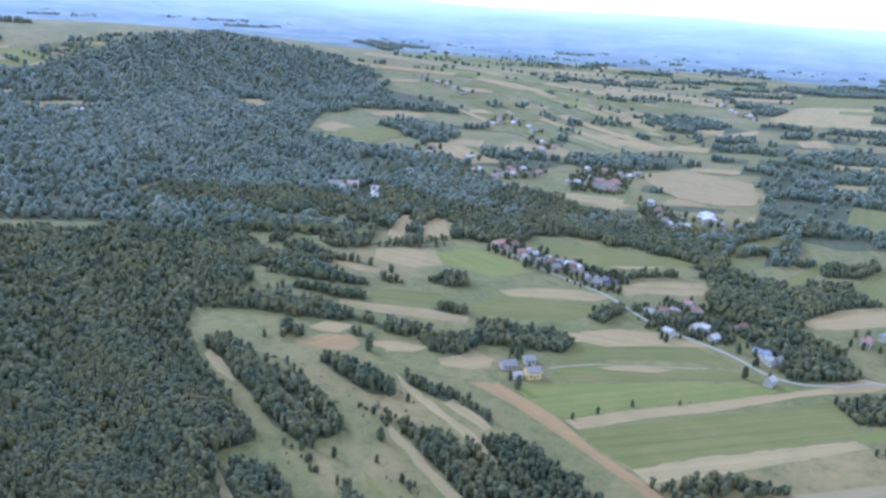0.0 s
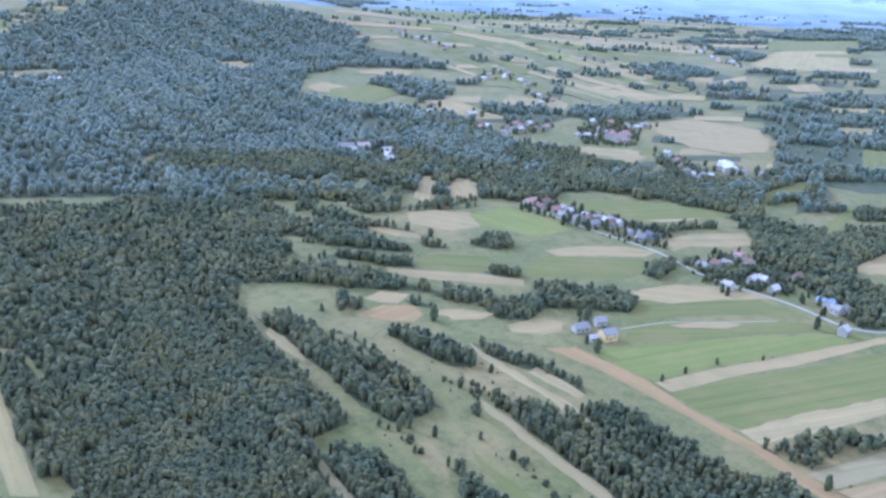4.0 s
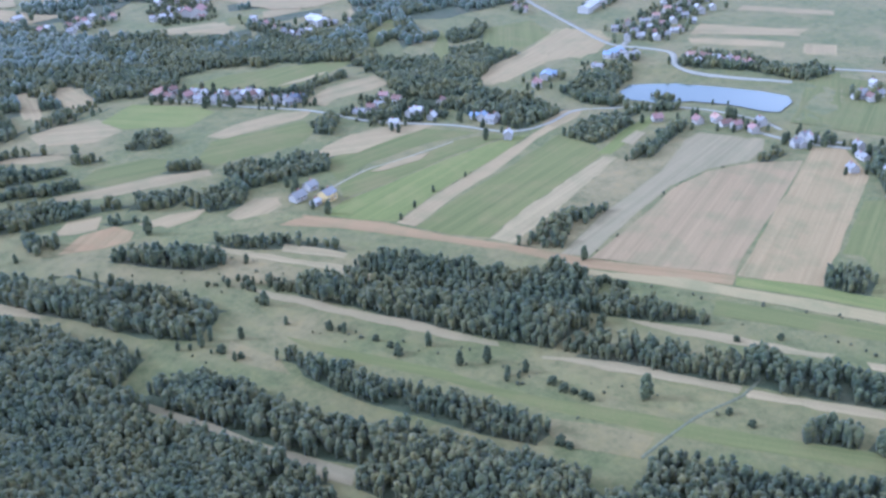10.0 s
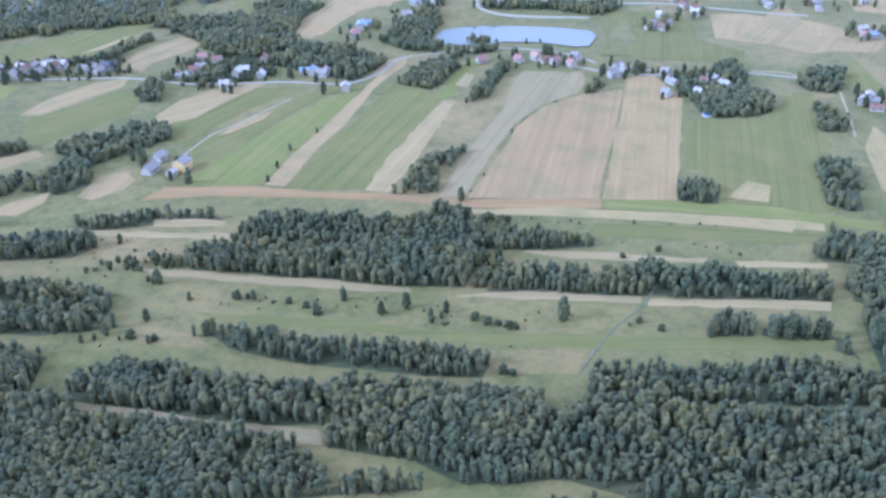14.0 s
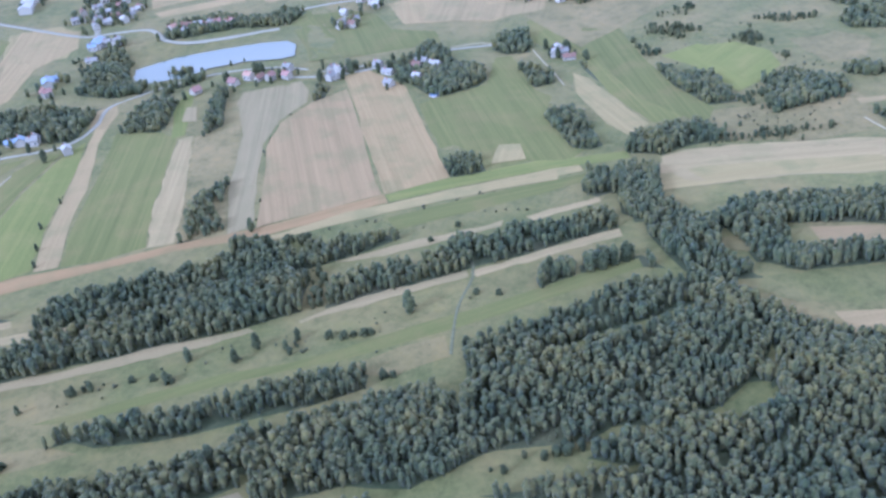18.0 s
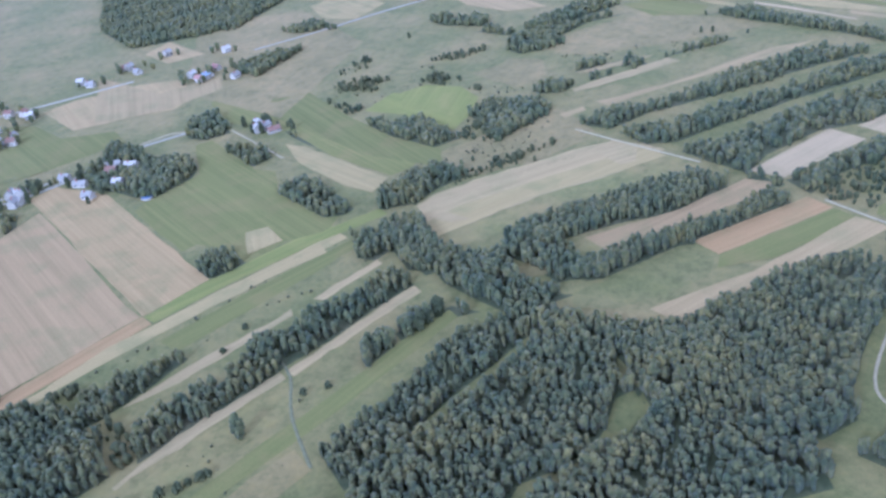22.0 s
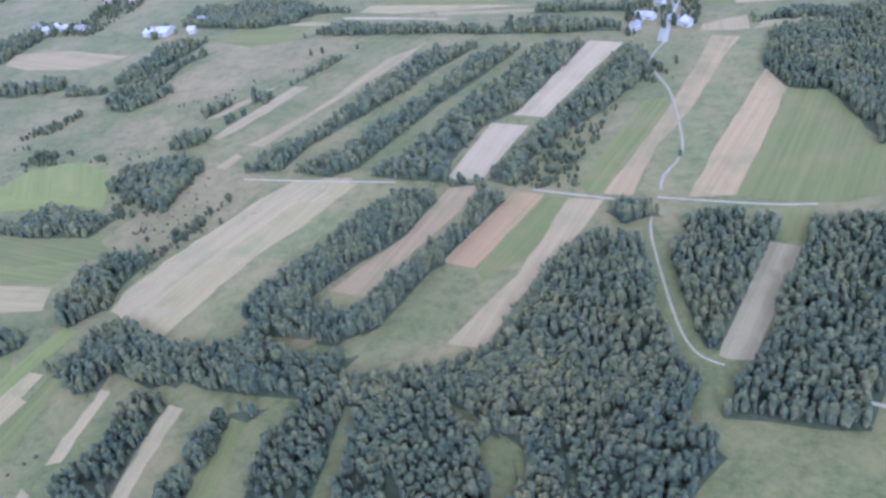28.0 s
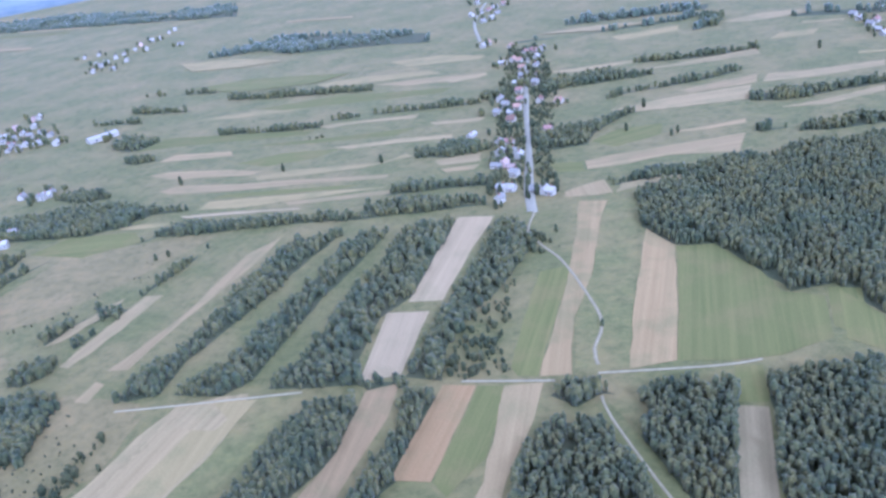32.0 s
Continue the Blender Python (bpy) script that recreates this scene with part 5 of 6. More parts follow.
house("grey", -5, 1046, 30)
house("white", 82, 968, 30)
house("brown", 105, 963, 30)
house("white", -75, 837, 10)
house("white", -84, 837, 10)
house("grey", -66, 845, 10)
house("white", -39, 823, 10)
house("grey", -40, 846, 10)
house("white", 589, 1645, 20)
house("pink", 585, 1542, 20)
house("white", 585, 1572, 20)
house("grey", 581, 1690, 20)
house("white", 593, 1520, 20)
house("grey", 600, 1485, 20)
house("grey", 623, 1712, 20)
house("white", 606, 1527, 20)
house("orange", 89, 691, 20)
house("brown", 99, 689, 20)
house("grey", 112, 673, 20)
house("white", 115, 665, 20)
house("white", 128, 654, 20)
house("grey", 135, 649, 20)
house("grey", 148, 645, 20)
house("white", 152, 638, 20)
house("grey", 163, 615, 20)
house("dark", 171, 610, 20)
house("white", 653, 1080, 40)
house("grey", 676, 1093, 40)
house("red", 664, 1047, 40)
house("white", 665, 1021, 40)
house("grey", 666, 995, 40)
house("white", 659, 967, 40)
house("grey", 640, 922, 40)
house("white", 697, 1108, 40)
house("grey", 689, 1068, 40)
house("orange", 643, 908, 40)
house("red", 542, 783, 40)
house("red", 520, 709, 40)
house("white", 727, 914, 40)
house("grey", 749, 923, 40)
house("white", 749, 900, 40)
house("grey", 708, 903, 40)
house("orange", 868, 975, 40)
house("grey", 920, 928, 40)
house("orange", 916, 946, 40)
house("white", -434, 1074, 30)
house("white", -441, 1062, 30)
house("grey", -444, 1049, 30)
house("white", -434, 1107, 30)
house("red", 234, 926, 60, (26, 13, 7, 4))
house("red", 221, 930, 60, (18, 12, 6, 4))
house("white", 319, 817, 75, (36, 14, 5, 2))
house("white", 630, -231, 20, (26, 16, 4, 2))
house("white", 757, -508, 70, (34, 12, 4, 2))
house("grey", -82, 841, 10, (16, 9, 5, 3))
house("pink", -64, 846, 10, (12, 9, 5, 3))
house("white", 583, 671, 18, (44, 12, 5, 2))
house("white", 604, 680, 18, (50, 12, 5, 2))
house("white", 619, 682, 18, (36, 12, 5, 2))
house("white", 670, 682, 50)
house("grey", 666, 661, 50)
house("white", 701, 679, 50)
house("brown", 694, 656, 50)
house("white", 694, 639, 50)
house("grey", 727, 651, 50)
house("white", 721, 628, 50)
house("grey", 747, 636, 50)
house("white", 684, 581, 50)
house("grey", 661, 578, 50)
house("white", 622, 561, 50)
house("grey", 644, 598, 50)
house("orange", 607, 597, 50)
house("white", 569, 576, 50)
house("grey", 542, 570, 50)
house("brown", 543, 586, 50)
house("white", 544, 543, 50)
house("white", 770, 624, 50)
house("grey", 797, 629, 50)
house("white", 736, 606, 50)
house("white", 822, 636, 50)
house("grey", 843, 675, 50)
house("white", 876, 666, 50)
house("white", 579, 549, 50)
house("blue", 471, 533, 10, (20, 10, 5, 2))
house("grey", 478, 518, 10, (16, 9, 4, 2))
house("grey", 432, 518, 10)
house("white", 537, 453, 10)
house("white", 512, 469, 10)
house("blue", 376, 526, 30, (16, 9, 4, 2))
house("orange", 353, 516, 30)
house("blue", 261, 486, 30)
house("grey", 263, 471, 30)
house("red", 121, 967, 30)
house("grey", 98, 937, 30)
house("white", 70, 1027, 30, (14, 6, 3, 2))
house("orange", 153, 969, 30)
house("dark", 24, 1059, 30)
house("white", 20, 1030, 30)
house("white", 2, 1012, 30)
house("white", -38, 833, 30)

# ---- woods ----
wood("near", (0, 421), (9, 412), (21, 399), (24, 389), (17, 397), (6, 411))
wood("near", (44, 339), (62, 346), (83, 328), (103, 297), (113, 273), (133, 270), (141, 254), (130, 236), (109, 223), (81, 254), (61, 285), (49, 309), (38, 335))
wood("near", (13, 339), (25, 343), (35, 332), (46, 306), (59, 287), (83, 256), (110, 225), (106, 219), (78, 215), (62, 238), (44, 270), (28, 304), (11, 332))
wood("near", (117, 229), (135, 231), (147, 211), (155, 184), (151, 182), (135, 199), (120, 219), (115, 228))
wood("near", (81, 204), (97, 205), (108, 195), (117, 179), (131, 157), (146, 150), (147, 130), (161, 120), (162, 103), (173, 87), (181, 72), (167, 66), (153, 90), (137, 113), (124, 137), (112, 154), (98, 178), (85, 198))
wood("shrub", (-56, 323), (-46, 318), (-45, 307), (-47, 308), (-56, 320))
wood("near", (-30, 286), (-20, 286), (-13, 271), (-5, 250), (5, 227), (19, 207), (31, 187), (34, 172), (32, 170), (23, 169), (10, 188), (0, 209), (-12, 231), (-18, 246), (-24, 268), (-22, 279), (-27, 289))
wood("near", (-84, 296), (-75, 298), (-58, 295), (-51, 276), (-42, 257), (-34, 231), (-25, 216), (-25, 209), (-38, 202), (-47, 213), (-59, 235), (-70, 261), (-83, 287))
wood("near", (-32, 212), (-22, 214), (-11, 211), (-2, 189), (11, 165), (22, 146), (21, 134), (22, 131), (-14, 116), (-28, 131), (-26, 148), (-39, 173), (-47, 193), (-32, 199))
wood("near", (104, 103), (119, 102), (123, 93), (122, 91), (112, 94))
wood("near", (120, 84), (127, 85), (134, 73), (135, 58), (130, 54), (126, 69))
wood("near", (-89, 202), (-82, 204), (-69, 182), (-50, 168), (-44, 153), (-44, 150))
wood("near", (228, 171), (242, 173), (255, 165), (250, 151), (237, 145), (228, 156))
wood("mid", (136, 307), (156, 310), (195, 315), (213, 310), (215, 306), (182, 299), (154, 285), (143, 298))
wood("mid", (122, 340), (146, 351), (158, 339), (157, 340), (132, 335))
wood("mid", (165, 347), (188, 354), (193, 360), (175, 353))
wood("mid", (217, 372), (240, 380), (260, 373), (256, 376), (229, 371))
wood("mid", (285, 416), (311, 422), (342, 418), (351, 396), (339, 398), (298, 388), (284, 394))
wood("mid", (280, 352), (333, 369), (376, 378), (366, 368), (321, 353), (297, 351))
wood("mid", (349, 285), (353, 294), (377, 298), (380, 288))
wood("mid", (414, 299), (425, 289), (428, 246), (483, 230), (466, 208), (422, 196), (410, 175), (397, 168), (363, 180), (361, 197), (388, 212), (394, 231), (427, 254))
wood("scrub", (158, 270), (213, 287), (268, 303), (312, 305), (347, 297), (346, 294), (310, 303), (268, 300), (212, 284), (159, 267))
wood("scrub", (142, 246), (172, 204), (202, 154), (227, 104), (222, 102), (197, 152), (168, 202), (140, 245))
wood("shrub", (4, 298), (12, 294), (15, 282), (10, 284), (4, 293))
wood("shrub", (-12, 340), (-5, 343), (-4, 336), (-6, 333), (-12, 338))
wood("shrub", (33, 235), (42, 236), (39, 231), (33, 232))
wood("shrub", (43, 227), (55, 229), (51, 224), (45, 225))
wood("shrub", (54, 190), (62, 186), (64, 174), (62, 176), (56, 187))
wood("shrub", (17, 261), (21, 257), (22, 251), (18, 255))
wood("shrub", (42, 215), (51, 212), (52, 206), (42, 208))
wood("scrub", (62, 210), (64, 200), (64, 181), (44, 197), (44, 210))
wood("scrub", (117, 383), (150, 398), (195, 412), (193, 407), (147, 390), (116, 377))
wood("shrub", (-27, 380), (-5, 369), (14, 348), (11, 340), (-9, 355), (-25, 373))
wood("mid", (11, 477), (24, 485), (39, 485), (55, 481), (53, 467), (40, 452), (21, 455))
wood("mid", (79, 475), (95, 487), (124, 482), (128, 468), (116, 469), (86, 470), (77, 475))
wood("mid", (54, 508), (68, 511), (91, 505), (115, 508), (126, 498), (126, 503), (100, 504), (77, 494), (57, 489))
wood("mid", (-22, 484), (-8, 501), (19, 493), (26, 489), (5, 476), (-17, 488))
wood("mid", (-111, 505), (-106, 524), (-83, 535), (-55, 522), (-16, 496), (-12, 492), (-32, 496), (-63, 497), (-92, 500))
wood("mid", (-100, 549), (-78, 558), (-49, 545), (-28, 542), (-29, 536), (-47, 543), (-81, 549), (-102, 547))
wood("mid", (-96, 575), (-79, 600), (-55, 591), (-26, 570), (-59, 568), (-95, 581))
wood("mid", (-89, 612), (-63, 624), (-36, 620), (-10, 598), (-9, 601), (-40, 611), (-74, 611))
wood("mid", (-24, 587), (-19, 586), (0, 582), (1, 577), (-14, 578))
wood("mid", (21, 532), (27, 538), (46, 536), (50, 526), (33, 522))
wood("mid", (18, 590), (33, 606), (52, 605), (52, 581), (40, 578), (24, 582))
wood("mid", (137, 540), (142, 546), (171, 564), (194, 559), (200, 559), (176, 552), (153, 525))
wood("mid", (-87, 480), (-79, 479), (-67, 469), (-68, 463), (-81, 459))
wood("mid", (-39, 480), (-34, 478), (-17, 473), (-19, 469), (-34, 471))
wood("mid", (252, 599), (293, 621), (348, 625), (401, 622), (416, 592), (378, 584), (303, 532), (327, 497), (323, 465), (333, 455), (296, 449), (269, 445), (261, 491), (256, 536), (250, 577))
wood("mid", (146, 792), (170, 803), (202, 768), (233, 711), (259, 715), (233, 712), (181, 727), (146, 739))
wood("mid", (173, 626), (206, 643), (251, 641), (294, 631), (266, 644), (211, 633), (184, 624))
wood("mid", (285, 409), (307, 419), (346, 422), (372, 415), (357, 412), (320, 400), (289, 387), (282, 399))
wood("mid", (283, 351), (309, 360), (364, 376), (381, 373), (343, 360), (303, 346), (292, 352))
wood("mid", (356, 490), (377, 497), (429, 501), (437, 492), (398, 468), (374, 435), (385, 404), (412, 400), (407, 399), (381, 423), (354, 460))
wood("mid", (489, 483), (538, 490), (559, 449), (553, 399), (586, 394), (578, 366), (558, 358), (536, 375), (526, 424), (502, 453))
wood("mid", (184, 544), (205, 551), (225, 546), (220, 529), (190, 526))
wood("mid", (212, 361), (231, 371), (263, 372), (270, 381), (240, 377), (223, 371))
wood("mid", (-29, 661), (7, 668), (39, 681), (50, 689), (26, 676), (-22, 665))
wood("mid", (-78, 667), (-58, 682), (-32, 681), (-34, 661), (-66, 649))
wood("near", (237, 86), (230, 78), (245, 57), (234, 43), (207, 44), (179, 32), (173, 12), (144, 16), (121, 1), (119, -4), (117, 11), (135, 25), (137, 41), (160, 51), (175, 53), (183, 65), (205, 67))
wood("near", (263, 64), (284, 56), (294, 32), (292, 0), (295, -4), (286, 21), (260, 45))
wood("mid", (328, 120), (332, 110), (324, 94), (273, 77), (268, 84), (270, 100))
wood("mid", (410, 157), (426, 148), (408, 120), (387, 115), (377, 129), (392, 148))
wood("mid", (464, 173), (500, 168), (503, 147), (455, 140), (451, 160))
wood("near", (173, 14), (187, -3), (198, -42), (204, -74), (208, -112), (183, -105), (182, -69), (174, -35), (173, -18), (132, -15), (133, 0), (158, 7))
wood("near", (128, -12), (140, -24), (141, -49), (142, -70), (148, -91), (141, -90), (134, -56), (126, -21))
wood("near", (55, 132), (71, 108), (97, 77), (113, 55), (118, 26), (100, 12), (89, 16), (83, 39), (61, 71), (44, 101), (31, 127))
wood("near", (16, 127), (33, 123), (44, 102), (61, 73), (84, 42), (90, 17), (75, -1), (48, 6), (39, 1), (22, 17), (10, 42), (8, 66), (-2, 75), (-7, 97), (-10, 110), (-18, 123), (-33, 138), (-31, 227), (-26, 216), (-11, 194), (4, 173), (16, 156), (20, 133))
wood("near", (85, 2), (73, -27), (60, -32), (68, -65), (-38, -31), (-34, 113), (-27, 84), (-16, 57), (-1, 43), (11, 20), (20, 5), (55, 0))
wood("near", (110, 99), (120, 98), (122, 89), (115, 87))
wood("near", (122, 83), (129, 81), (138, 54), (126, 43), (127, 53), (121, 70))
wood("mid", (415, 57), (407, 30), (369, -7), (350, -9), (349, 13), (381, 34))
wood("mid", (387, -28), (398, -59), (366, -86), (350, -59), (339, -33), (367, -33))
wood("shrub", (507, 51), (516, 27), (497, 0), (486, 29), (498, 47))
wood("shrub", (481, -17), (482, -40), (458, -49), (454, -27))
wood("shrub", (492, 85), (504, 71), (462, 49), (444, 32), (436, 55))
wood("near", (211, 88), (212, 85), (218, 65), (215, 61), (202, 79))
wood("scrub", (186, 192), (201, 164), (231, 105), (221, 102), (200, 144), (174, 187))
wood("mid", (399, 243), (422, 234), (444, 214), (419, 178), (396, 168), (358, 185), (367, 210), (387, 226))
wood("mid", (447, 105), (420, 94), (385, 83), (400, 90))
wood("near", (187, 9), (194, 7), (198, -21), (198, -60), (201, -89), (202, -114), (175, -126), (177, -121), (171, -88), (174, -56), (174, -32), (173, -2))
wood("near", (156, -14), (138, -23), (145, -55), (151, -104), (162, -136), (140, -143), (144, -132), (141, -105), (134, -76), (139, -56), (126, -22), (132, -7), (147, -9))
wood("near", (67, -26), (75, -52), (82, -84), (87, -121), (79, -135), (60, -136), (42, -113), (20, -86), (1, -65), (-12, -60), (-16, -42), (86, 2), (81, -10))
wood("near", (93, -154), (91, -158), (78, -166), (63, -162), (70, -161), (77, -148))
wood("near", (46, -124), (43, -136), (49, -172), (30, -178), (11, -178), (7, -159), (0, -119), (-9, -82), (5, -79), (23, -96))
wood("near", (-24, -79), (-12, -141), (0, -188), (-46, -212), (-72, -68), (-28, -48), (-23, -68))
wood("mid", (319, -93), (322, -118), (322, -153), (330, -193), (337, -249), (347, -300), (312, -314), (316, -311), (313, -259), (310, -217), (308, -169), (308, -138), (298, -105), (315, -92))
wood("mid", (290, -107), (283, -127), (280, -165), (288, -214), (295, -274), (296, -311), (279, -333), (282, -330), (273, -259), (271, -223), (260, -168), (254, -130), (261, -113))
wood("mid", (240, -125), (240, -155), (250, -220), (258, -278), (268, -323), (236, -352), (233, -357), (224, -300), (213, -239), (219, -208), (207, -164), (191, -141), (221, -130))
wood("mid", (172, -153), (173, -175), (184, -211), (187, -236), (194, -292), (205, -346), (181, -346), (169, -321), (165, -295), (163, -252), (167, -211), (162, -177), (151, -154))
wood("shrub", (151, -158), (166, -207), (161, -247), (159, -282), (146, -233), (135, -191), (120, -170), (140, -158))
wood("mid", (478, -271), (471, -305), (384, -335), (315, -349), (250, -379), (223, -383), (233, -379), (306, -347), (425, -308), (470, -287))
wood("mid", (327, -398), (298, -416), (238, -431), (233, -419), (272, -413), (319, -402))
wood("mid", (344, -480), (344, -491), (325, -512), (280, -513), (279, -500), (308, -478))
wood("mid", (147, -425), (123, -452), (68, -476), (66, -475), (99, -447), (134, -427))
wood("mid", (338, -29), (350, -55), (356, -81), (347, -79), (334, -59), (320, -32))
wood("shrub", (384, -20), (405, -35), (388, -62), (356, -80), (349, -53), (369, -33))
wood("mid", (526, -110), (530, -135), (537, -186), (533, -221), (531, -249), (531, -191), (510, -155), (491, -117))
wood("mid", (622, -252), (647, -287), (610, -317), (565, -341), (486, -335), (514, -330), (561, -306), (578, -269))
wood("mid", (271, 53), (303, 30), (300, 12), (282, 0), (279, 6), (272, 26), (258, 42))
wood("mid", (417, -130), (411, -154), (395, -183), (408, -181), (416, -151), (428, -137))
wood("mid", (401, -192), (411, -230), (407, -270), (409, -285), (403, -247), (403, -205))
wood("shrub", (187, -328), (182, -344), (149, -321), (140, -301), (159, -306), (170, -303))
wood("mid", (392, -98), (388, -115), (393, -119), (393, -103))
wood("mid", (193, -142), (185, -137), (166, -144), (168, -150))
wood("mid", (174, -212), (190, -220), (175, -220))
wood("near", (-129, 409), (-116, 387), (-97, 365), (-78, 333), (-74, 325), (-91, 315), (-105, 319), (-121, 335), (-143, 346))
wood("near", (-144, 332), (-122, 316), (-103, 294), (-90, 269), (-76, 243), (-67, 225), (-57, 209), (-52, 199), (-157, 273))
wood("near", (-120, 447), (-99, 436), (-79, 400), (-61, 348), (-54, 338), (-44, 321), (-41, 320), (-56, 331), (-73, 356), (-94, 387), (-112, 420), (-125, 438))
wood("near", (-86, 428), (-74, 428), (-60, 403), (-43, 375), (-29, 348), (-24, 341), (-37, 344), (-51, 368), (-65, 407), (-82, 433))
wood("near", (-52, 438), (-46, 429), (-23, 418), (-4, 400), (2, 383), (-1, 387), (-17, 389), (-41, 414))
wood("mid", (498, -577), (490, -588), (444, -603), (398, -618), (347, -636), (352, -644), (402, -625), (447, -606), (482, -583))
wood("mid", (637, -498), (637, -515), (593, -526), (531, -542), (490, -556), (499, -568), (537, -549), (599, -532), (642, -508))
wood("mid", (711, -476), (718, -494), (710, -514), (653, -498), (619, -494), (629, -493), (660, -484), (678, -469))
wood("mid", (657, -437), (659, -446), (645, -455), (616, -449), (620, -448), (638, -435))
wood("shrub", (491, -518), (484, -524), (453, -529), (452, -524), (472, -515))
wood("mid", (339, -474), (344, -489), (329, -506), (297, -511), (289, -499), (306, -483))
wood("mid", (322, -389), (312, -393), (279, -408), (241, -421), (242, -423), (281, -412), (317, -399))
wood("mid", (321, -351), (325, -371), (293, -379), (268, -387), (237, -392), (235, -387), (269, -367), (301, -353))
wood("mid", (477, -288), (468, -302), (424, -319), (379, -333), (329, -345), (336, -343), (377, -327), (417, -307), (451, -292))
wood("mid", (535, -311), (537, -322), (501, -339), (476, -339), (484, -340), (512, -326), (519, -307))
wood("mid", (603, -266), (628, -297), (608, -313), (586, -294), (578, -270))
wood("mid", (568, -271), (562, -294), (555, -326), (530, -312), (526, -296), (538, -276))
wood("mid", (647, -341), (635, -356), (596, -360), (587, -355), (607, -339))
wood("mid", (810, -604), (785, -611), (712, -611), (722, -607), (775, -596))
wood("mid", (847, -665), (810, -677), (738, -682), (746, -691), (809, -676))
wood("mid", (829, -550), (789, -557), (748, -561), (758, -568), (809, -557))
wood("mid", (697, -654), (633, -659), (577, -673), (508, -689), (517, -702), (586, -686), (642, -671), (698, -666))
wood("far", (803, -890), (785, -923), (708, -929), (629, -924), (624, -913), (688, -896), (758, -882))
wood("far", (916, -857), (901, -905), (833, -930), (829, -923), (864, -884), (916, -867))
wood("mid", (544, -804), (516, -817), (469, -817), (471, -819), (513, -807))
wood("mid", (297, -678), (294, -721), (262, -740), (199, -733), (193, -732), (223, -714), (275, -688), (287, -668))
wood("mid", (220, -644), (186, -680), (139, -714), (97, -749), (96, -751), (136, -705), (183, -675), (214, -664))
wood("mid", (86, -635), (86, -650), (52, -655), (8, -671), (-22, -689), (-24, -675), (14, -654), (49, -632), (77, -630))
wood("mid", (32, -546), (27, -558), (-28, -582), (-30, -565), (5, -549), (25, -547))
wood("mid", (70, -549), (67, -548), (43, -556), (40, -555), (59, -546))
wood("mid", (115, -671), (110, -700), (89, -707), (87, -699), (110, -683))
wood("mid", (158, -435), (146, -436), (110, -447), (81, -465), (55, -477), (57, -488), (84, -470), (113, -454), (142, -438))
wood("far", (198, -919), (201, -948), (177, -963), (177, -943))
wood("mid", (255, -526), (248, -551), (201, -566), (190, -598), (176, -609), (189, -581), (198, -545), (194, -515), (220, -500), (244, -514))
wood("far", (422, -888), (359, -922), (293, -949), (229, -977), (201, -1012), (203, -1022), (264, -973), (359, -921), (415, -906))
wood("mid", (242, -777), (183, -785), (105, -811), (109, -827), (174, -799), (238, -785))
wood("mid", (358, -652), (357, -662), (338, -672), (334, -662), (341, -645))
wood("mid", (340, -31), (365, -54), (370, -76), (356, -86), (347, -73), (330, -45))
wood("mid", (491, 80), (488, 73), (462, 59), (424, 58), (383, 40), (398, 19), (393, 2), (349, -9), (343, -13), (337, 12), (371, 31), (412, 57), (471, 73))
wood("shrub", (539, 44), (560, 23), (571, 5), (556, 1), (534, 18), (538, 36))
wood("shrub", (493, 48), (507, 26), (484, 15), (476, 21), (492, 40))
wood("shrub", (525, -40), (532, -51), (525, -80), (521, -94), (512, -73), (514, -49))
wood("shrub", (514, -27), (502, -39), (499, -35), (512, -28))
wood("shrub", (476, -19), (490, -37), (471, -44), (462, -37), (467, -22))
wood("mid", (511, -104), (511, -117), (516, -149), (487, -151), (486, -137), (490, -110))
wood("mid", (555, -138), (566, -167), (585, -203), (579, -226), (562, -236), (547, -200), (542, -167), (548, -146))
wood("mid", (616, -255), (637, -287), (573, -289), (533, -320), (512, -303), (553, -274), (593, -258))
wood("mid", (646, -72), (649, -89), (625, -114), (591, -117), (596, -104), (620, -80))
wood("mid", (578, -98), (578, -116), (544, -129), (545, -121), (575, -101))
wood("mid", (399, -87), (409, -106), (392, -119), (384, -107), (390, -89))
wood("mid", (415, -130), (424, -146), (415, -174), (420, -182), (412, -150), (421, -136))
wood("mid", (392, -131), (394, -150), (387, -184), (394, -189), (393, -158), (397, -134))
wood("mid", (752, -81), (778, -99), (777, -144), (787, -197), (752, -180), (722, -121), (729, -85))
wood("mid", (872, 38), (1183, -29), (1121, -92), (996, -139), (965, -138), (937, -76), (844, -37), (843, 7))
wood("mid", (905, -65), (898, -100), (855, -148), (798, -132), (813, -76))
wood("mid", (724, 67), (730, 32), (691, 14), (691, 23), (707, 57))
wood("shrub", (440, -40), (441, -53), (423, -59), (423, -53))
wood("mid", (466, 108), (453, 100), (386, 83), (397, 82), (458, 99), (477, 109))
wood("scrub", (326, 0), (325, -21), (347, -71), (343, -88), (314, -53), (300, -12))
wood("mid", (-184, 683), (-180, 689), (-163, 711), (-144, 719), (-137, 722), (-145, 693), (-169, 681))
wood("mid", (-139, 674), (-131, 680), (-107, 715), (-66, 697), (-51, 683), (-62, 684), (-106, 683))
wood("mid", (-107, 636), (-106, 654), (-85, 659), (-75, 636), (-31, 610), (-19, 614), (-40, 609), (-67, 620), (-94, 623))
wood("mid", (-159, 593), (-150, 627), (-108, 625), (-102, 622), (-129, 600), (-155, 604))
wood("mid", (-172, 560), (-174, 574), (-149, 583), (-134, 572), (-133, 564), (-158, 556))
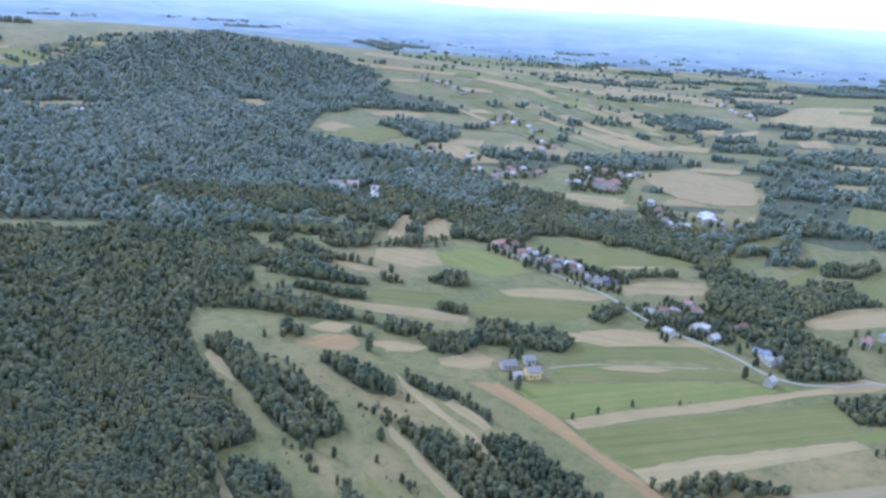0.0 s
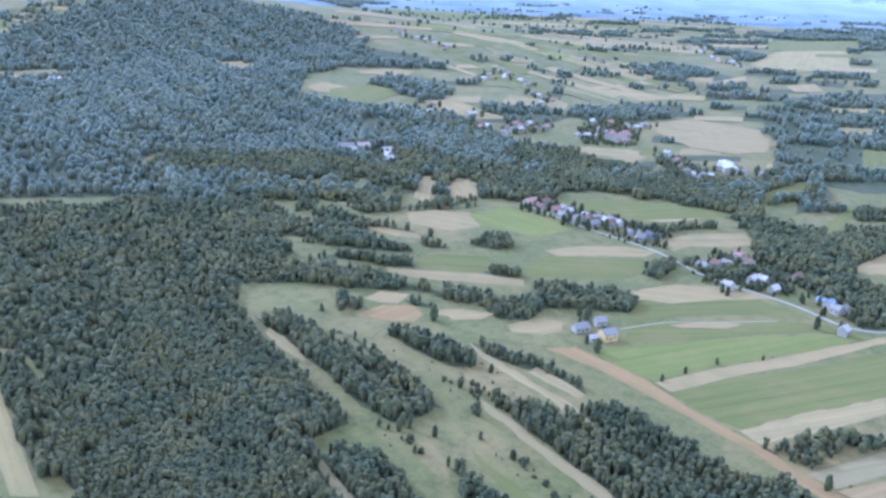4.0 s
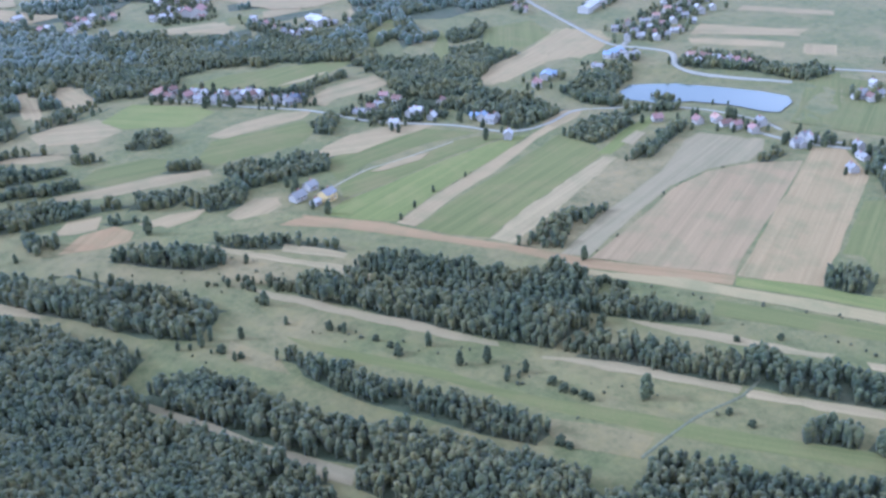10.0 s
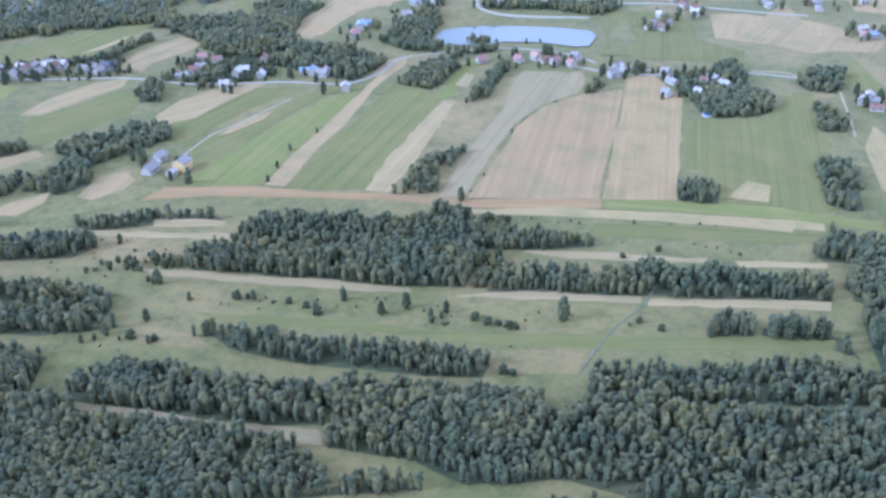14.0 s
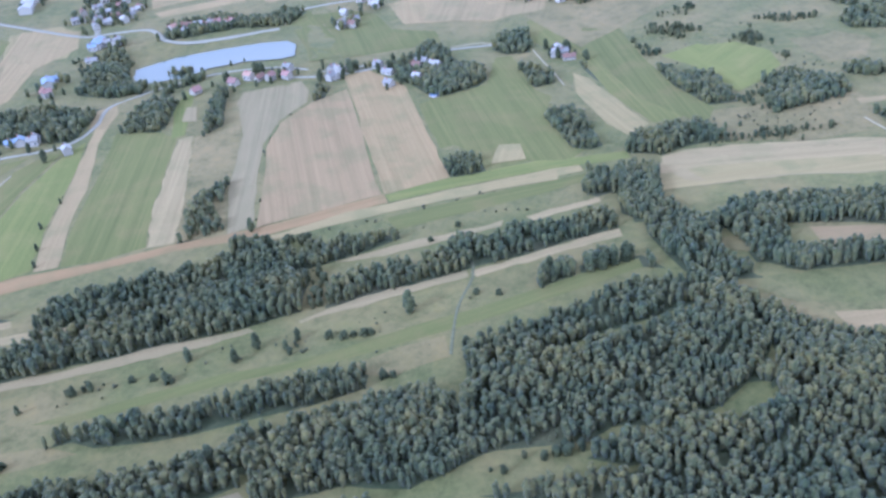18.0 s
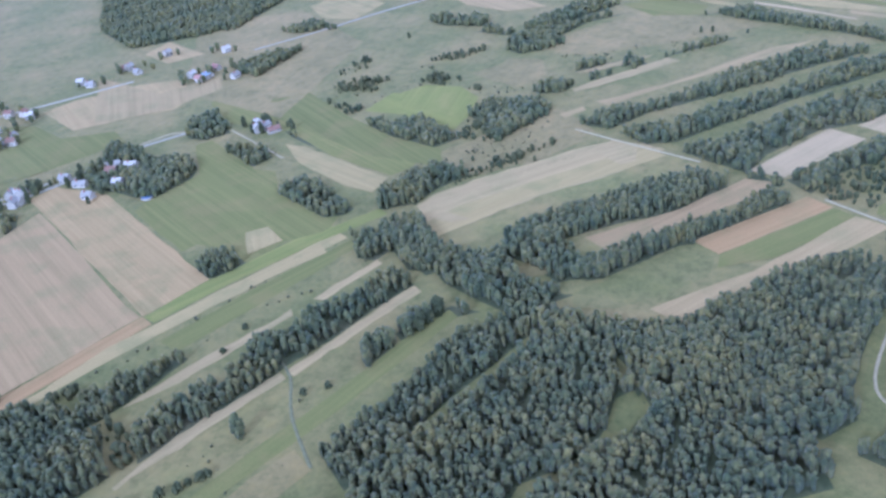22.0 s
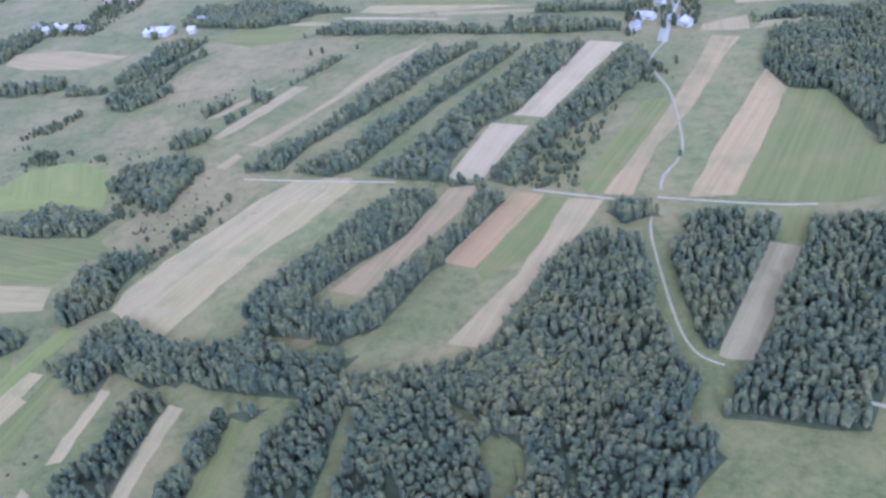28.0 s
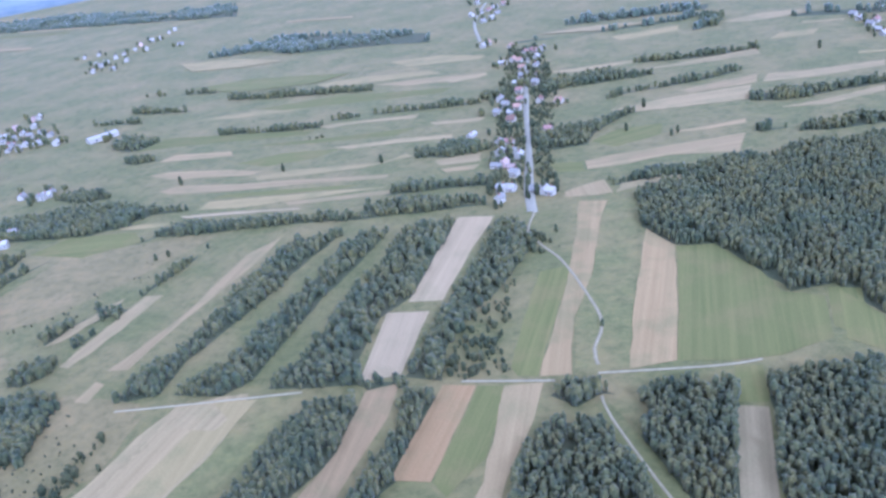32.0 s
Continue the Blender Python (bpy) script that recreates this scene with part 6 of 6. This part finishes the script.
wood("mid", (-131, 576), (-123, 579), (-102, 582), (-67, 597), (-40, 582), (-26, 565), (-33, 568), (-67, 570), (-102, 579))
wood("mid", (-109, 541), (-84, 560), (-59, 551), (-30, 548), (-27, 540), (-46, 537), (-67, 548), (-100, 550))
wood("mid", (-148, 500), (-154, 515), (-143, 532), (-99, 531), (-66, 523), (-43, 505), (-13, 497), (-11, 496), (-44, 503), (-75, 506), (-98, 506), (-121, 502))
wood("mid", (13, 699), (42, 718), (69, 721), (115, 710), (110, 707), (68, 706), (25, 698))
wood("mid", (-48, 651), (-27, 668), (13, 678), (40, 697), (3, 683), (-39, 666))
wood("mid", (186, 717), (204, 743), (232, 737), (223, 720), (197, 710))
wood("mid", (224, 697), (239, 729), (279, 758), (289, 722), (279, 707), (240, 692))
wood("mid", (69, 723), (91, 759), (136, 783), (179, 768), (187, 751), (136, 729))
wood("mid", (-135, 448), (-117, 440), (-102, 425), (-81, 393), (-62, 367), (-38, 349), (-29, 341), (-38, 332), (-53, 331), (-68, 342), (-87, 378), (-107, 405), thin=0.3)
wood("mid", (-88, 423), (-74, 415), (-55, 381), (-36, 368), (-28, 350), (-31, 346), (-43, 355), (-61, 373), (-78, 406), thin=0.3)
wood("mid", (-54, 431), (-40, 429), (-13, 411), (4, 383), (1, 382), (-18, 395), (-40, 415), thin=0.3)
wood("mid", (0, 408), (15, 412), (39, 395), (58, 371), (58, 358), (43, 376), (25, 389), (7, 403), thin=0.3)
wood("near", (-101, 304), (-90, 298), (-63, 296), (-43, 264), (-38, 263), (-78, 262), thin=0.3)
wood("shrub", (80, 213), (98, 218), (119, 228), (112, 212), (87, 198))
wood("shrub", (149, 251), (157, 230), (155, 229), (133, 238))
wood("near", (172, 45), (161, 30), (140, 29), (125, 15), (108, 14), (95, 5), (81, -16), (68, -21), (60, -30), (53, -27), (65, -7), (86, 15), (101, 22), (121, 33), (143, 44))
wood("mid", (231, 90), (236, 74), (232, 50), (210, 47), (190, 38), (175, 41), (173, 58), (206, 66), (220, 71), (215, 86))
wood("near", (122, -403), (106, -426), (67, -468), (14, -510), (-31, -527), (-46, -259), (-19, -290), (2, -277), (7, -286), (28, -305), (44, -326), (78, -330), (104, -354))
wood("scrub", (-19, 340), (28, 272), (60, 212), (51, 190), (22, 230), (-13, 305), thin=0.3)
wood("scrub", (64, 200), (108, 138), (91, 134), (68, 171), thin=0.3)
wood("scrub", (159, 187), (190, 134), (221, 83), (206, 78), (177, 131), (152, 183), thin=0.3)
wood("scrub", (-7, 412), (34, 356), (12, 336), (-21, 360), (-32, 393), thin=0.3)
wood("scrub", (-70, 329), (-42, 303), (-35, 270), (-50, 272), (-72, 303), thin=0.3)
wood("scrub", (339, 28), (321, -2), (315, -61), (302, -89), (305, -109), (289, -62), (279, 0), (277, 31), thin=0.3)
wood("scrub", (489, 54), (489, -14), (428, -61), (422, -134), (358, -77), (367, -23), (421, 33), thin=0.3)
wood("scrub", (468, -132), (438, -199), (451, -256), (416, -231), (411, -159), (422, -123), thin=0.3)
wood("scrub", (318, 22), (331, -21), (301, -76), (275, -33), (293, -7), thin=0.3)
wood("scrub", (-13, 341), (22, 276), (54, 229), (64, 201), (46, 219), (7, 276), (-19, 326), thin=0.3)
wood("scrub", (43, 215), (66, 168), (85, 140), (57, 144), (40, 174), thin=0.3)
wood("scrub", (-55, 415), (-2, 363), (-14, 344), (-51, 383), thin=0.3)
wood("shrub", (4, 362), (26, 351), (35, 329), (21, 319), (6, 340))
wood("shrub", (4, 298), (13, 292), (16, 283), (8, 285))
wood("near", (-77, 211), (-65, 198), (-59, 181), (-64, 188), (-75, 208), thin=0.3)
wood("mid", (387, 490), (420, 511), (461, 510), (452, 492), (409, 470))
wood("mid", (414, 441), (422, 434), (420, 419), (406, 417))
wood("mid", (31, 481), (72, 503), (100, 499), (132, 482), (129, 471), (90, 474), (55, 472))
wood("shrub", (375, -26), (355, -47), (325, -47), (326, -25), (340, -13))
wood("shrub", (302, -8), (296, -32), (275, -46), (280, -26), (287, -7))
wood("shrub", (285, 26), (287, -5), (297, -51), (296, -66), (280, -24), (272, 12))
wood("near", (-11, 76), (-2, 61), (3, 45), (24, 22), (36, 10), (31, 4), (9, 23), (-5, 41), (-14, 60))
wood("shrub", (-24, 113), (-7, 92), (-1, 70), (-5, 69), (-16, 92), (-24, 109))
wood("shrub", (372, 487), (428, 534), (447, 521), (427, 491), (384, 476))
wood("mid", (82, 480), (95, 501), (131, 496), (131, 476), (115, 469))
wood("shrub", (530, 574), (611, 624), (704, 648), (798, 666), (697, 603), (616, 575), (530, 537))
wood("shrub", (533, 498), (562, 451), (561, 398), (536, 387), (527, 425), (508, 472))
wood("shrub", (234, -394), (283, -522), (356, -705), (410, -857), (363, -851), (290, -700), (230, -523), (181, -409), (201, -414))
wood("shrub", (75, 680), (90, 706), (194, 623), (185, 588), (149, 598), (101, 648))
wood("shrub", (181, 537), (215, 584), (256, 568), (269, 533), (242, 497), (204, 501))
wood("shrub", (747, -176), (783, -199), (747, -216), (861, -345), (815, -342), (734, -283), (699, -199))
wood("shrub", (180, 512), (204, 556), (241, 570), (248, 519), (229, 500), (198, 504))
wood("near", (-203, 473), (-132, 398), (-112, 370), (-80, 321), (-92, 311), (-99, 310), (-96, 284), (-73, 244), (-58, 213), (-59, 177), (-214, 286))
wood("near", (-241, 378), (-224, 356), (-163, 316), (-107, 268), (-83, 263), (-57, 208), (-176, 218), (-190, 262), (-204, 279))
wood("mid", (-56, 777), (-7, 1023), (49, 1016), (102, 892), (173, 871), (149, 784), (107, 697), (66, 696), (44, 730), (-3, 770), (-36, 746))
wood("mid", (164, 849), (211, 816), (297, 780), (334, 699), (271, 653), (211, 718), (168, 748), (134, 749))
wood("mid", (376, 840), (442, 822), (461, 742), (439, 658), (384, 662), (341, 720), (343, 788))
wood("far", (4, 1079), (29, 1206), (64, 1184), (66, 1107))
wood("mid", (-545, 608), (-295, 634), (-251, 663), (-180, 653), (-166, 602), (-150, 515), (-148, 461), (-139, 441), (-107, 386), (-78, 333), (-82, 322), (-102, 314), (-98, 297), (-83, 269), (-108, 273), (-164, 324), (-223, 353), (-260, 397), (-434, 415))
wood("far", (-518, 621), (-639, 851), (-428, 1159), (-278, 1318), (-140, 1255), (-147, 1078), (-98, 1010), (-9, 1054), (82, 991), (105, 889), (68, 744), (0, 758), (-96, 817), (-185, 789), (-263, 800), (-278, 753), (-203, 727), (-183, 682))
wood("mid", (262, 748), (345, 786), (370, 746), (322, 695), (266, 712))
wood("far", (-571, 1511), (-388, 1695), (-138, 1618), (-50, 1513), (-74, 1339), (-114, 1252), (-203, 1160), (-247, 1017), (-339, 807), (-482, 871), (-599, 771), (-817, 1118), (-645, 1234))
wood("far", (-226, 818), (-131, 806), (-15, 814), (66, 798), (118, 763), (148, 912), (74, 885), (-14, 984), (-112, 1004), (-164, 1094), (-57, 1041), (50, 1003))
wood("far", (599, 1817), (797, 2087), (1229, 2310), (1634, 2158), (1436, 1884), (1012, 1886), (742, 1746))
wood("far", (461, 1054), (537, 1160), (682, 1240), (998, 1276), (622, 754), (429, 743), (359, 801), (416, 911), (436, 992))
wood("mid", (874, 256), (1277, 267), (1240, 149), (1081, 21), (888, 29), (768, 113), (772, 170), (770, 220))
wood("mid", (631, 132), (648, 83), (649, 50), (608, 84), (582, 107))
wood("far", (922, -902), (874, -984), (756, -1002), (583, -974), (555, -920), (770, -900))
wood("far", (1955, -1325), (1767, -1370), (1416, -1305), (1222, -1334), (1117, -1202), (1451, -1207), (1807, -1207))
wood("far", (-152, 714), (-48, 737), (60, 743), (113, 728), (78, 707), (-47, 707), (-118, 688))
wood("far", (-258, 723), (-168, 747), (-121, 716), (-181, 651), (-224, 649))
wood("far", (-176, 1356), (-68, 1443), (47, 1409), (25, 1317), (-116, 1283))
wood("far", (194, 1057), (328, 1110), (385, 1073), (289, 1026), (216, 1019))
wood("far", (314, 1404), (479, 1472), (562, 1350), (426, 1302), (328, 1342))
wood("far", (53, 1050), (132, 1096), (205, 1041), (154, 994), (84, 991))
wood("far", (281, 746), (370, 801), (437, 761), (404, 694), (331, 681), (285, 697))
wood("far", (-61, 1182), (-11, 1269), (47, 1236), (59, 1157), (3, 1115))
wood("far", (214, 2359), (409, 2617), (557, 2511), (444, 2353), (264, 2143))
wood("far", (-205, 2643), (3, 3015), (193, 2951), (71, 2702), (-98, 2498))
wood("far", (802, 2936), (1249, 3260), (2042, 3339), (1664, 2699), (1175, 2813))
wood("mid", (-119, 691), (-92, 723), (-31, 712), (-32, 682), (-72, 670))
wood("mid", (-131, 789), (-94, 808), (-3, 769), (37, 724), (35, 696), (-47, 727), (-133, 748))
wood("mid", (275, 677), (313, 638), (408, 639), (449, 639), (376, 595), (301, 572), (259, 577), (263, 622))
wood("mid", (198, -934), (173, -942), (178, -1012), (204, -1003))
wood("far", (382, -986), (208, -1044), (211, -1076), (389, -1017))
wood("far", (93, -965), (-8, -956), (-10, -982), (93, -992))
wood("mid", (1153, -138), (1287, -204), (1221, -241), (1133, -214), (1107, -169))
wood("mid", (1060, -187), (1015, -243), (939, -223), (1003, -185))
wood("mid", (-184, 694), (-183, 719), (-147, 725), (-125, 712), (-121, 688), (-142, 674), (-173, 688))
wood("mid", (-136, 620), (-109, 624), (-76, 615), (-71, 596), (-97, 586), (-133, 594))
wood("mid", (-257, 804), (-158, 830), (-88, 833), (-106, 741), (-147, 725), (-188, 718), (-221, 680), (-266, 722))
wood("far", (-1328, 2547), (-1280, 2570), (-1295, 2607), (-1343, 2583))
wood("far", (-1128, 2627), (-1026, 2670), (-1037, 2709), (-1140, 2665))
wood("far", (-808, 2741), (-747, 2798), (-757, 2857), (-820, 2799))
wood("far", (-709, 2774), (-554, 2859), (-560, 2918), (-719, 2832))
wood("far", (-437, 2865), (-290, 2923), (-291, 2990), (-442, 2931))
wood("far", (-120, 2966), (31, 3033), (38, 3108), (-118, 3040))
wood("far", (136, 3019), (203, 3053), (212, 3121), (144, 3086))
wood("far", (205, 3024), (308, 3027), (318, 3082), (212, 3080))
wood("far", (616, 2992), (678, 3019), (699, 3090), (636, 3063))
wood("far", (944, 2934), (1038, 2925), (1060, 2979), (965, 2990))
wood("far", (1180, 2889), (1289, 2871), (1321, 2935), (1210, 2954))
wood("far", (1459, 2827), (1552, 2817), (1587, 2875), (1492, 2886))
wood("far", (-1256, 2481), (-1203, 2525), (-1222, 2575), (-1276, 2530))
wood("far", (-1108, 2537), (-1039, 2573), (-1052, 2617), (-1122, 2580))
wood("far", (-1005, 2574), (-951, 2620), (-970, 2691), (-1025, 2644))
wood("far", (-603, 2709), (-429, 2792), (-433, 2843), (-610, 2759))
wood("far", (-345, 2796), (-251, 2866), (-252, 2914), (-347, 2844))
wood("far", (-211, 2840), (-107, 2913), (-105, 2973), (-211, 2900))
wood("far", (-99, 2873), (53, 2939), (58, 2996), (-96, 2930))
wood("far", (351, 2927), (546, 2913), (564, 2984), (365, 3001))
wood("far", (229, 2824), (393, 2858), (403, 2904), (237, 2871))
wood("far", (1194, 2693), (1278, 2713), (1300, 2755), (1215, 2735))
wood("far", (1263, 2680), (1443, 2657), (1476, 2712), (1294, 2737))
wood("far", (-754, 1552), (-696, 1567), (-704, 1591), (-764, 1580))
wood("far", (405, 2707), (598, 2704), (621, 2787), (423, 2793))
wood("far", (1358, 2557), (1498, 2539), (1523, 2577), (1382, 2598))
wood("far", (614, 2560), (757, 2562), (786, 2646), (640, 2647))
wood("far", (1018, 2503), (1137, 2486), (1177, 2564), (1055, 2584))
wood("far", (1194, 2477), (1284, 2495), (1326, 2569), (1234, 2552))
wood("far", (447, 2437), (556, 2476), (572, 2534), (461, 2498))
wood("far", (771, 2404), (935, 2392), (969, 2469), (801, 2485))
wood("far", (1138, 2363), (1223, 2392), (1254, 2448), (1168, 2420))
wood("far", (1234, 2351), (1436, 2328), (1480, 2395), (1275, 2423))
wood("far", (463, 2256), (647, 2260), (674, 2342), (486, 2350))
wood("far", (-725, 1355), (-676, 1381), (-683, 1405), (-733, 1380))
wood("far", (600, 2059), (824, 2076), (875, 2194), (643, 2191))
wood("far", (94, 1645), (152, 1697), (166, 1785), (103, 1708))
wood("far", (178, 1696), (322, 1812), (343, 1911), (188, 1754))
wood("far", (337, 1794), (426, 1853), (456, 1962), (360, 1896))
wood("far", (436, 1842), (531, 1903), (572, 2033), (472, 1971))
wood("far", (535, 1874), (628, 1929), (667, 2036), (569, 1980))
wood("far", (911, 1914), (1111, 1957), (1165, 2048), (955, 2003))
wood("far", (-708, 1263), (-659, 1293), (-666, 1317), (-716, 1287))
wood("far", (835, 1767), (1054, 1801), (1112, 1895), (880, 1856))
wood("mid", (-183, 655), (-140, 655), (-118, 622), (-132, 582), (-165, 571))
wood("mid", (-176, 558), (-131, 576), (-117, 560), (-127, 536), (-163, 526))
wood("mid", (-194, 677), (-161, 674), (-140, 662), (-183, 655))
wood("mid", (-121, 665), (-102, 680), (-110, 652), (-124, 647))
wood("shrub", (192, 974), (246, 1054), (278, 997), (245, 903), (184, 905))
wood("shrub", (259, 885), (284, 854), (293, 793), (253, 758), (248, 835))
wood("far", (600, 1728), (670, 1714), (696, 1772), (624, 1788))
wood("far", (911, 1750), (954, 1717), (1002, 1799), (959, 1837))
wood("far", (335, 1587), (431, 1586), (449, 1640), (350, 1638))
wood("far", (611, 1634), (706, 1613), (726, 1655), (630, 1677))
wood("far", (610, 1546), (731, 1562), (762, 1620), (635, 1602))
wood("far", (800, 1551), (876, 1542), (902, 1584), (823, 1593))
wood("far", (222, 1426), (316, 1437), (331, 1487), (234, 1473))
wood("far", (18, 1324), (66, 1317), (71, 1350), (23, 1355))
wood("far", (175, 1354), (235, 1354), (243, 1383), (181, 1381))
wood("far", (292, 1370), (329, 1369), (339, 1400), (301, 1400))
wood("far", (461, 1381), (502, 1389), (522, 1436), (480, 1426))
wood("far", (567, 1383), (655, 1385), (681, 1433), (590, 1430))
wood("far", (683, 1382), (774, 1362), (801, 1405), (707, 1426))
wood("far", (384, 1305), (430, 1311), (445, 1348), (398, 1342))
wood("far", (578, 1306), (628, 1316), (651, 1357), (599, 1347))
wood("far", (637, 1306), (693, 1289), (721, 1336), (664, 1354))
wood("far", (716, 1304), (752, 1298), (780, 1342), (744, 1349))
wood("far", (15, 1203), (103, 1220), (109, 1246), (18, 1228))
wood("far", (204, 1226), (243, 1231), (254, 1270), (214, 1265))
wood("far", (303, 1233), (351, 1230), (368, 1273), (318, 1276))
wood("far", (374, 1235), (432, 1237), (452, 1283), (392, 1281))
wood("far", (447, 1236), (510, 1240), (533, 1287), (468, 1282))
wood("far", (530, 1235), (608, 1233), (623, 1262), (544, 1263))
wood("far", (180, 1159), (212, 1158), (223, 1197), (191, 1198))
wood("far", (498, 1167), (572, 1172), (590, 1203), (514, 1198))
wood("far", (278, 1101), (360, 1096), (374, 1128), (290, 1133))
wood("far", (409, 1103), (458, 1108), (470, 1133), (420, 1127))
wood("far", (469, 1102), (517, 1108), (537, 1146), (488, 1139))
wood("far", (524, 1101), (559, 1104), (576, 1132), (540, 1130))
wood("far", (261, 1038), (330, 1046), (341, 1072), (270, 1064))
wood("far", (423, 1040), (472, 1042), (488, 1070), (437, 1069))
wood("far", (549, 1038), (616, 1041), (636, 1070), (567, 1068))
wood("far", (399, 981), (459, 974), (471, 996), (410, 1004))
wood("far", (469, 981), (521, 981), (536, 1006), (484, 1006))
wood("far", (234, 922), (262, 919), (273, 945), (244, 949))
wood("far", (268, 923), (302, 915), (316, 946), (281, 954))
wood("far", (448, 924), (495, 920), (514, 950), (465, 954))
wood("far", (426, 870), (493, 864), (508, 886), (440, 892))
wood("far", (504, 869), (556, 862), (572, 884), (519, 891))
wood("far", (216, 815), (242, 819), (252, 843), (225, 839))
wood("far", (246, 816), (288, 817), (298, 839), (255, 838))
wood("far", (295, 817), (337, 813), (352, 840), (308, 844))
wood("far", (196, 1040), (290, 1061), (305, 1104), (208, 1082))
wood("far", (251, 849), (345, 848), (355, 869), (259, 870))
wood("far", (158, 768), (227, 765), (238, 793), (167, 797))
wood("far", (233, 715), (280, 708), (299, 748), (250, 755))
wood("far", (104, 982), (159, 971), (170, 1014), (113, 1027))
wood("far", (376, 1160), (550, 1187), (573, 1232), (392, 1202))
wood("far", (235, 1310), (401, 1326), (413, 1358), (242, 1341))
wood("far", (114, 1400), (253, 1442), (262, 1477), (119, 1431))
wood("far", (359, 1586), (549, 1650), (573, 1717), (374, 1641))
wood("near", (-269, 382), (-258, 390), (-227, 347), (-197, 281), (-211, 275), (-222, 293))
wood("far", (1940, -1283), (1792, -1281), (1818, -1305), (1966, -1307))

for row in HEDGES:
    hedge(*row)

# ---- single trees ----
tree(-31, 314, 7)
tree(35, 254, 8)
tree(36, 232, 8)
tree(47, 226, 9)
tree(81, 162, 13)
tree(-8, 312, 5)
tree(6, 294, 6)
tree(10, 288, 6)
tree(20, 258, 6)
tree(-7, 335, 9)
tree(7, 382, 6)
tree(-21, 450, 12)
tree(-93, 459, 6)
tree(155, 269, 9)
tree(-49, 319, 7)
tree(-42, 299, 5)
tree(-59, 323, 5)
tree(118, 99, 11)
tree(47, 212, 6)
tree(55, 209, 7)
tree(148, 396, 5)
tree(124, 384, 5)
tree(107, 375, 5)
tree(180, 402, 4)
tree(121, 93, 10)
tree(122, 79, 11)
tree(124, 73, 11)
tree(129, 68, 12)
tree(132, 62, 12)
tree(206, 65, 8)
tree(606, -41, 6)
tree(89, -223, 5)
tree(366, -462, 8)
tree(453, -434, 8)
tree(437, -251, 6)
tree(538, -392, 9)
tree(171, -550, 8)
tree(129, -537, 7)
tree(45, -808, 9)
tree(174, -617, 9)
tree(126, -545, 7)
tree(431, -258, 6)
tree(158, -340, 6)
bush(-3, 262, 3)
bush(58, 188, 4)
bush(61, 179, 4)
bush(58, 195, 4)
bush(60, 184, 3)
bush(-44, 309, 4)
bush(-39, 299, 3)
bush(18, 273, 3)
bush(19, 256, 4)
bush(20, 264, 3)
bush(62, 176, 3)
bush(99, 122, 3)
bush(99, 133, 3)
bush(32, 159, 3)
bush(31, 163, 4)
bush(166, 153, 3)
bush(149, 165, 3)
tree(405, 424, 6)
tree(405, 404, 8)
tree(429, 389, 5)
tree(384, 431, 5)
tree(437, 380, 4)

# garden trees: those near the way stand singly, the rest are one far planting
far_spots = [s for s in GARDENS if math.hypot(s[0] + 100, s[1] - 100) > 620]
for spot in GARDENS:
    if spot not in far_spots:
        tagged(tree(*spot), "leafy garden tree beside a village house", group="garden trees")
planting = [(CROWNS["near"][i % 18], *s) for i, s in enumerate(far_spots)]
verts, faces, base = [], [], 0
for (v, f), x, y, tall in planting:
    verts.append(v * np.array([tall * 1.7, tall * 1.7, tall]) + np.array([x, y, float(terrain(x, y))]))
    faces.append(f + base)
    base += len(v)
tagged(new("garden_trees", mesh_of("garden_trees", np.concatenate(verts), np.concatenate(faces), [LEAF_DEEP])), "garden trees among distant village houses", "trees", kind="stuff")


# ---- garden pool ----
def ring_mesh(name, inner, outer, low, high, material, sides=28):
    bm = bmesh.new()
    loops = [[bm.verts.new((math.cos(2 * math.pi * i / sides) * r * 1.25, math.sin(2 * math.pi * i / sides) * r, z)) for i in range(sides)]
             for r, z in ((outer, low), (outer, high), (inner, high), (inner, low))]
    for a, c in zip(loops, loops[1:]):
        for i in range(sides):
            j = (i + 1) % sides
            bm.faces.new([a[i], a[j], c[j], c[i]])
    return done(name, bm, material)


pool = tagged(new("garden_pool"), "oval above-ground garden pool under a blue cover", "pool")
pool.matrix_world = pose(363, 203, float(terrain(363, 203)) + 0.15, 0, 0, 20)
POOL_BLUE = plain_material("pool_blue", (0.16, 0.24, 0.42), 0.5, 0.3, 1.2)
part("wall", ring_mesh("wall", 3.6, 3.8, -0.4, 1.1, WALLS["grey"]), pool)
part("cover", ring_mesh("cover", 0.05, 3.6, 0.9, 0.98, POOL_BLUE), pool, "wrinkled blue pool cover")
